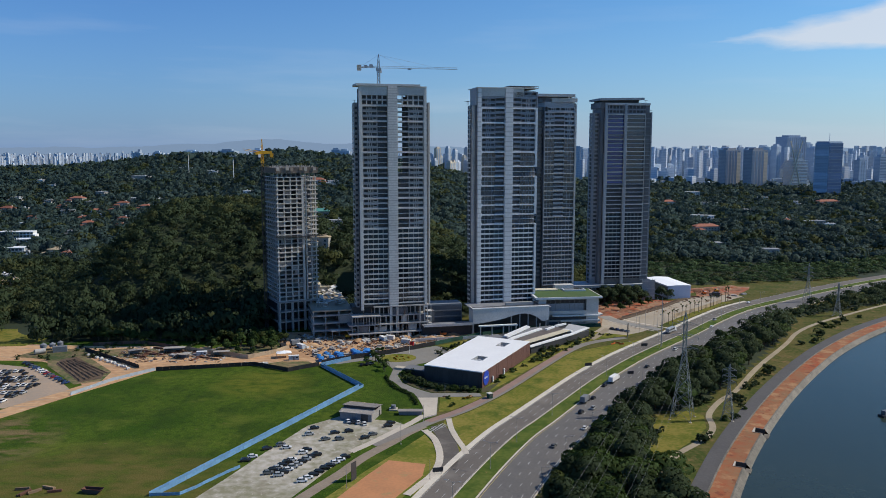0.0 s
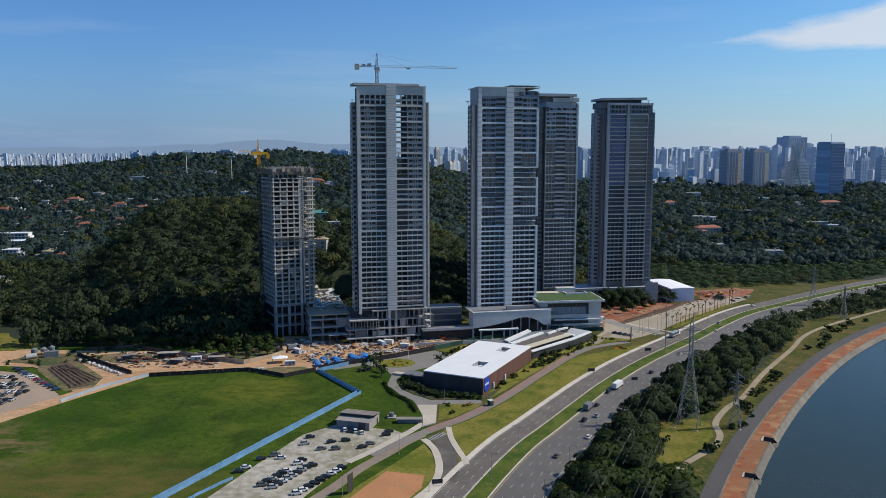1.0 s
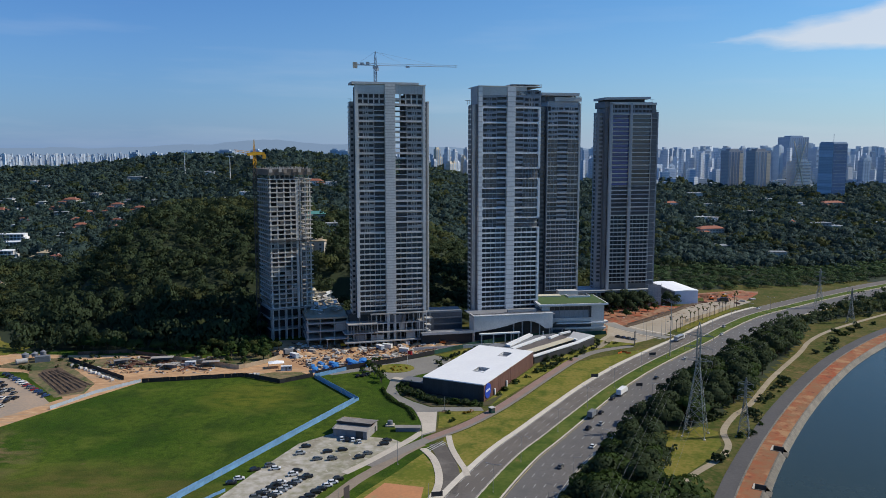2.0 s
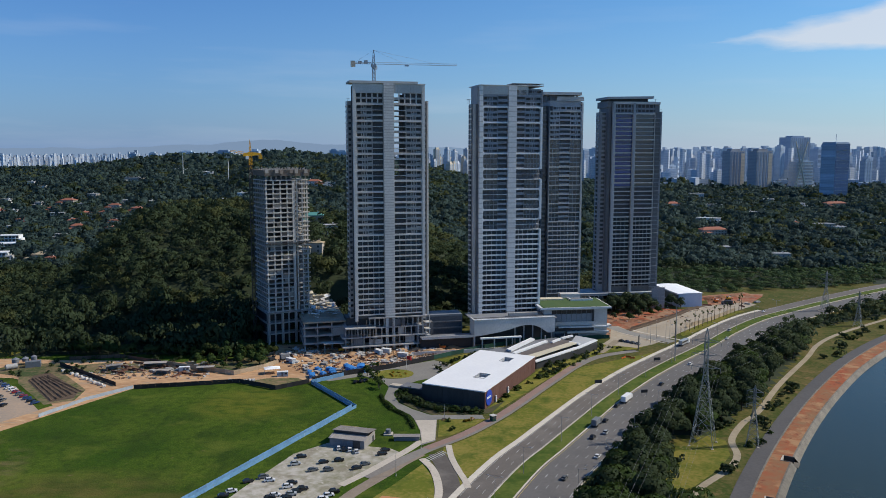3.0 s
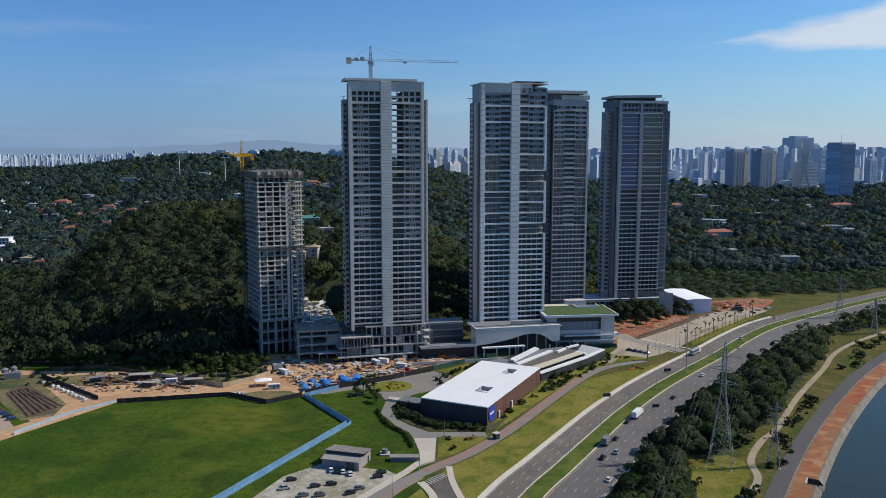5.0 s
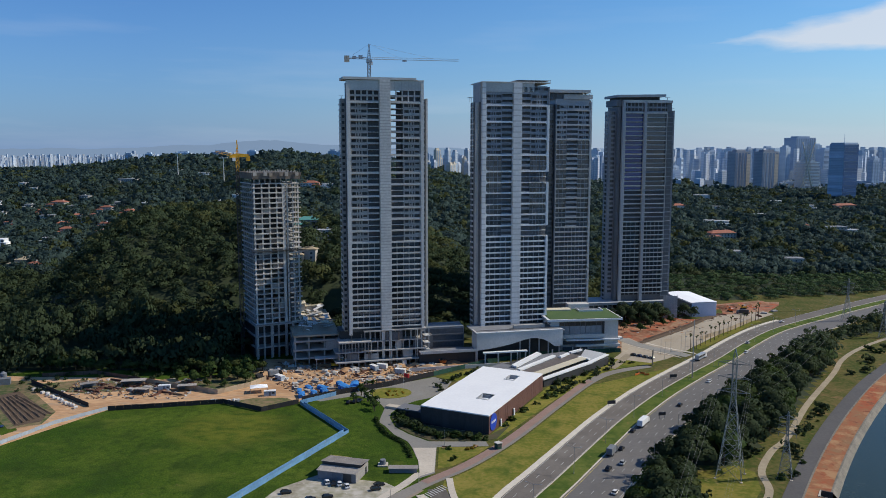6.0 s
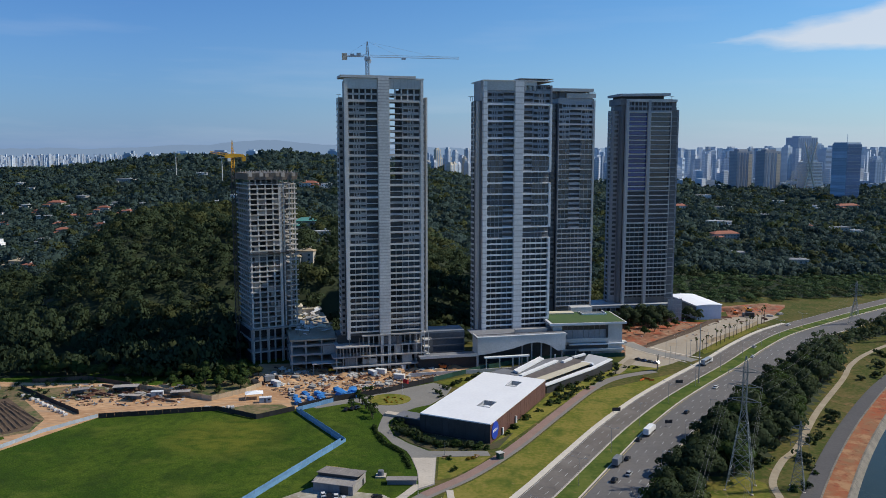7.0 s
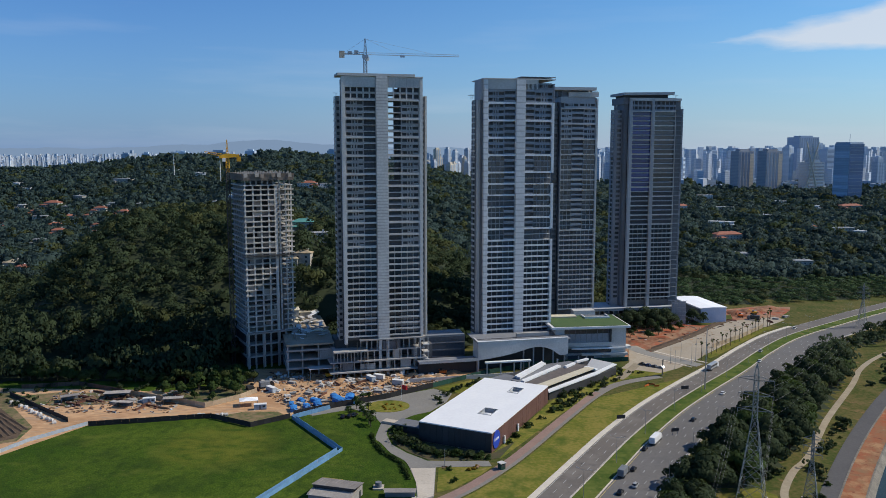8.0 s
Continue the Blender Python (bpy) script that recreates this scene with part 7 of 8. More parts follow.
def wire(p, q, sag, r=0.02):
    t = tagged(new("power_line"), "thin sagging bare power line between pylons", "cable", "power lines")
    n = 28
    pts = [p.lerp(q, k / n) - Vector((0, 0, sag * 4 * (k / n) * (1 - k / n))) for k in range(n + 1)]
    t.location = pts[0]
    bm = bmesh.new()
    rings = [[bm.verts.new(c - pts[0] + Vector((r * math.cos(k * 2.1), 0, r * math.sin(k * 2.1)))) for k in range(3)] for c in pts]
    for a, b in zip(rings, rings[1:]):
        for k in range(3):
            bm.faces.new((a[k], a[(k + 1) % 3], b[(k + 1) % 3], b[k]))
    part("conductor", bm, M_WIRE, t)


for A_, B_ in ((near_tips, main_tips), (main_tips, far_tips)):
    for p, q in zip(A_, B_):
        wire(p, q, 11)


# ---- tower cranes ----
def roof_crane():
    t = thing("tower_crane", -42.4, 542, 12, "grey hammerhead tower crane on the tower roof", "crane", z=164.3)
    bm = bmesh.new()
    lattice(bm, [0.9] * 6, [0, 2.4, 4.8, 7.2, 9.6, 12.0], 0.16)
    part("mast", bm, M_CRANE, t)
    bm = bmesh.new()
    lattice(bm, [0.8, 0.7, 0.5, 0.15], [13.5, 16, 19, 22.5], 0.13)
    part("top_frame", bm, M_CRANE, t)
    bm = box(-1.5, 1.5, -1.3, 1.3, 12, 13.6)
    part("slewing_unit", bm, M_CRANE, t)
    part("cab", prism([(-0.2, 10.6), (2.0, 10.6), (2.2, 11.6), (1.8, 12.9), (-0.2, 12.9)], 1.6), M_WHITEPAINT, t)
    bm = bmesh.new()
    L = 52.0
    for k in range(34):
        x0, x1 = 1 + L * k / 34, 1 + L * (k + 1) / 34
        top0, top1 = (x0, 0, 15.0), (x1, 0, 15.0)
        for s in (-0.6, 0.6):
            taper(bm, (x0, s, 13.9), (x1, s, 13.9), 0.09, 0.09, 4)
            taper(bm, (x0, s, 13.9), (x1, 0, 15.0), 0.05, 0.05, 4)
        taper(bm, top0, top1, 0.09, 0.09, 4)
    part("jib", bm, M_CRANE, t)
    bm = bmesh.new()
    for s in (-0.7, 0.7):
        taper(bm, (-1, s, 13.9), (-13, s, 13.9), 0.12, 0.12, 4)
        taper(bm, (-1, s, 15), (-13, s, 14.2), 0.1, 0.1, 4)
    for k in range(9):
        taper(bm, (-1 - 1.4 * k, -0.7, 13.9), (-2.4 - 1.4 * k, 0.7, 14.9), 0.06, 0.06, 4)
    part("counter_jib", bm, M_CRANE, t)
    part("counterweight", box(-14.2, -11.4, -0.9, 0.9, 12.0, 15.6), M_CONCRETE, t)
    part("winch", box(-9.6, -7.4, -0.7, 0.7, 14.0, 15.5), M_CRANE, t)
    part("winch", box(-6.0, -3.8, -0.7, 0.7, 14.0, 16.0), M_CRANE, t)
    bm = bmesh.new()
    for x in (18, 38, -11):
        taper(bm, (0, 0, 22.3), (x, 0, 15.0), 0.05, 0.05, 4)
    part("tie", bm, M_CRANE, t)
    part("trolley", box(19.5, 21.8, -0.7, 0.7, 12.9, 13.8), M_CRANE, t)
    return t


def yellow_crane():
    t = thing("tower_crane", -123.0, 553, 200, "yellow luffing tower crane beside the skeleton tower", "crane")
    bm = bmesh.new()
    zs = list(np.arange(0, 116, 3.4))
    lattice(bm, [1.0] * len(zs), zs, 0.17)
    part("mast", bm, M_DARKSTEEL, t)
    bm = bmesh.new()
    lattice(bm, [0.9, 0.9, 0.9, 0.9], [113, 116, 119, 121.5], 0.15)
    lattice(bm, [0.6, 0.4, 0.1], [124, 128, 132], 0.14)
    part("top_frame", bm, M_YELLOW, t)
    part("machine_deck", prism([(-6.5, 122.2), (4.5, 121.4), (4.5, 123.2), (0, 124.2), (-6.5, 123.6)], 2.6), M_YELLOW, t)
    bm = bmesh.new()
    for s in (-0.7, 0.7):
        taper(bm, (3, s, 122.6), (12.5, s, 124.6), 0.16, 0.1, 4)
        taper(bm, (3, s, 124.0), (12.5, s, 125.4), 0.14, 0.1, 4)
    for k in range(6):
        taper(bm, (3 + 1.6 * k, -0.7, 122.6 + 0.33 * k), (4.6 + 1.6 * k, 0.7, 124.2 + 0.25 * k), 0.08, 0.08, 4)
    part("jib", bm, M_YELLOW, t)
    part("counterweight", box(-7.4, -5.2, -1.2, 1.2, 119.6, 122.4), M_YELLOW, t)
    part("cab", box(1.2, 3.0, 1.2, 2.6, 119.6, 121.6), M_WHITEPAINT, t)
    return t


M_DARKSTEEL = material("dark_steel", (0.06, 0.06, 0.065), (0.09, 0.085, 0.08), 0.6, 0.5, 3.0, metal=0.3)
roof_crane(), yellow_crane()


# ---- houses on the slopes ----
ROOFS = {"terracotta": material("terracotta_tiles", (0.33, 0.125, 0.075), (0.24, 0.10, 0.065), 0.8, 0.3, 1.5, spread=0.2), "white": material("white_roof", (0.55, 0.55, 0.55), (0.36, 0.36, 0.36), 0.7, 0.3, 1.5), "sand": material("sand_roof", (0.48, 0.38, 0.24), (0.38, 0.30, 0.20), 0.8, 0.3, 1.5), "grey": material("cement_roof", (0.30, 0.31, 0.32), (0.22, 0.23, 0.24), 0.8, 0.3, 1.5), "green": material("green_roof_sheet", (0.10, 0.28, 0.24), (0.08, 0.22, 0.20), 0.6, 0.3, 1.5)}
M_PLASTER = material("house_plaster", (0.50, 0.47, 0.42), (0.36, 0.34, 0.30), 0.85, 0.2, 1.5, spread=0.2)


def hip_roof(u0, u1, v0, v1, z, rise, over=0.7):
    """A hipped roof with a thin eaves board, its ridge along the longer side."""
    bm = bmesh.new()
    u0, u1, v0, v1 = u0 - over, u1 + over, v0 - over, v1 + over
    low, high = [bm.verts.new((x, y, z)) for x, y in ((u0, v0), (u1, v0), (u1, v1), (u0, v1))], [bm.verts.new((x, y, z + 0.35)) for x, y in ((u0, v0), (u1, v0), (u1, v1), (u0, v1))]
    m, d = (v0 + v1) / 2, min((v1 - v0) / 2, (u1 - u0) * 0.42)
    r = [bm.verts.new((u0 + d, m, z + 0.35 + rise)), bm.verts.new((u1 - d, m, z + 0.35 + rise))]
    bm.faces.new(low[::-1])
    for k in range(4):
        bm.faces.new((low[k], low[(k + 1) % 4], high[(k + 1) % 4], high[k]))
    bm.faces.new((high[0], high[1], r[1], r[0])), bm.faces.new((high[1], high[2], r[1])), bm.faces.new((high[2], high[3], r[0], r[1])), bm.faces.new((high[3], high[0], r[0]))
    return bm


def house(x, y, a, w, roof):
    words = {"terracotta": "house with a terracotta tile roof among trees", "white": "white house with a flat pale roof among trees", "sand": "house with a sand coloured roof among trees", "grey": "grey roofed low house among trees", "green": "house with a green sheet roof among trees"}
    t = thing("house", x, y, a, words[roof], "house", "houses on the slopes", height(x, y) - 1.2)
    d, h = min(w * 0.62, 14.0), 7.4 if y < 1600 else 9.0
    wall = M_WHITEPAINT if roof in ("white", "terracotta") and (x + y) % 4 else M_PLASTER
    piece("wall", -w / 2, w / 2, -d / 2, d / 2, -3, h, wall, t)
    flat = roof in ("white", "grey")
    part("roof", hip_roof(-w / 2, w / 2, -d / 2, d / 2, h, 0.4 if flat else d * 0.24), ROOFS[roof], t)
    n = max(2, int(w / 4.5))
    for k in range(n):
        for z in (0.9, 4.1):
            u = -w / 2 + w * (k + 0.5) / n
            piece("window", u - 0.8, u + 0.8, -d / 2 - 0.06, -d / 2, z, z + 1.6, M_GLASS, t)
    s_ = 1 if (x + y) % 2 else -1
    u0, u1 = sorted((s_ * w * 0.2, s_ * w * 0.72))
    piece("lower_wing", u0, u1, -d / 2 - d * 0.45, -d / 2, -3, h * 0.52, wall, t)
    part("wing_roof", hip_roof(u0, u1, -d / 2 - d * 0.45, -d / 2 - 0.7, h * 0.52, 0.3 if flat else 1.3), ROOFS[roof], t)
    piece("water_tank", -s_ * w * 0.18, -s_ * w * 0.18 + 1.5, d * 0.1, d * 0.1 + 1.5, h + 0.3, h + (1.9 if flat else d * 0.24 + 1.2), wall, t)


for spec in HOUSES:
    house(*spec)


def white_block(x, y, a, w, floors):
    t = thing("apartment_block", x, y, a, "white stepped apartment block on the wooded slope", "building", z=height(x, y) - 2)
    for i in range(floors):
        z = i * 3.4
        piece("storey", 0, w - 2 * i, 0, 14, z, z + 3.3, M_WHITEPAINT, t)
        piece("balcony_slab", -0.5, w - 2 * i + 0.5, -1.6, 0, z - 0.1, z + 0.15, M_WHITEPAINT, t)
        for k in range(int((w - 2 * i) / 4)):
            piece("window", 0.8 + 4 * k, 3.6 + 4 * k, -0.07, 0, z + 0.5, z + 2.6, M_GLASS, t)
    piece("roof_slab", -0.6, w - 2 * floors + 2, -1.4, 15, floors * 3.4, floors * 3.4 + 0.5, M_WHITEPAINT, t)


white_block(-545, 985, 8, 46, 4)
white_block(-480, 866, 8, 30, 3)
white_block(-505, 940, 12, 26, 3)


def mast(x, y, h, label):
    t = thing("antenna_mast", x, y, 0, label, "mast", z=height(x, y))
    bm = bmesh.new()
    taper(bm, (0, 0, 0), (0, 0, h), 0.9, 0.5, 8)
    part("column", bm, M_WHITEPAINT, t)
    part("platform", box(-7, 7, -2, 2, h - 1.2, h), M_WHITEPAINT, t)
    part("antenna", box(-3, -2, -0.5, 0.5, h, h + 3), M_STEEL, t)


mast(-520, 1660, 52, "pale water tower mast on the ridge")
mast(-395, 1530, 48, "pale antenna mast on the wooded ridge")


# ---- the far city ----
def facade_material(name, wall, glass, floor=3.4, island=False):
    """Far facade: broad weathering and the faint lines of its storeys."""
    m = material(name, wall, glass, 0.6, 0.05, 0.3, spread=0.18, stretch=(1, 1, 2.5), island=island)
    n, l = m.node_tree.nodes, m.node_tree.links
    p = n["Principled BSDF"]
    geo, wave, mix = n.new("ShaderNodeNewGeometry"), n.new("ShaderNodeTexWave"), n.new("ShaderNodeMix")
    wave.bands_direction = "Z"
    wave.inputs["Scale"].default_value = 0.314 / floor
    l.new(geo.outputs["Position"], wave.inputs["Vector"])
    mix.data_type, mix.blend_type = "RGBA", "MULTIPLY"
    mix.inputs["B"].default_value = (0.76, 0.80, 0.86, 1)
    l.new(wave.outputs["Fac"], mix.inputs["Factor"])
    l.new(p.inputs["Base Color"].links[0].from_socket, mix.inputs["A"])
    l.new(mix.outputs["Result"], p.inputs["Base Color"])
    return m


# the grey and far styles have pale blue haze mixed into their colours
CITY = {"brown": facade_material("brown_facade", (0.46, 0.45, 0.45), (0.38, 0.37, 0.38)), "white": facade_material("white_facade", (0.70, 0.71, 0.72), (0.58, 0.60, 0.63)), "grey": facade_material("haze_grey_facade", (0.44, 0.52, 0.60), (0.36, 0.44, 0.53)), "blue": facade_material("blue_facade", (0.34, 0.41, 0.50), (0.28, 0.35, 0.44)), "far": facade_material("haze_tinted_facade", (0.54, 0.62, 0.69), (0.45, 0.53, 0.61)), "cream": facade_material("cream_facade", (0.72, 0.62, 0.48), (0.62, 0.54, 0.42))}
# skyline colours are lightened and blued for the haze of distance
M_SKYLINE = [facade_material("skyline_haze_pale", (0.60, 0.65, 0.70), (0.52, 0.57, 0.63), 5.0, True), facade_material("skyline_white", (0.68, 0.70, 0.72), (0.58, 0.61, 0.65), 5.0, True), facade_material("skyline_haze_blue", (0.50, 0.57, 0.65), (0.43, 0.50, 0.58), 5.0, True)]
M_TOWERGLASS = material("deep_blue_tower_glass", (0.04, 0.09, 0.20), (0.055, 0.11, 0.24), 0.25, 0.02, 0.2, spec=0.4)
M_CITYGLASS = material("city_glass", (0.22, 0.28, 0.36), (0.25, 0.31, 0.40), 0.15, 0.02, 0.2, spec=0.6)


def high_rise(x, y, w, d, top, a, style, bands=False, sunlit_side=False):
    """A far tower block: body, crown and its window strips; top is the roof's height above sea of ground."""
    z = height(x, y) - 3
    t = thing("high_rise", x, y, a, {"brown": "grey brown apartment high-rise of the far city", "white": "white apartment high-rise of the far city", "grey": "blue grey high-rise of the far city", "blue": "dark blue glass office tower of the far city", "far": "hazy pale high-rise on the city skyline", "cream": "cream coloured apartment high-rise of the far city"}[style], "building", "far city towers", z)
    h = top - z
    piece("body", -w / 2, w / 2, 0, d, 0, h, CITY[style], t)
    if y < 2700:
        piece("crown", -w * 0.3, w * 0.3, d * 0.2, d * 0.8, h, h + 4.5, CITY[style], t)
    if bands:
        n = int(h / (7 if y < 2300 else 14))
        for k in range(n):
            piece("window_strip", -w / 2 + 1.2, w / 2 - 1.2, -0.25, 0, 3 + k * h / n, 3 + (k + 0.5) * h / n, M_CITYGLASS, t)
    else:
        n = max(2, int(w / 8)) if y < 2700 else 1
        for k in range(n):
            u = -w / 2 + w * (k + 0.5) / n
            piece("window_strip", u - w / n * 0.28, u + w / n * 0.28, -0.25, 0, 4, h - 3, M_CITYGLASS if style in ("blue", "brown") else CITY["grey"], t)
    if sunlit_side:
        # sunlight on the right side, painted in as a cream slab
        piece("lit_flank", w * 0.26, w / 2 + 0.4, -0.5, d, 0, h - 6, CITY["cream"], t)
    return t


EAST_TOWERS = ((714, 2000, 42, 121, "brown", 0), (760, 1950, 44, 121, "brown", 1), (806, 2200, 14, 128, "white", 0), (870, 2300, 27, 124, "grey", 0), (1085, 2500, 72, 160, "blue", 0), (858, 1950, 44, 96, "grey", 2), (1170, 2600, 24, 139, "grey", 0), (1112, 2400, 46, 126, "grey", 2), (1060, 2050, 24, 96, "grey", 0), (1130, 2080, 28, 104, "grey", 2), (1190, 2120, 30, 108, "far", 0), (1240, 2200, 40, 112, "grey", 0))
for x, y, w, top, style, mode in EAST_TOWERS:
    high_rise(x, y, w, w * 0.7, top, 18, style, mode == 2, mode == 1 or style == "brown")
# the dark glass office tower: a pale flank and a blue front
t = thing("office_tower", 803, 1692, 24, "dark blue glass office tower with a grey flank", "building", z=0)
piece("core", 0.4, 39.6, 0.4, 36, 0, 137, CITY["grey"], t)
for k in range(20):
    piece("window_strip", 0.4, 40, 0, 0.38, 6.8 * k, 6.8 * k + 6.4, M_TOWERGLASS, t)
    piece("flank_band", 0, 0.38, 0.5, 36, 6.8 * k, 6.8 * k + 6.3, CITY["far"], t)
piece("crown", 1, 39, 2, 34, 137, 139.5, CITY["grey"], t)
piece("antenna", 20, 20.6, 18, 18.6, 139.5, 156, CITY["grey"], t)
rc = random.Random(11)
for k in range(26):
    y = rc.uniform(2350, 3000)
    x = y * rc.uniform(0.25, 0.60)
    w = rc.uniform(16, 40) * y / 2800
    top = 126 + y / 1430 * rc.choice((2, -4, -10, -20, 6)) - y / 1430 * rc.uniform(0, 12)
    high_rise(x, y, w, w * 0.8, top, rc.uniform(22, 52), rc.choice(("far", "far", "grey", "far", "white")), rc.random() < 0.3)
for k in range(30):
    y = rc.uniform(1980, 2700)
    x = y * rc.uniform(-0.03, 0.05)
    high_rise(x, y, rc.uniform(8, 17), 13, 126 - y / 1430 * rc.uniform(0, 30), rc.uniform(30, 62), rc.choice(("white", "white", "cream", "cream", "white")))


def skyline(name, label, count, y0, y1, r0, r1, tops, widths, low_share):
    """Uncounted far blocks of the city, joined."""
    verts, faces, which = [], [], []
    for k in range(count):
        y = y0 + (y1 - y0) * rc.random() ** 0.8
        x = y * rc.uniform(r0, r1)
        w, d = rc.uniform(*widths) * y / 3000, rc.uniform(*widths) * y / 3000
        z = height(x, y) - 4
        top = z + rc.uniform(10, 26) if rc.random() < low_share else max(z + 12, 126 - y / 1430 * rc.uniform(*tops))
        if rc.random() < 0.06:
            top += y / 1430 * rc.uniform(2, 6)
        a = radians(rc.uniform(-10, 66))
        c, s_ = math.cos(a), math.sin(a)
        b = len(verts)
        for u, v in ((0, 0), (w, 0), (w, d), (0, d)):
            verts += [(x + u * c - v * s_, y + u * s_ + v * c, z), (x + u * c - v * s_, y + u * s_ + v * c, top)]
        faces += [(b, b + 2, b + 3, b + 1), (b + 2, b + 4, b + 5, b + 3), (b + 4, b + 6, b + 7, b + 5), (b + 6, b, b + 1, b + 7), (b + 1, b + 3, b + 5, b + 7)]
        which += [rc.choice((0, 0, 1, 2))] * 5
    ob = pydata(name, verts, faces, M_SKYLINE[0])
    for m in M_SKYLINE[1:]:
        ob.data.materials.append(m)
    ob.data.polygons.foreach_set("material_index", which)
    return tagged(ob, label, "buildings", kind="stuff")


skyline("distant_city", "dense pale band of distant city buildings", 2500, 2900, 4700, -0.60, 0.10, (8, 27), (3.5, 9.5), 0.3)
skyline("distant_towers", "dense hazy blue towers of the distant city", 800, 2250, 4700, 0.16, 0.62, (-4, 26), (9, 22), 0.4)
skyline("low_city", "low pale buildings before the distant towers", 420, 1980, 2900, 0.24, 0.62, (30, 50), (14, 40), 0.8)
for x, y, w, top in ((-730, 2350, 60, 116), (-640, 2400, 70, 118), (-560, 2450, 40, 120), (-290, 2380, 44, 118), (-330, 2500, 36, 121), (-420, 2600, 50, 112), (-880, 2500, 30, 112), (-960, 2550, 34, 110)):
    high_rise(x, y, w * 0.7, w * 0.5, top, rc.uniform(-10, 10), rc.choice(("grey", "far")))

# low halls and the viaduct before the far city
for x, y, w, d, h, m in ((768, 2337, 130, 40, 22, "far"), (560, 2250, 180, 30, 14, "grey"), (640, 2400, 90, 30, 26, "grey"), (960, 2250, 260, 16, 12, "far"), (1180, 2000, 160, 16, 14, "far")):
    t = thing("hall_building", x, y, 0, "long pale low hall before the far city", "building", z=height(x, y) - 2)
    piece("wall", -w / 2, w / 2, 0, d, 0, h, CITY[m], t)
    piece("roof", -w / 2 - 2, w / 2 + 2, -2, d + 2, h, h + 1.5, CITY["white"], t)
    for k in range(int(w / 12)):
        piece("window", -w / 2 + 2 + k * 12, -w / 2 + 10 + k * 12, -0.2, 0, 4, h - 3, M_CITYGLASS, t)


def cable_bridge():
    t = thing("cable_bridge", 838, 1930, 0, "cable-stayed bridge with a yellow mast before the city", "bridge")
    bm = bmesh.new()
    for s in (-1, 1):
        taper(bm, (s * 22, 0, 0), (-s * 14, 0, 142), 2.6, 1.4, 6)
    part("mast", bm, CITY["cream"], t)
    for s, reach_ in ((-1, 60), (1, 46)):
        for k in range(18):
            bm = bmesh.new()
            taper(bm, (s * -10 * (k / 18), 0, 140 - 3.2 * k), (s * (12 + reach_ * (1 - k / 18)), 0, 16), 0.35, 0.35, 3)
            part("stay_cable", bm, CITY["cream"], t)
    piece("deck", -110, 110, -5, 5, 12, 15, CITY["grey"], t)
    piece("pier", -60, -50, -4, 4, 0, 48, CITY["cream"], t)
    piece("pier", -47, -40, -4, 4, 0, 44, CITY["cream"], t)


cable_bridge()


def far_hills():
    """Hazy ranges behind the city."""
    m = bpy.data.materials.new("distant_haze_range")
    m.use_nodes = True
    p = m.node_tree.nodes["Principled BSDF"]
    p.inputs["Base Color"].default_value = (0.02, 0.03, 0.04, 1)
    p.inputs["Roughness"].default_value = 1.0
    # the haze over the ranges is an emission, not lit by the sun
    p.inputs["Emission Color"].default_value = (0.195, 0.275, 0.395, 1)
    p.inputs["Emission Strength"].default_value = 1.0
    verts, faces = [], []
    n = 260
    for k in range(n + 1):
        x = -3300 + 6600 * k / n
        h = 128 + 26 * math.exp(-((x + 1480) / 330) ** 2) + 46 * math.exp(-((x + 1000) / 240) ** 2) + 24 * math.exp(-((x + 560) / 260) ** 2) + 14 * noise.noise((x * 0.004, 1.7, 0)) + 5 * noise.noise((x * 0.02, 4.7, 0))
        verts += [(x, 4820, 20), (x, 4860, max(h, 100)), (x, 4900, 20)]
    for k in range(n):
        a = 3 * k
        faces += [(a, a + 3, a + 4, a + 1), (a + 1, a + 4, a + 5, a + 2)]
    tagged(pydata("backdrop", verts, faces, m, smooth=True), "hazy blue hill ranges on the horizon", kind="structure")


far_hills()


# ---- clutter of the construction yard ----
M_TARP = material("blue_tarpaulin", (0.05, 0.22, 0.55), (0.04, 0.17, 0.45), 0.5, 0.4, 1.5, spread=0.2)
M_TIMBER = material("weathered_timber", (0.30, 0.20, 0.12), (0.20, 0.13, 0.08), 0.9, 0.4, 2.0, spread=0.3)
M_RUST = material("rusty_steel", (0.16, 0.07, 0.045), (0.10, 0.05, 0.035), 0.8, 0.4, 2.0, spread=0.3)
M_BAG = material("woven_bag", (0.62, 0.60, 0.57), (0.45, 0.43, 0.40), 0.85, 0.4, 2.0, spread=0.15)
M_ORANGE = material("orange_machine_paint", (0.65, 0.16, 0.03), (0.5, 0.12, 0.02), 0.5, 0.4, 2.0)


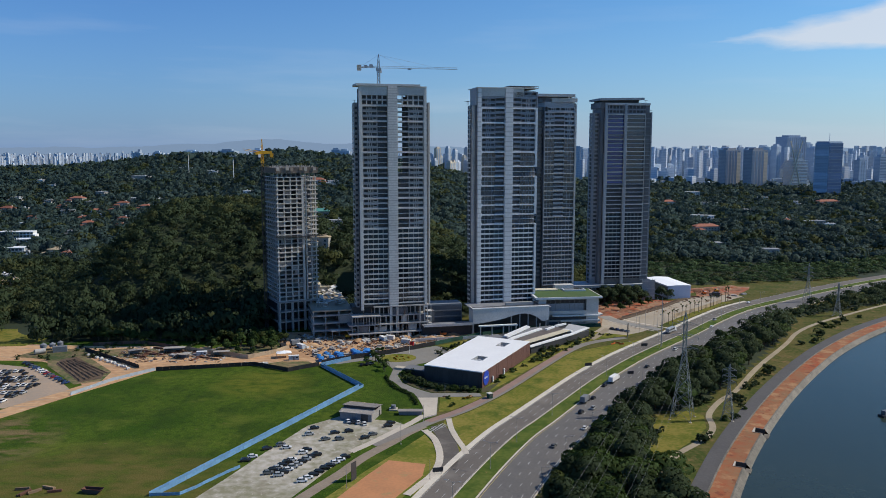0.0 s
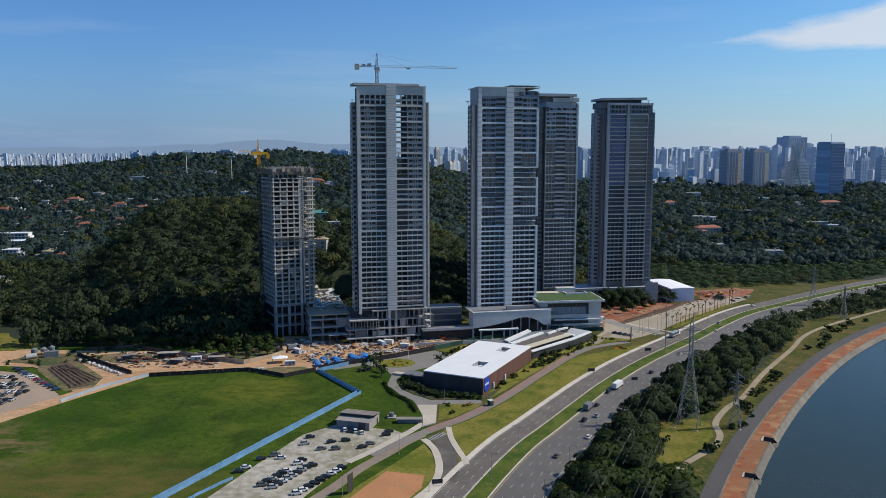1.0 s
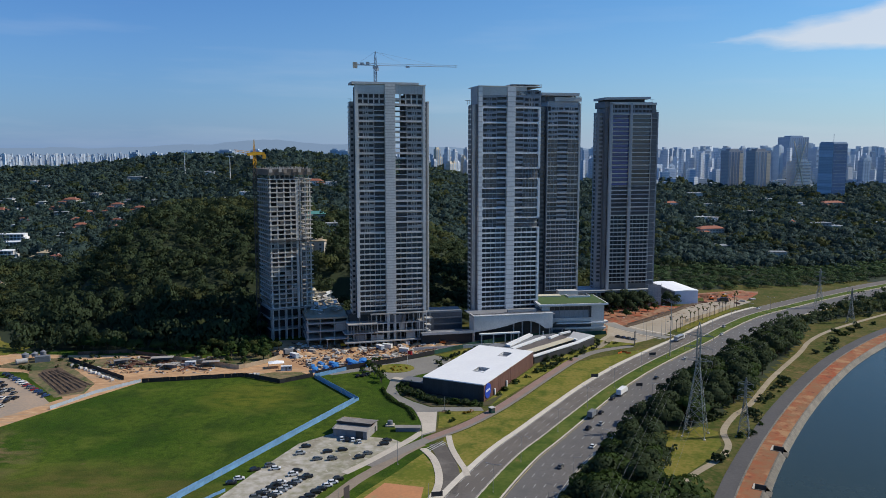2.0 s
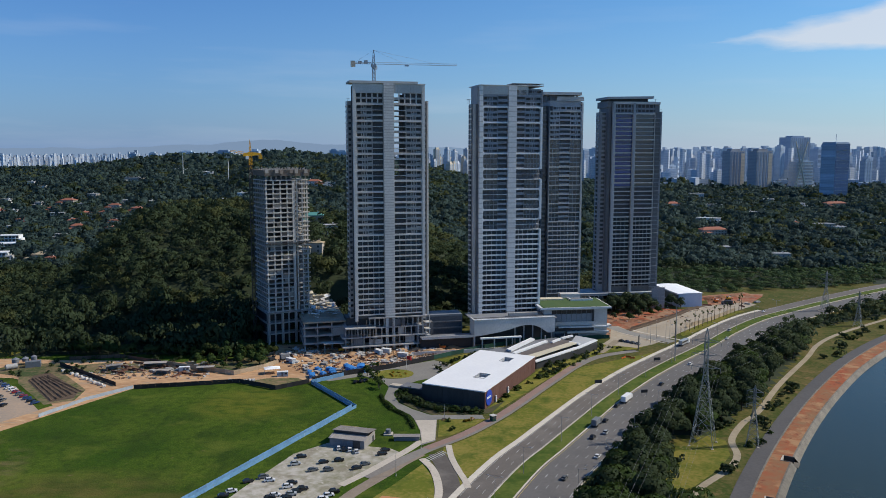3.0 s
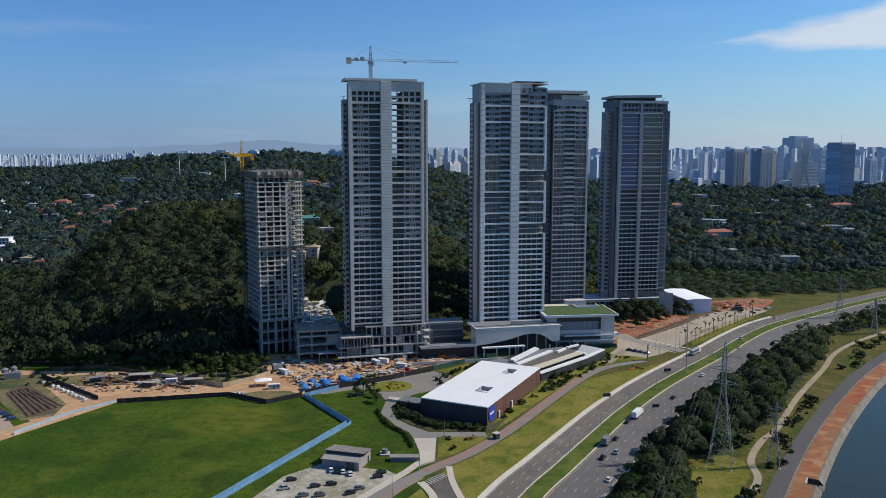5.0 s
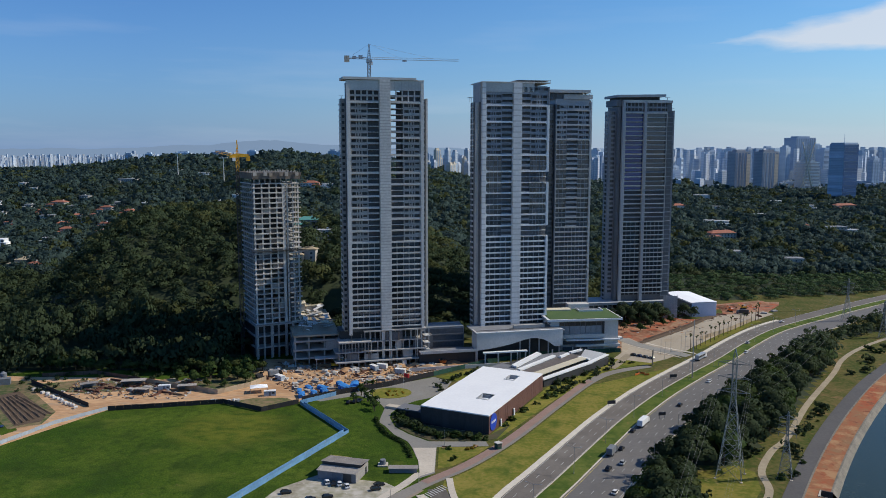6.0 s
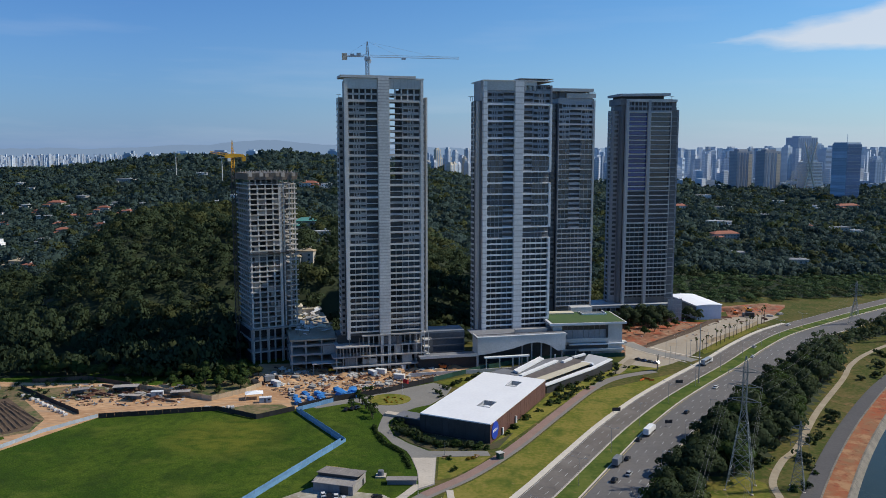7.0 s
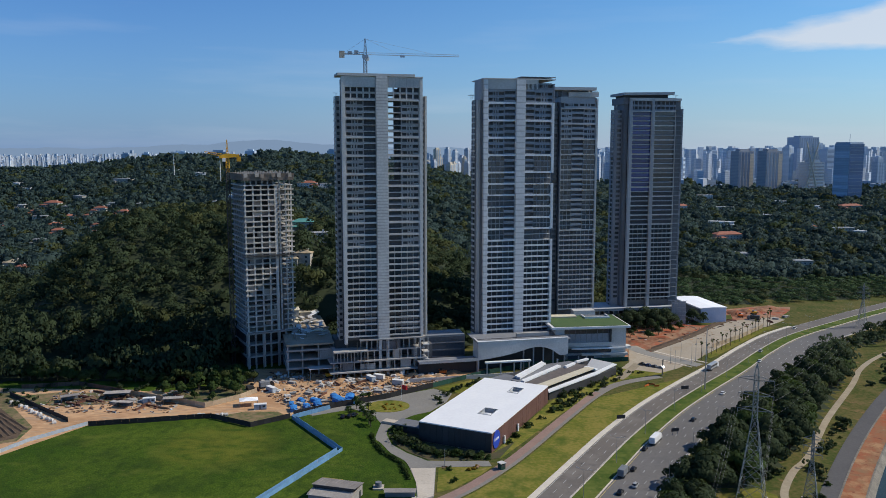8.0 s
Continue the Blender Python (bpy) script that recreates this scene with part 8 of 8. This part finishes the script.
def stack(kind, x, y, a, s=1.0):
    labels = {"tarp": "blue tarpaulin covered bundle in the yard", "timber": "stack of brown formwork timber on earth", "blocks": "pallets of pale concrete blocks on earth", "steel": "bundle of rusty reinforcing steel on earth", "panel": "stack of grey formwork panels on earth", "container": "pale steel site container on sandy earth"}
    t = thing({"tarp": "tarpaulin_bundle", "timber": "timber_stack", "blocks": "block_pallet", "steel": "steel_bundle", "panel": "panel_stack", "container": "site_container"}[kind], x, y, a, labels[kind], kind, "yard materials", 0.08)
    R = random.uniform
    if kind == "tarp":
        for k in range(3):
            bm = bmesh.new()
            bmesh.ops.create_cube(bm, size=1.0)
            bmesh.ops.subdivide_edges(bm, edges=bm.edges[:], cuts=2, use_grid_fill=True)
            for v in bm.verts:
                v.co = Vector((v.co.x * 2.6 * s + 0.3 * R(-1, 1), v.co.y * 1.7 * s + 0.3 * R(-1, 1) + k * 2.0, (v.co.z + 0.5) * 1.7 * s * (1 - 0.3 * abs(v.co.x)) + 0.1 * R(0, 1)))
            part("tarpaulin", bm, M_TARP, t)
    elif kind in ("timber", "steel"):
        m = M_TIMBER if kind == "timber" else M_RUST
        for k in range(4):
            piece("beam", -2.5 * s + R(-0.3, 0.3), 2.5 * s + R(-0.3, 0.3), k % 3 * 0.6, k % 3 * 0.6 + 0.5, k // 3 * 0.52, k // 3 * 0.52 + 0.5, m, t)
    elif kind == "blocks":
        for k in range(4):
            piece("pallet", k % 2 * 1.7, k % 2 * 1.7 + 1.4, k // 2 * 1.6, k // 2 * 1.6 + 1.3, 0, R(0.7, 1.5), M_PALE if R(0, 1) < 0.6 else M_RAW, t)
    elif kind == "panel":
        for k in range(3):
            piece("panel", R(-0.3, 0.3), 3.2 * s + R(-0.3, 0.3), R(-0.2, 0.2), 1.8 * s, k * 0.4, k * 0.4 + 0.34, M_GREYPANEL if k % 2 else M_RAW, t)
    else:
        piece("box", 0, 6.0, 0, 2.5, 0.1, 2.6, M_PALE if R(0, 1) < 0.5 else M_PALEHOARD, t)
        piece("roof_sheet", -0.1, 6.1, -0.1, 2.6, 2.6, 2.75, M_WHITEPAINT, t)
        piece("door", 2.4, 3.4, -0.05, 0, 0.2, 2.3, M_GREYPANEL, t)
        piece("window", 4.2, 5.4, -0.05, 0, 1.2, 2.1, M_GLASS, t)
    return t


for x, y, s in ((-72, 468, 1.2), (-66, 472, 1.0), (-61, 475, 1.2), (-51, 481, 1.6), (-47, 485, 1.6), (-62, 482, 1.1), (-70, 482, 0.9), (-54, 488, 1.1), (-44, 480, 1.0), (-75, 476, 0.8)):
    stack("tarp", x, y, random.uniform(0, 60), s)
for k in range(86):
    x = random.uniform(-98, -4)
    lo_ = np.interp(x, (-98, -72, -30, -4), (500, 472, 492, 514))
    y = random.uniform(lo_ + 4, 534)
    stack(random.choice(("timber", "blocks", "steel", "panel", "panel", "blocks", "container" if k % 5 == 0 else "steel")), x, y, random.uniform(0, 180), random.uniform(0.8, 1.4))
for k in range(34):
    x, y = random.uniform(-186, -136), random.uniform(478, 500)
    if x > -160:
        y -= 6
    stack(random.choice(("timber", "steel", "steel", "panel")), x, y, random.choice((-25, -20, 60)) + random.uniform(-8, 8), random.uniform(1.0, 2.0))
BAG_ROWS = [(-118 + 2.1 * k, 461 + 0.1 * k) for k in range(8)] + [(-216 + 2.5 * k, 481.5 - 2.1 * k) for k in range(15)]
for x, y in BAG_ROWS:
    x, y = x + random.uniform(-0.6, 0.6), y + random.uniform(-1.2, 1.2)
    t = thing("bulk_bag", x, y, random.uniform(0, 90), "slumped white bulk bag on earth beside black hoarding", "bag", "bulk bags", 0.08)
    bm = box(-0.75, 0.75, -0.7, 0.7, 0, 1.2)
    bmesh.ops.subdivide_edges(bm, edges=bm.edges[:], cuts=2, use_grid_fill=True)
    for v in bm.verts:
        f = 1.0 + 0.22 * math.sin(v.co.z * 2.4) + random.uniform(-0.06, 0.06)
        v.co.x, v.co.y = v.co.x * f, v.co.y * f
    part("sack", bm, M_BAG, t)
    part("fold", box(-0.35, 0.4, -0.3, 0.3, 1.2, 1.35), M_BAG, t)


def lean_to(x, y, a, w, d, h):
    t = thing("lean_to", x, y, a, "small dark open site shelter with a dull metal roof", "shelter", "site shelters", 0.06)
    for u in (0, w - 0.15):
        for v in (0, d - 0.15):
            piece("post", u, u + 0.15, v, v + 0.15, 0, h if v == 0 else h - 0.4, M_TIMBER, t)
    slab_roof("roof", [(-0.4, -0.4, h), (w + 0.4, -0.4, h), (w + 0.4, d + 0.4, h - 0.45), (-0.4, d + 0.4, h - 0.45)], M_ROOFMETAL, t)
    piece("back_board", 0.15, w - 0.15, d - 0.3, d - 0.2, 0, h - 0.6, M_CLADDING, t)
    piece("side_board", -0.05, 0, 0.1, d - 0.2, 0, h - 0.6, M_CLADDING, t)


for x, y, a, w, d, h in ((-139, 478, 12, 9, 5, 3.0), (-172, 486, 10, 12, 6, 3.2), (-191, 481, 30, 8, 5, 3.0), (-161, 474, -8, 7, 4, 2.8)):
    lean_to(x, y, a, w, d, h)
for x, y, a in ((-92, 470, 12), (-150, 480, 10)):
    stack("container", x, y, a)
for k in range(14):
    stack(random.choice(("timber", "panel", "steel")), 180 + random.uniform(0, 90), 672 + random.uniform(0, 40), random.uniform(0, 180), 1.4)

t = thing("site_tent", -100, 474, 15, "white canopy tent on the site road", "tent", z=0.05)
bm = bmesh.new()
v = [bm.verts.new(c) for c in ((0, 0, 3), (9, 0, 3), (9, 6, 3), (0, 6, 3), (4.5, 3, 4.2))]
for k in range(4):
    bm.faces.new((v[k], v[(k + 1) % 4], v[4]))
bm.faces.new(v[3::-1])
part("canopy", bm, M_WHITE, t)
for u, w_ in ((0.1, 0.1), (8.7, 0.1), (8.7, 5.7), (0.1, 5.7)):
    piece("leg", u, u + 0.15, w_, w_ + 0.15, 0, 3, M_STEEL, t)


def excavator(x, y, a, m, label):
    t = thing("excavator", x, y, a, label, "excavator", z=0.08)
    for s in (-1.3, 0.7):
        bm = box(-2.2, 2.2, s, s + 0.6, 0, 0.9)
        bmesh.ops.bevel(bm, geom=bm.edges[:], offset=0.2, segments=1, affect="EDGES")
        part("track", bm, M_TYRE, t)
    part("house_body", prism([(-2.2, 1.0), (1.4, 1.0), (1.4, 1.9), (-0.2, 2.3), (-2.2, 2.2)], 2.4), m, t)
    part("cab", prism([(0.2, 1.9), (1.5, 1.9), (1.4, 3.1), (0.3, 3.1)], 1.1), M_CARGLASS, t)
    bm = bmesh.new()
    taper(bm, (1.2, 0, 1.8), (4.0, 0, 4.2), 0.3, 0.22, 4)
    taper(bm, (4.0, 0, 4.2), (6.0, 0, 1.6), 0.22, 0.16, 4)
    part("arm", bm, m, t)
    part("bucket", prism([(5.6, 0.6), (6.6, 0.5), (6.5, 1.6), (5.9, 1.7)], 1.0), M_RUST, t)


excavator(0, 534, 160, M_ORANGE, "orange crawler excavator on the site")
excavator(-63, 527, 20, M_YELLOW, "yellow crawler excavator under a canopy")
excavator(-102, 505, 40, M_BLACK, "dark crawler excavator on sandy earth")
excavator(226, 690, 100, M_ORANGE, "orange crawler excavator on red earth")
excavator(240, 700, 190, M_YELLOW, "yellow crawler excavator on red earth")
# mooring steps on the bank and a small boat
for c in CUTS:
    p, q, nn = BANK_LINE[c], BANK_LINE[c + 1], nmB[c]
    along_ = math.degrees(math.atan2(nn[1], nn[0]))
    t = thing("drain_outlet", p[0] - nn[0] * 10.4, p[1] - nn[1] * 10.4, along_, "dark concrete drain outlet cut in the bank", "outlet", z=-4.9)
    span = float(np.linalg.norm(q - p))
    piece("chamber_floor", 4.2, 10.6, 0.4, span - 0.4, -0.3, 0.1, M_LINING, t)
    piece("far_wall", 4.2, 8.4, span - 0.3, span + 0.1, -0.6, 2.62, M_BLACK, t)
    piece("near_wall", 4.2, 8.4, -0.1, 0.35, -0.6, 2.6, M_LINING, t)
    piece("head_wall", 3.8, 4.3, 0, span, -0.6, 2.7, M_CONCRETE, t)
    piece("sill", 8.4, 10.8, 0.2, span - 0.2, -0.5, 0.6, M_LINING, t)
for x, y, a in ((-156, 286, 10), (-150, 284, 50), (-147, 287, -20), (-153, 283, 70), (-143, 284, 15)):
    stack(random.choice(("timber", "steel")), x, y, a, 1.0)


def skip_bin(x, y, a):
    t = thing("skip_bin", x, y, a, "dark rusty open skip on dry grass", "skip", z=0.05)
    for v in (-1.3, 1.25):
        part("side", prism([(-2.6, 0.2), (2.6, 0.2), (3.8, 1.6), (-3.8, 1.6)], 0.1), M_BLACK, t).location.y = v
    piece("bin_floor", -2.6, 2.6, -1.25, 1.2, 0.15, 0.3, M_RUST, t)
    for s_ in (-1, 1):
        bm = bmesh.new()
        c = [(s_ * 2.6, -1.25, 0.2), (s_ * 2.6, 1.2, 0.2), (s_ * 3.8, 1.2, 1.6), (s_ * 3.8, -1.25, 1.6)]
        near, away = [bm.verts.new(q) for q in c], [bm.verts.new((q[0] + s_ * 0.12, q[1], q[2])) for q in c]
        bm.faces.new(near), bm.faces.new(away[::-1])
        for k in range(4):
            bm.faces.new((near[k], away[k], away[(k + 1) % 4], near[(k + 1) % 4]))
        bmesh.ops.recalc_face_normals(bm, faces=bm.faces[:])
        part("end_plate", bm, M_RUST, t)
    for v in (-1.4, 1.24):
        piece("rim", -3.8, 3.8, v, v + 0.16, 1.6, 1.74, M_RUST, t)


skip_bin(-129, 284, -8)


def site_debris():
    """Small loose things past counting: offcuts, boards and sacks over the yard."""
    mats = [M_PALE, M_TIMBER, M_RAW, M_RUST, M_TARP, M_GREYPANEL, M_DIRT]
    verts, faces, idx = [], [], []
    rd = random.Random(4)
    for k in range(2000):
        if k < 1250:
            x = rd.uniform(-98, 2)
            y = rd.uniform(np.interp(x, (-98, -72, -30, 2), (500, 466, 488, 518)) + 3, 537)
        elif k < 1700:
            x, y = rd.uniform(-200, -132), rd.uniform(466, 503)
        else:
            x, y = rd.uniform(125, 250), rd.uniform(600, 720)
            if side_of(AVENUE, x, y) > -30 or y > 690 + (x - 180) * 0.3:
                continue
        L, w, h = rd.uniform(0.4, 3.2), rd.uniform(0.2, 1.0), rd.uniform(0.08, 0.6)
        m = pose(x, y, 0.05, rd.uniform(-6, 6), rd.uniform(-8, 8), rd.uniform(0, 180))
        b = len(verts)
        verts += [m @ Vector((sx * L / 2, sy * w / 2, z)) for z in (0, h) for sx, sy in ((-1, -1), (1, -1), (1, 1), (-1, 1))]
        faces += [tuple(b + i for i in f) for f in ((4, 5, 6, 7), (0, 1, 5, 4), (1, 2, 6, 5), (2, 3, 7, 6), (3, 0, 4, 7))]
        idx += [rd.choice((0, 1, 1, 1, 2, 2, 3, 3, 3, 5, 6, 6))] * 5
    ob = pydata("site_debris", verts, faces, mats[0])
    for m in mats[1:]:
        ob.data.materials.append(m)
    ob.data.polygons.foreach_set("material_index", idx)
    tagged(ob, "scattered boards, offcuts and sacks on bare earth", "debris", kind="stuff")


site_debris()


def soil_mound(x, y, r, h, mat, label):
    """A loose, uneven mound of soil."""
    rg = random.Random(int(x * 7 + y))
    verts, faces = [(0, 0, h)], []
    for j in range(1, 6):
        for k in range(16):
            a = 2 * math.pi * k / 16
            q = r * j / 5 * (1 + 0.22 * math.sin(3 * a + x) + rg.uniform(-0.08, 0.08))
            verts.append((q * math.cos(a) * 1.25, q * math.sin(a) * 0.85, max(-0.1, h * (1 - (j / 5) ** 1.5) + rg.uniform(-0.12, 0.12) * (j < 5))))
    for k in range(16):
        faces.append((0, 1 + k, 1 + (k + 1) % 16))
        for j in range(4):
            b = 1 + 16 * j
            faces.append((b + k, b + 16 + k, b + 16 + (k + 1) % 16, b + (k + 1) % 16))
    ob = pydata("soil_mound", verts, faces, mat, smooth=True)
    ob.location = (x, y, 0.05)
    return tagged(ob, label, "mound", "soil mounds")


for x, y, r, h in ((-8, 524, 5, 2.6), (-16, 530, 4, 2.0), (-2, 529, 3.5, 1.8), (-26, 532, 4.5, 1.6), (-40, 531, 3.5, 1.5), (-56, 522, 3.0, 1.2), (-84, 508, 4.5, 1.4), (-92, 512, 3.5, 1.6), (-150, 498, 4, 1.3), (-168, 492, 3.2, 1.0), (6, 536, 4, 1.8)):
    soil_mound(x, y, r, h, M_DIRT, "loose heap of sandy excavated soil")
for x, y, r, h in ((226, 704, 7, 2.6), (240, 712, 6, 2.2), (214, 700, 5, 2.4), (252, 716, 6, 1.8), (150, 622, 5, 1.4), (128, 610, 5, 1.6), (140, 618, 4, 1.4), (262, 726, 7, 1.8), (232, 694, 5, 1.5)):
    soil_mound(x, y, r, h, M_REDYARD, "churned heap of red earth")


# a work pontoon on the river
t = thing("work_boat", 219, 384, 20, "small dark work pontoon on the river", "boat", z=WATER_Z)
part("hull", prism([(-5, -0.3), (4.4, -0.3), (5.4, 0.8), (-5, 0.8)], 3.6), M_BLACK, t)
part("cabin", box(-3.6, -0.8, -1.1, 1.1, 0.8, 2.8), M_GREYPANEL, t)
part("winch", box(1.2, 3.0, -0.6, 0.6, 0.8, 1.8), M_RUST, t)


def batching_plant():
    t = thing("batching_plant", -250, 494, 20, "grey concrete batching silos beside the car park", "silo", z=0.05)
    for k, (u, v, r, h) in enumerate(((0, 0, 2.0, 3.9), (5.0, 1.5, 1.9, 3.6), (9.6, 1.0, 1.7, 4.4))):
        bm = bmesh.new()
        bmesh.ops.create_cone(bm, cap_ends=True, segments=20, radius1=r, radius2=r, depth=h - 2, matrix=pose(u, v, 2 + (h - 2) / 2))
        part("silo", bm, M_CLADDING, t, smooth=False)
        bm = bmesh.new()
        bmesh.ops.create_cone(bm, cap_ends=True, segments=20, radius1=r * 1.05, radius2=0.3, depth=1.0, matrix=pose(u, v, h + 0.5))
        part("silo_roof", bm, M_CLADDING, t)
        for a in range(4):
            piece("leg", u + r * 0.7 * math.cos(a * 1.57) - 0.12, u + r * 0.7 * math.cos(a * 1.57) + 0.12, v + r * 0.7 * math.sin(a * 1.57) - 0.12, v + r * 0.7 * math.sin(a * 1.57) + 0.12, 0, 2.0, M_STEEL, t)
    bm = bmesh.new()
    bmesh.ops.create_cone(bm, cap_ends=True, segments=16, radius1=1.5, radius2=1.5, depth=6, matrix=pose(-1, -8, 1.7, 0, 90, 20))
    part("tank", bm, M_RAW, t)
    piece("mixer_house", 6, 14, -8, -4, 0, 3.4, M_GREYPANEL, t)


batching_plant()
# furrows of the tilled bed: long low ridges side by side
for k in range(7):
    a_, b_ = Vector((-227 + 1.0 * k, 464 + 2.0 * k - 0.1 * k * k, 0)), Vector((-197 + 1.4 * k, 427 + 2.6 * k, 0))
    bm = bmesh.new()
    n_ = 14
    way = (b_ - a_) / n_
    off = Vector((-way.y, way.x, 0)).normalized()
    rows = []
    for j in range(n_ + 1):
        c, w_, h_ = a_ + way * j, 0.75 + random.uniform(-0.2, 0.2), 0.55 + random.uniform(-0.15, 0.2)
        rows.append([bm.verts.new(c + off * w_), bm.verts.new(c + Vector((0, 0, h_))), bm.verts.new(c - off * w_)])
    for p, q in zip(rows, rows[1:]):
        bm.faces.new((p[0], q[0], q[1], p[1])), bm.faces.new((p[1], q[1], q[2], p[2]))
    bm.faces.new(rows[0][::-1]), bm.faces.new(rows[-1])
    part("furrow", bm, M_TILLED, bpy.data.objects["tilled_bed"]).location.z = 0.1
patch("scrub_1", [(-262, 478), (-248, 476), (-228, 468), (-214, 478), (-200, 476), (-206, 486), (-224, 498), (-250, 500)], 0.075, M_SCRUB, "green scrub between car park and site")
patch("clearing_lawn", [(-330, 500), (-268, 506), (-262, 530), (-272, 556), (-330, 552)], 0.3, M_LAWN, "sunny clearing at the forest edge")
patch("scrub_3", [(-109, 460), (-96, 457), (-88, 448), (-73, 460), (-80, 468), (-96, 468)], 0.09, M_SCRUB, "weedy ground inside the hoarding")
patch("scrub_2", [(-236, 470), (-230, 458), (-198, 421), (-186, 428), (-188, 446), (-218, 482), (-228, 482)], 0.07, M_SCRUB, "green scrub round the tilled bed")
patch("scrub_4", [(-164, 499), (-150, 491), (-132, 483), (-117, 476), (-104, 489), (-100, 500), (-104, 516), (-124, 516), (-136, 500)], 0.1, M_SCRUB, "weedy bank behind the board fence")
for x, y, s_ in ((-108, 497, 1.2), (-114, 503, 1.5), (-121, 497, 1.1), (-120, 508, 1.6), (-129, 503, 1.4), (-110, 511, 1.3), (-127, 490, 0.8), (-137, 496, 1.1), (-146, 498, 1.2), (-117, 487, 0.8)):
    plant(TREES[4], x, y, s_)
for k in range(22):
    plant(TREES[4 if k % 3 else 3], -232 + 6.2 * k + rng.uniform(-2, 2), 518 - 0.12 * k + rng.uniform(-3, 4), rng.uniform(1.0, 1.5) if k % 3 else rng.uniform(0.8, 1.1))
for k in range(40):
    x, y = random.uniform(-260, -196), random.uniform(470, 500)
    if random.random() < 0.35:
        x, y = random.uniform(-215, -140), random.uniform(500, 511)
    plant(SHRUBS[int(rng.integers(2))], x, y, rng.uniform(0.8, 1.6))


# ---- small things round the drive ----
def guard_booth(x, y, a):
    t = thing("guard_booth", x, y, a, "small dark green guard booth with a pale roof", "booth", z=0.1)
    piece("body", -1.1, 1.1, -1.1, 1.1, 0, 2.5, M_GREENHOARD, t)
    piece("roof", -1.35, 1.35, -1.35, 1.35, 2.5, 2.75, M_PALE, t)
    piece("window", -0.8, 0.8, -1.14, -1.1, 1.1, 2.1, M_GLASS, t)
    piece("door", 1.1, 1.14, -0.5, 0.5, 0.05, 2.1, M_GREYPANEL, t)


guard_booth(23.7, 397.2, 35)


def flag_pole(x, y, h, mat, label):
    t = thing("flag_pole", x, y, 0, label, "flag", z=0.25)
    bm = bmesh.new()
    taper(bm, (0, 0, 0), (0, 0, h), 0.09, 0.05, 8)
    part("pole", bm, M_WHITEPAINT, t)
    bm = bmesh.new()
    rows = []
    for k in range(9):
        u, w = 0.08 + k * 0.36, 0.28 * math.sin(k * 0.9)
        rows.append([bm.verts.new((u, w, h - 0.2 - 0.05 * k)), bm.verts.new((u, w, h - 2.3 - 0.09 * k)), bm.verts.new((u, w + 0.03, h - 2.3 - 0.09 * k)), bm.verts.new((u, w + 0.03, h - 0.2 - 0.05 * k))])
    for p, q in zip(rows, rows[1:]):
        for k in range(4):
            bm.faces.new((p[k], q[k], q[(k + 1) % 4], p[(k + 1) % 4]))
    part("flag", bm, mat, t)


M_REDCLOTH = material("red_cloth", (0.50, 0.03, 0.03), (0.40, 0.025, 0.03), 0.8, 0.5, 3.0)
flag_pole(-20.7, 486, 8.0, M_REDCLOTH, "white flag pole with a red cloth flag")
M_MESH = material("orange_plastic_mesh", (0.62, 0.16, 0.03), (0.50, 0.13, 0.03), 0.7, 0.5, 3.0)


def barrier(x, y, a, w):
    t = thing("barrier", x, y, a, "orange plastic mesh barrier beside the pavement", "barrier", "orange barriers", 0.1)
    piece("mesh_panel", -w / 2, w / 2, -0.04, 0.04, 0.15, 1.1, M_MESH, t)
    for u in (-w / 2, 0, w / 2):
        piece("stake", u - 0.05, u + 0.05, 0.05, 0.14, 0, 1.3, M_TIMBER, t)


for x, y, a, w in ((110, 510, 40, 4.0), (113, 512, -30, 3.5), (112, 515, 80, 3.0), (115, 509, 10, 3.0)):
    barrier(x, y, a, w)


def bench(x, y, a):
    t = thing("bench", x, y, a, "dark timber bench on the small lawn", "bench", z=0.13)
    for k in range(3):
        piece("seat_slat", -1.2, 1.2, k * 0.2, k * 0.2 + 0.15, 0.42, 0.48, M_TIMBER, t)
    for u in (-0.9, 0.8):
        piece("leg", u, u + 0.1, 0.02, 0.52, 0, 0.42, M_BLACK, t)
    piece("backrest", -1.2, 1.2, 0.6, 0.66, 0.5, 0.95, M_TIMBER, t)


bench(1.0, 397.0, 10)
bench(14.8, 398.2, 60)
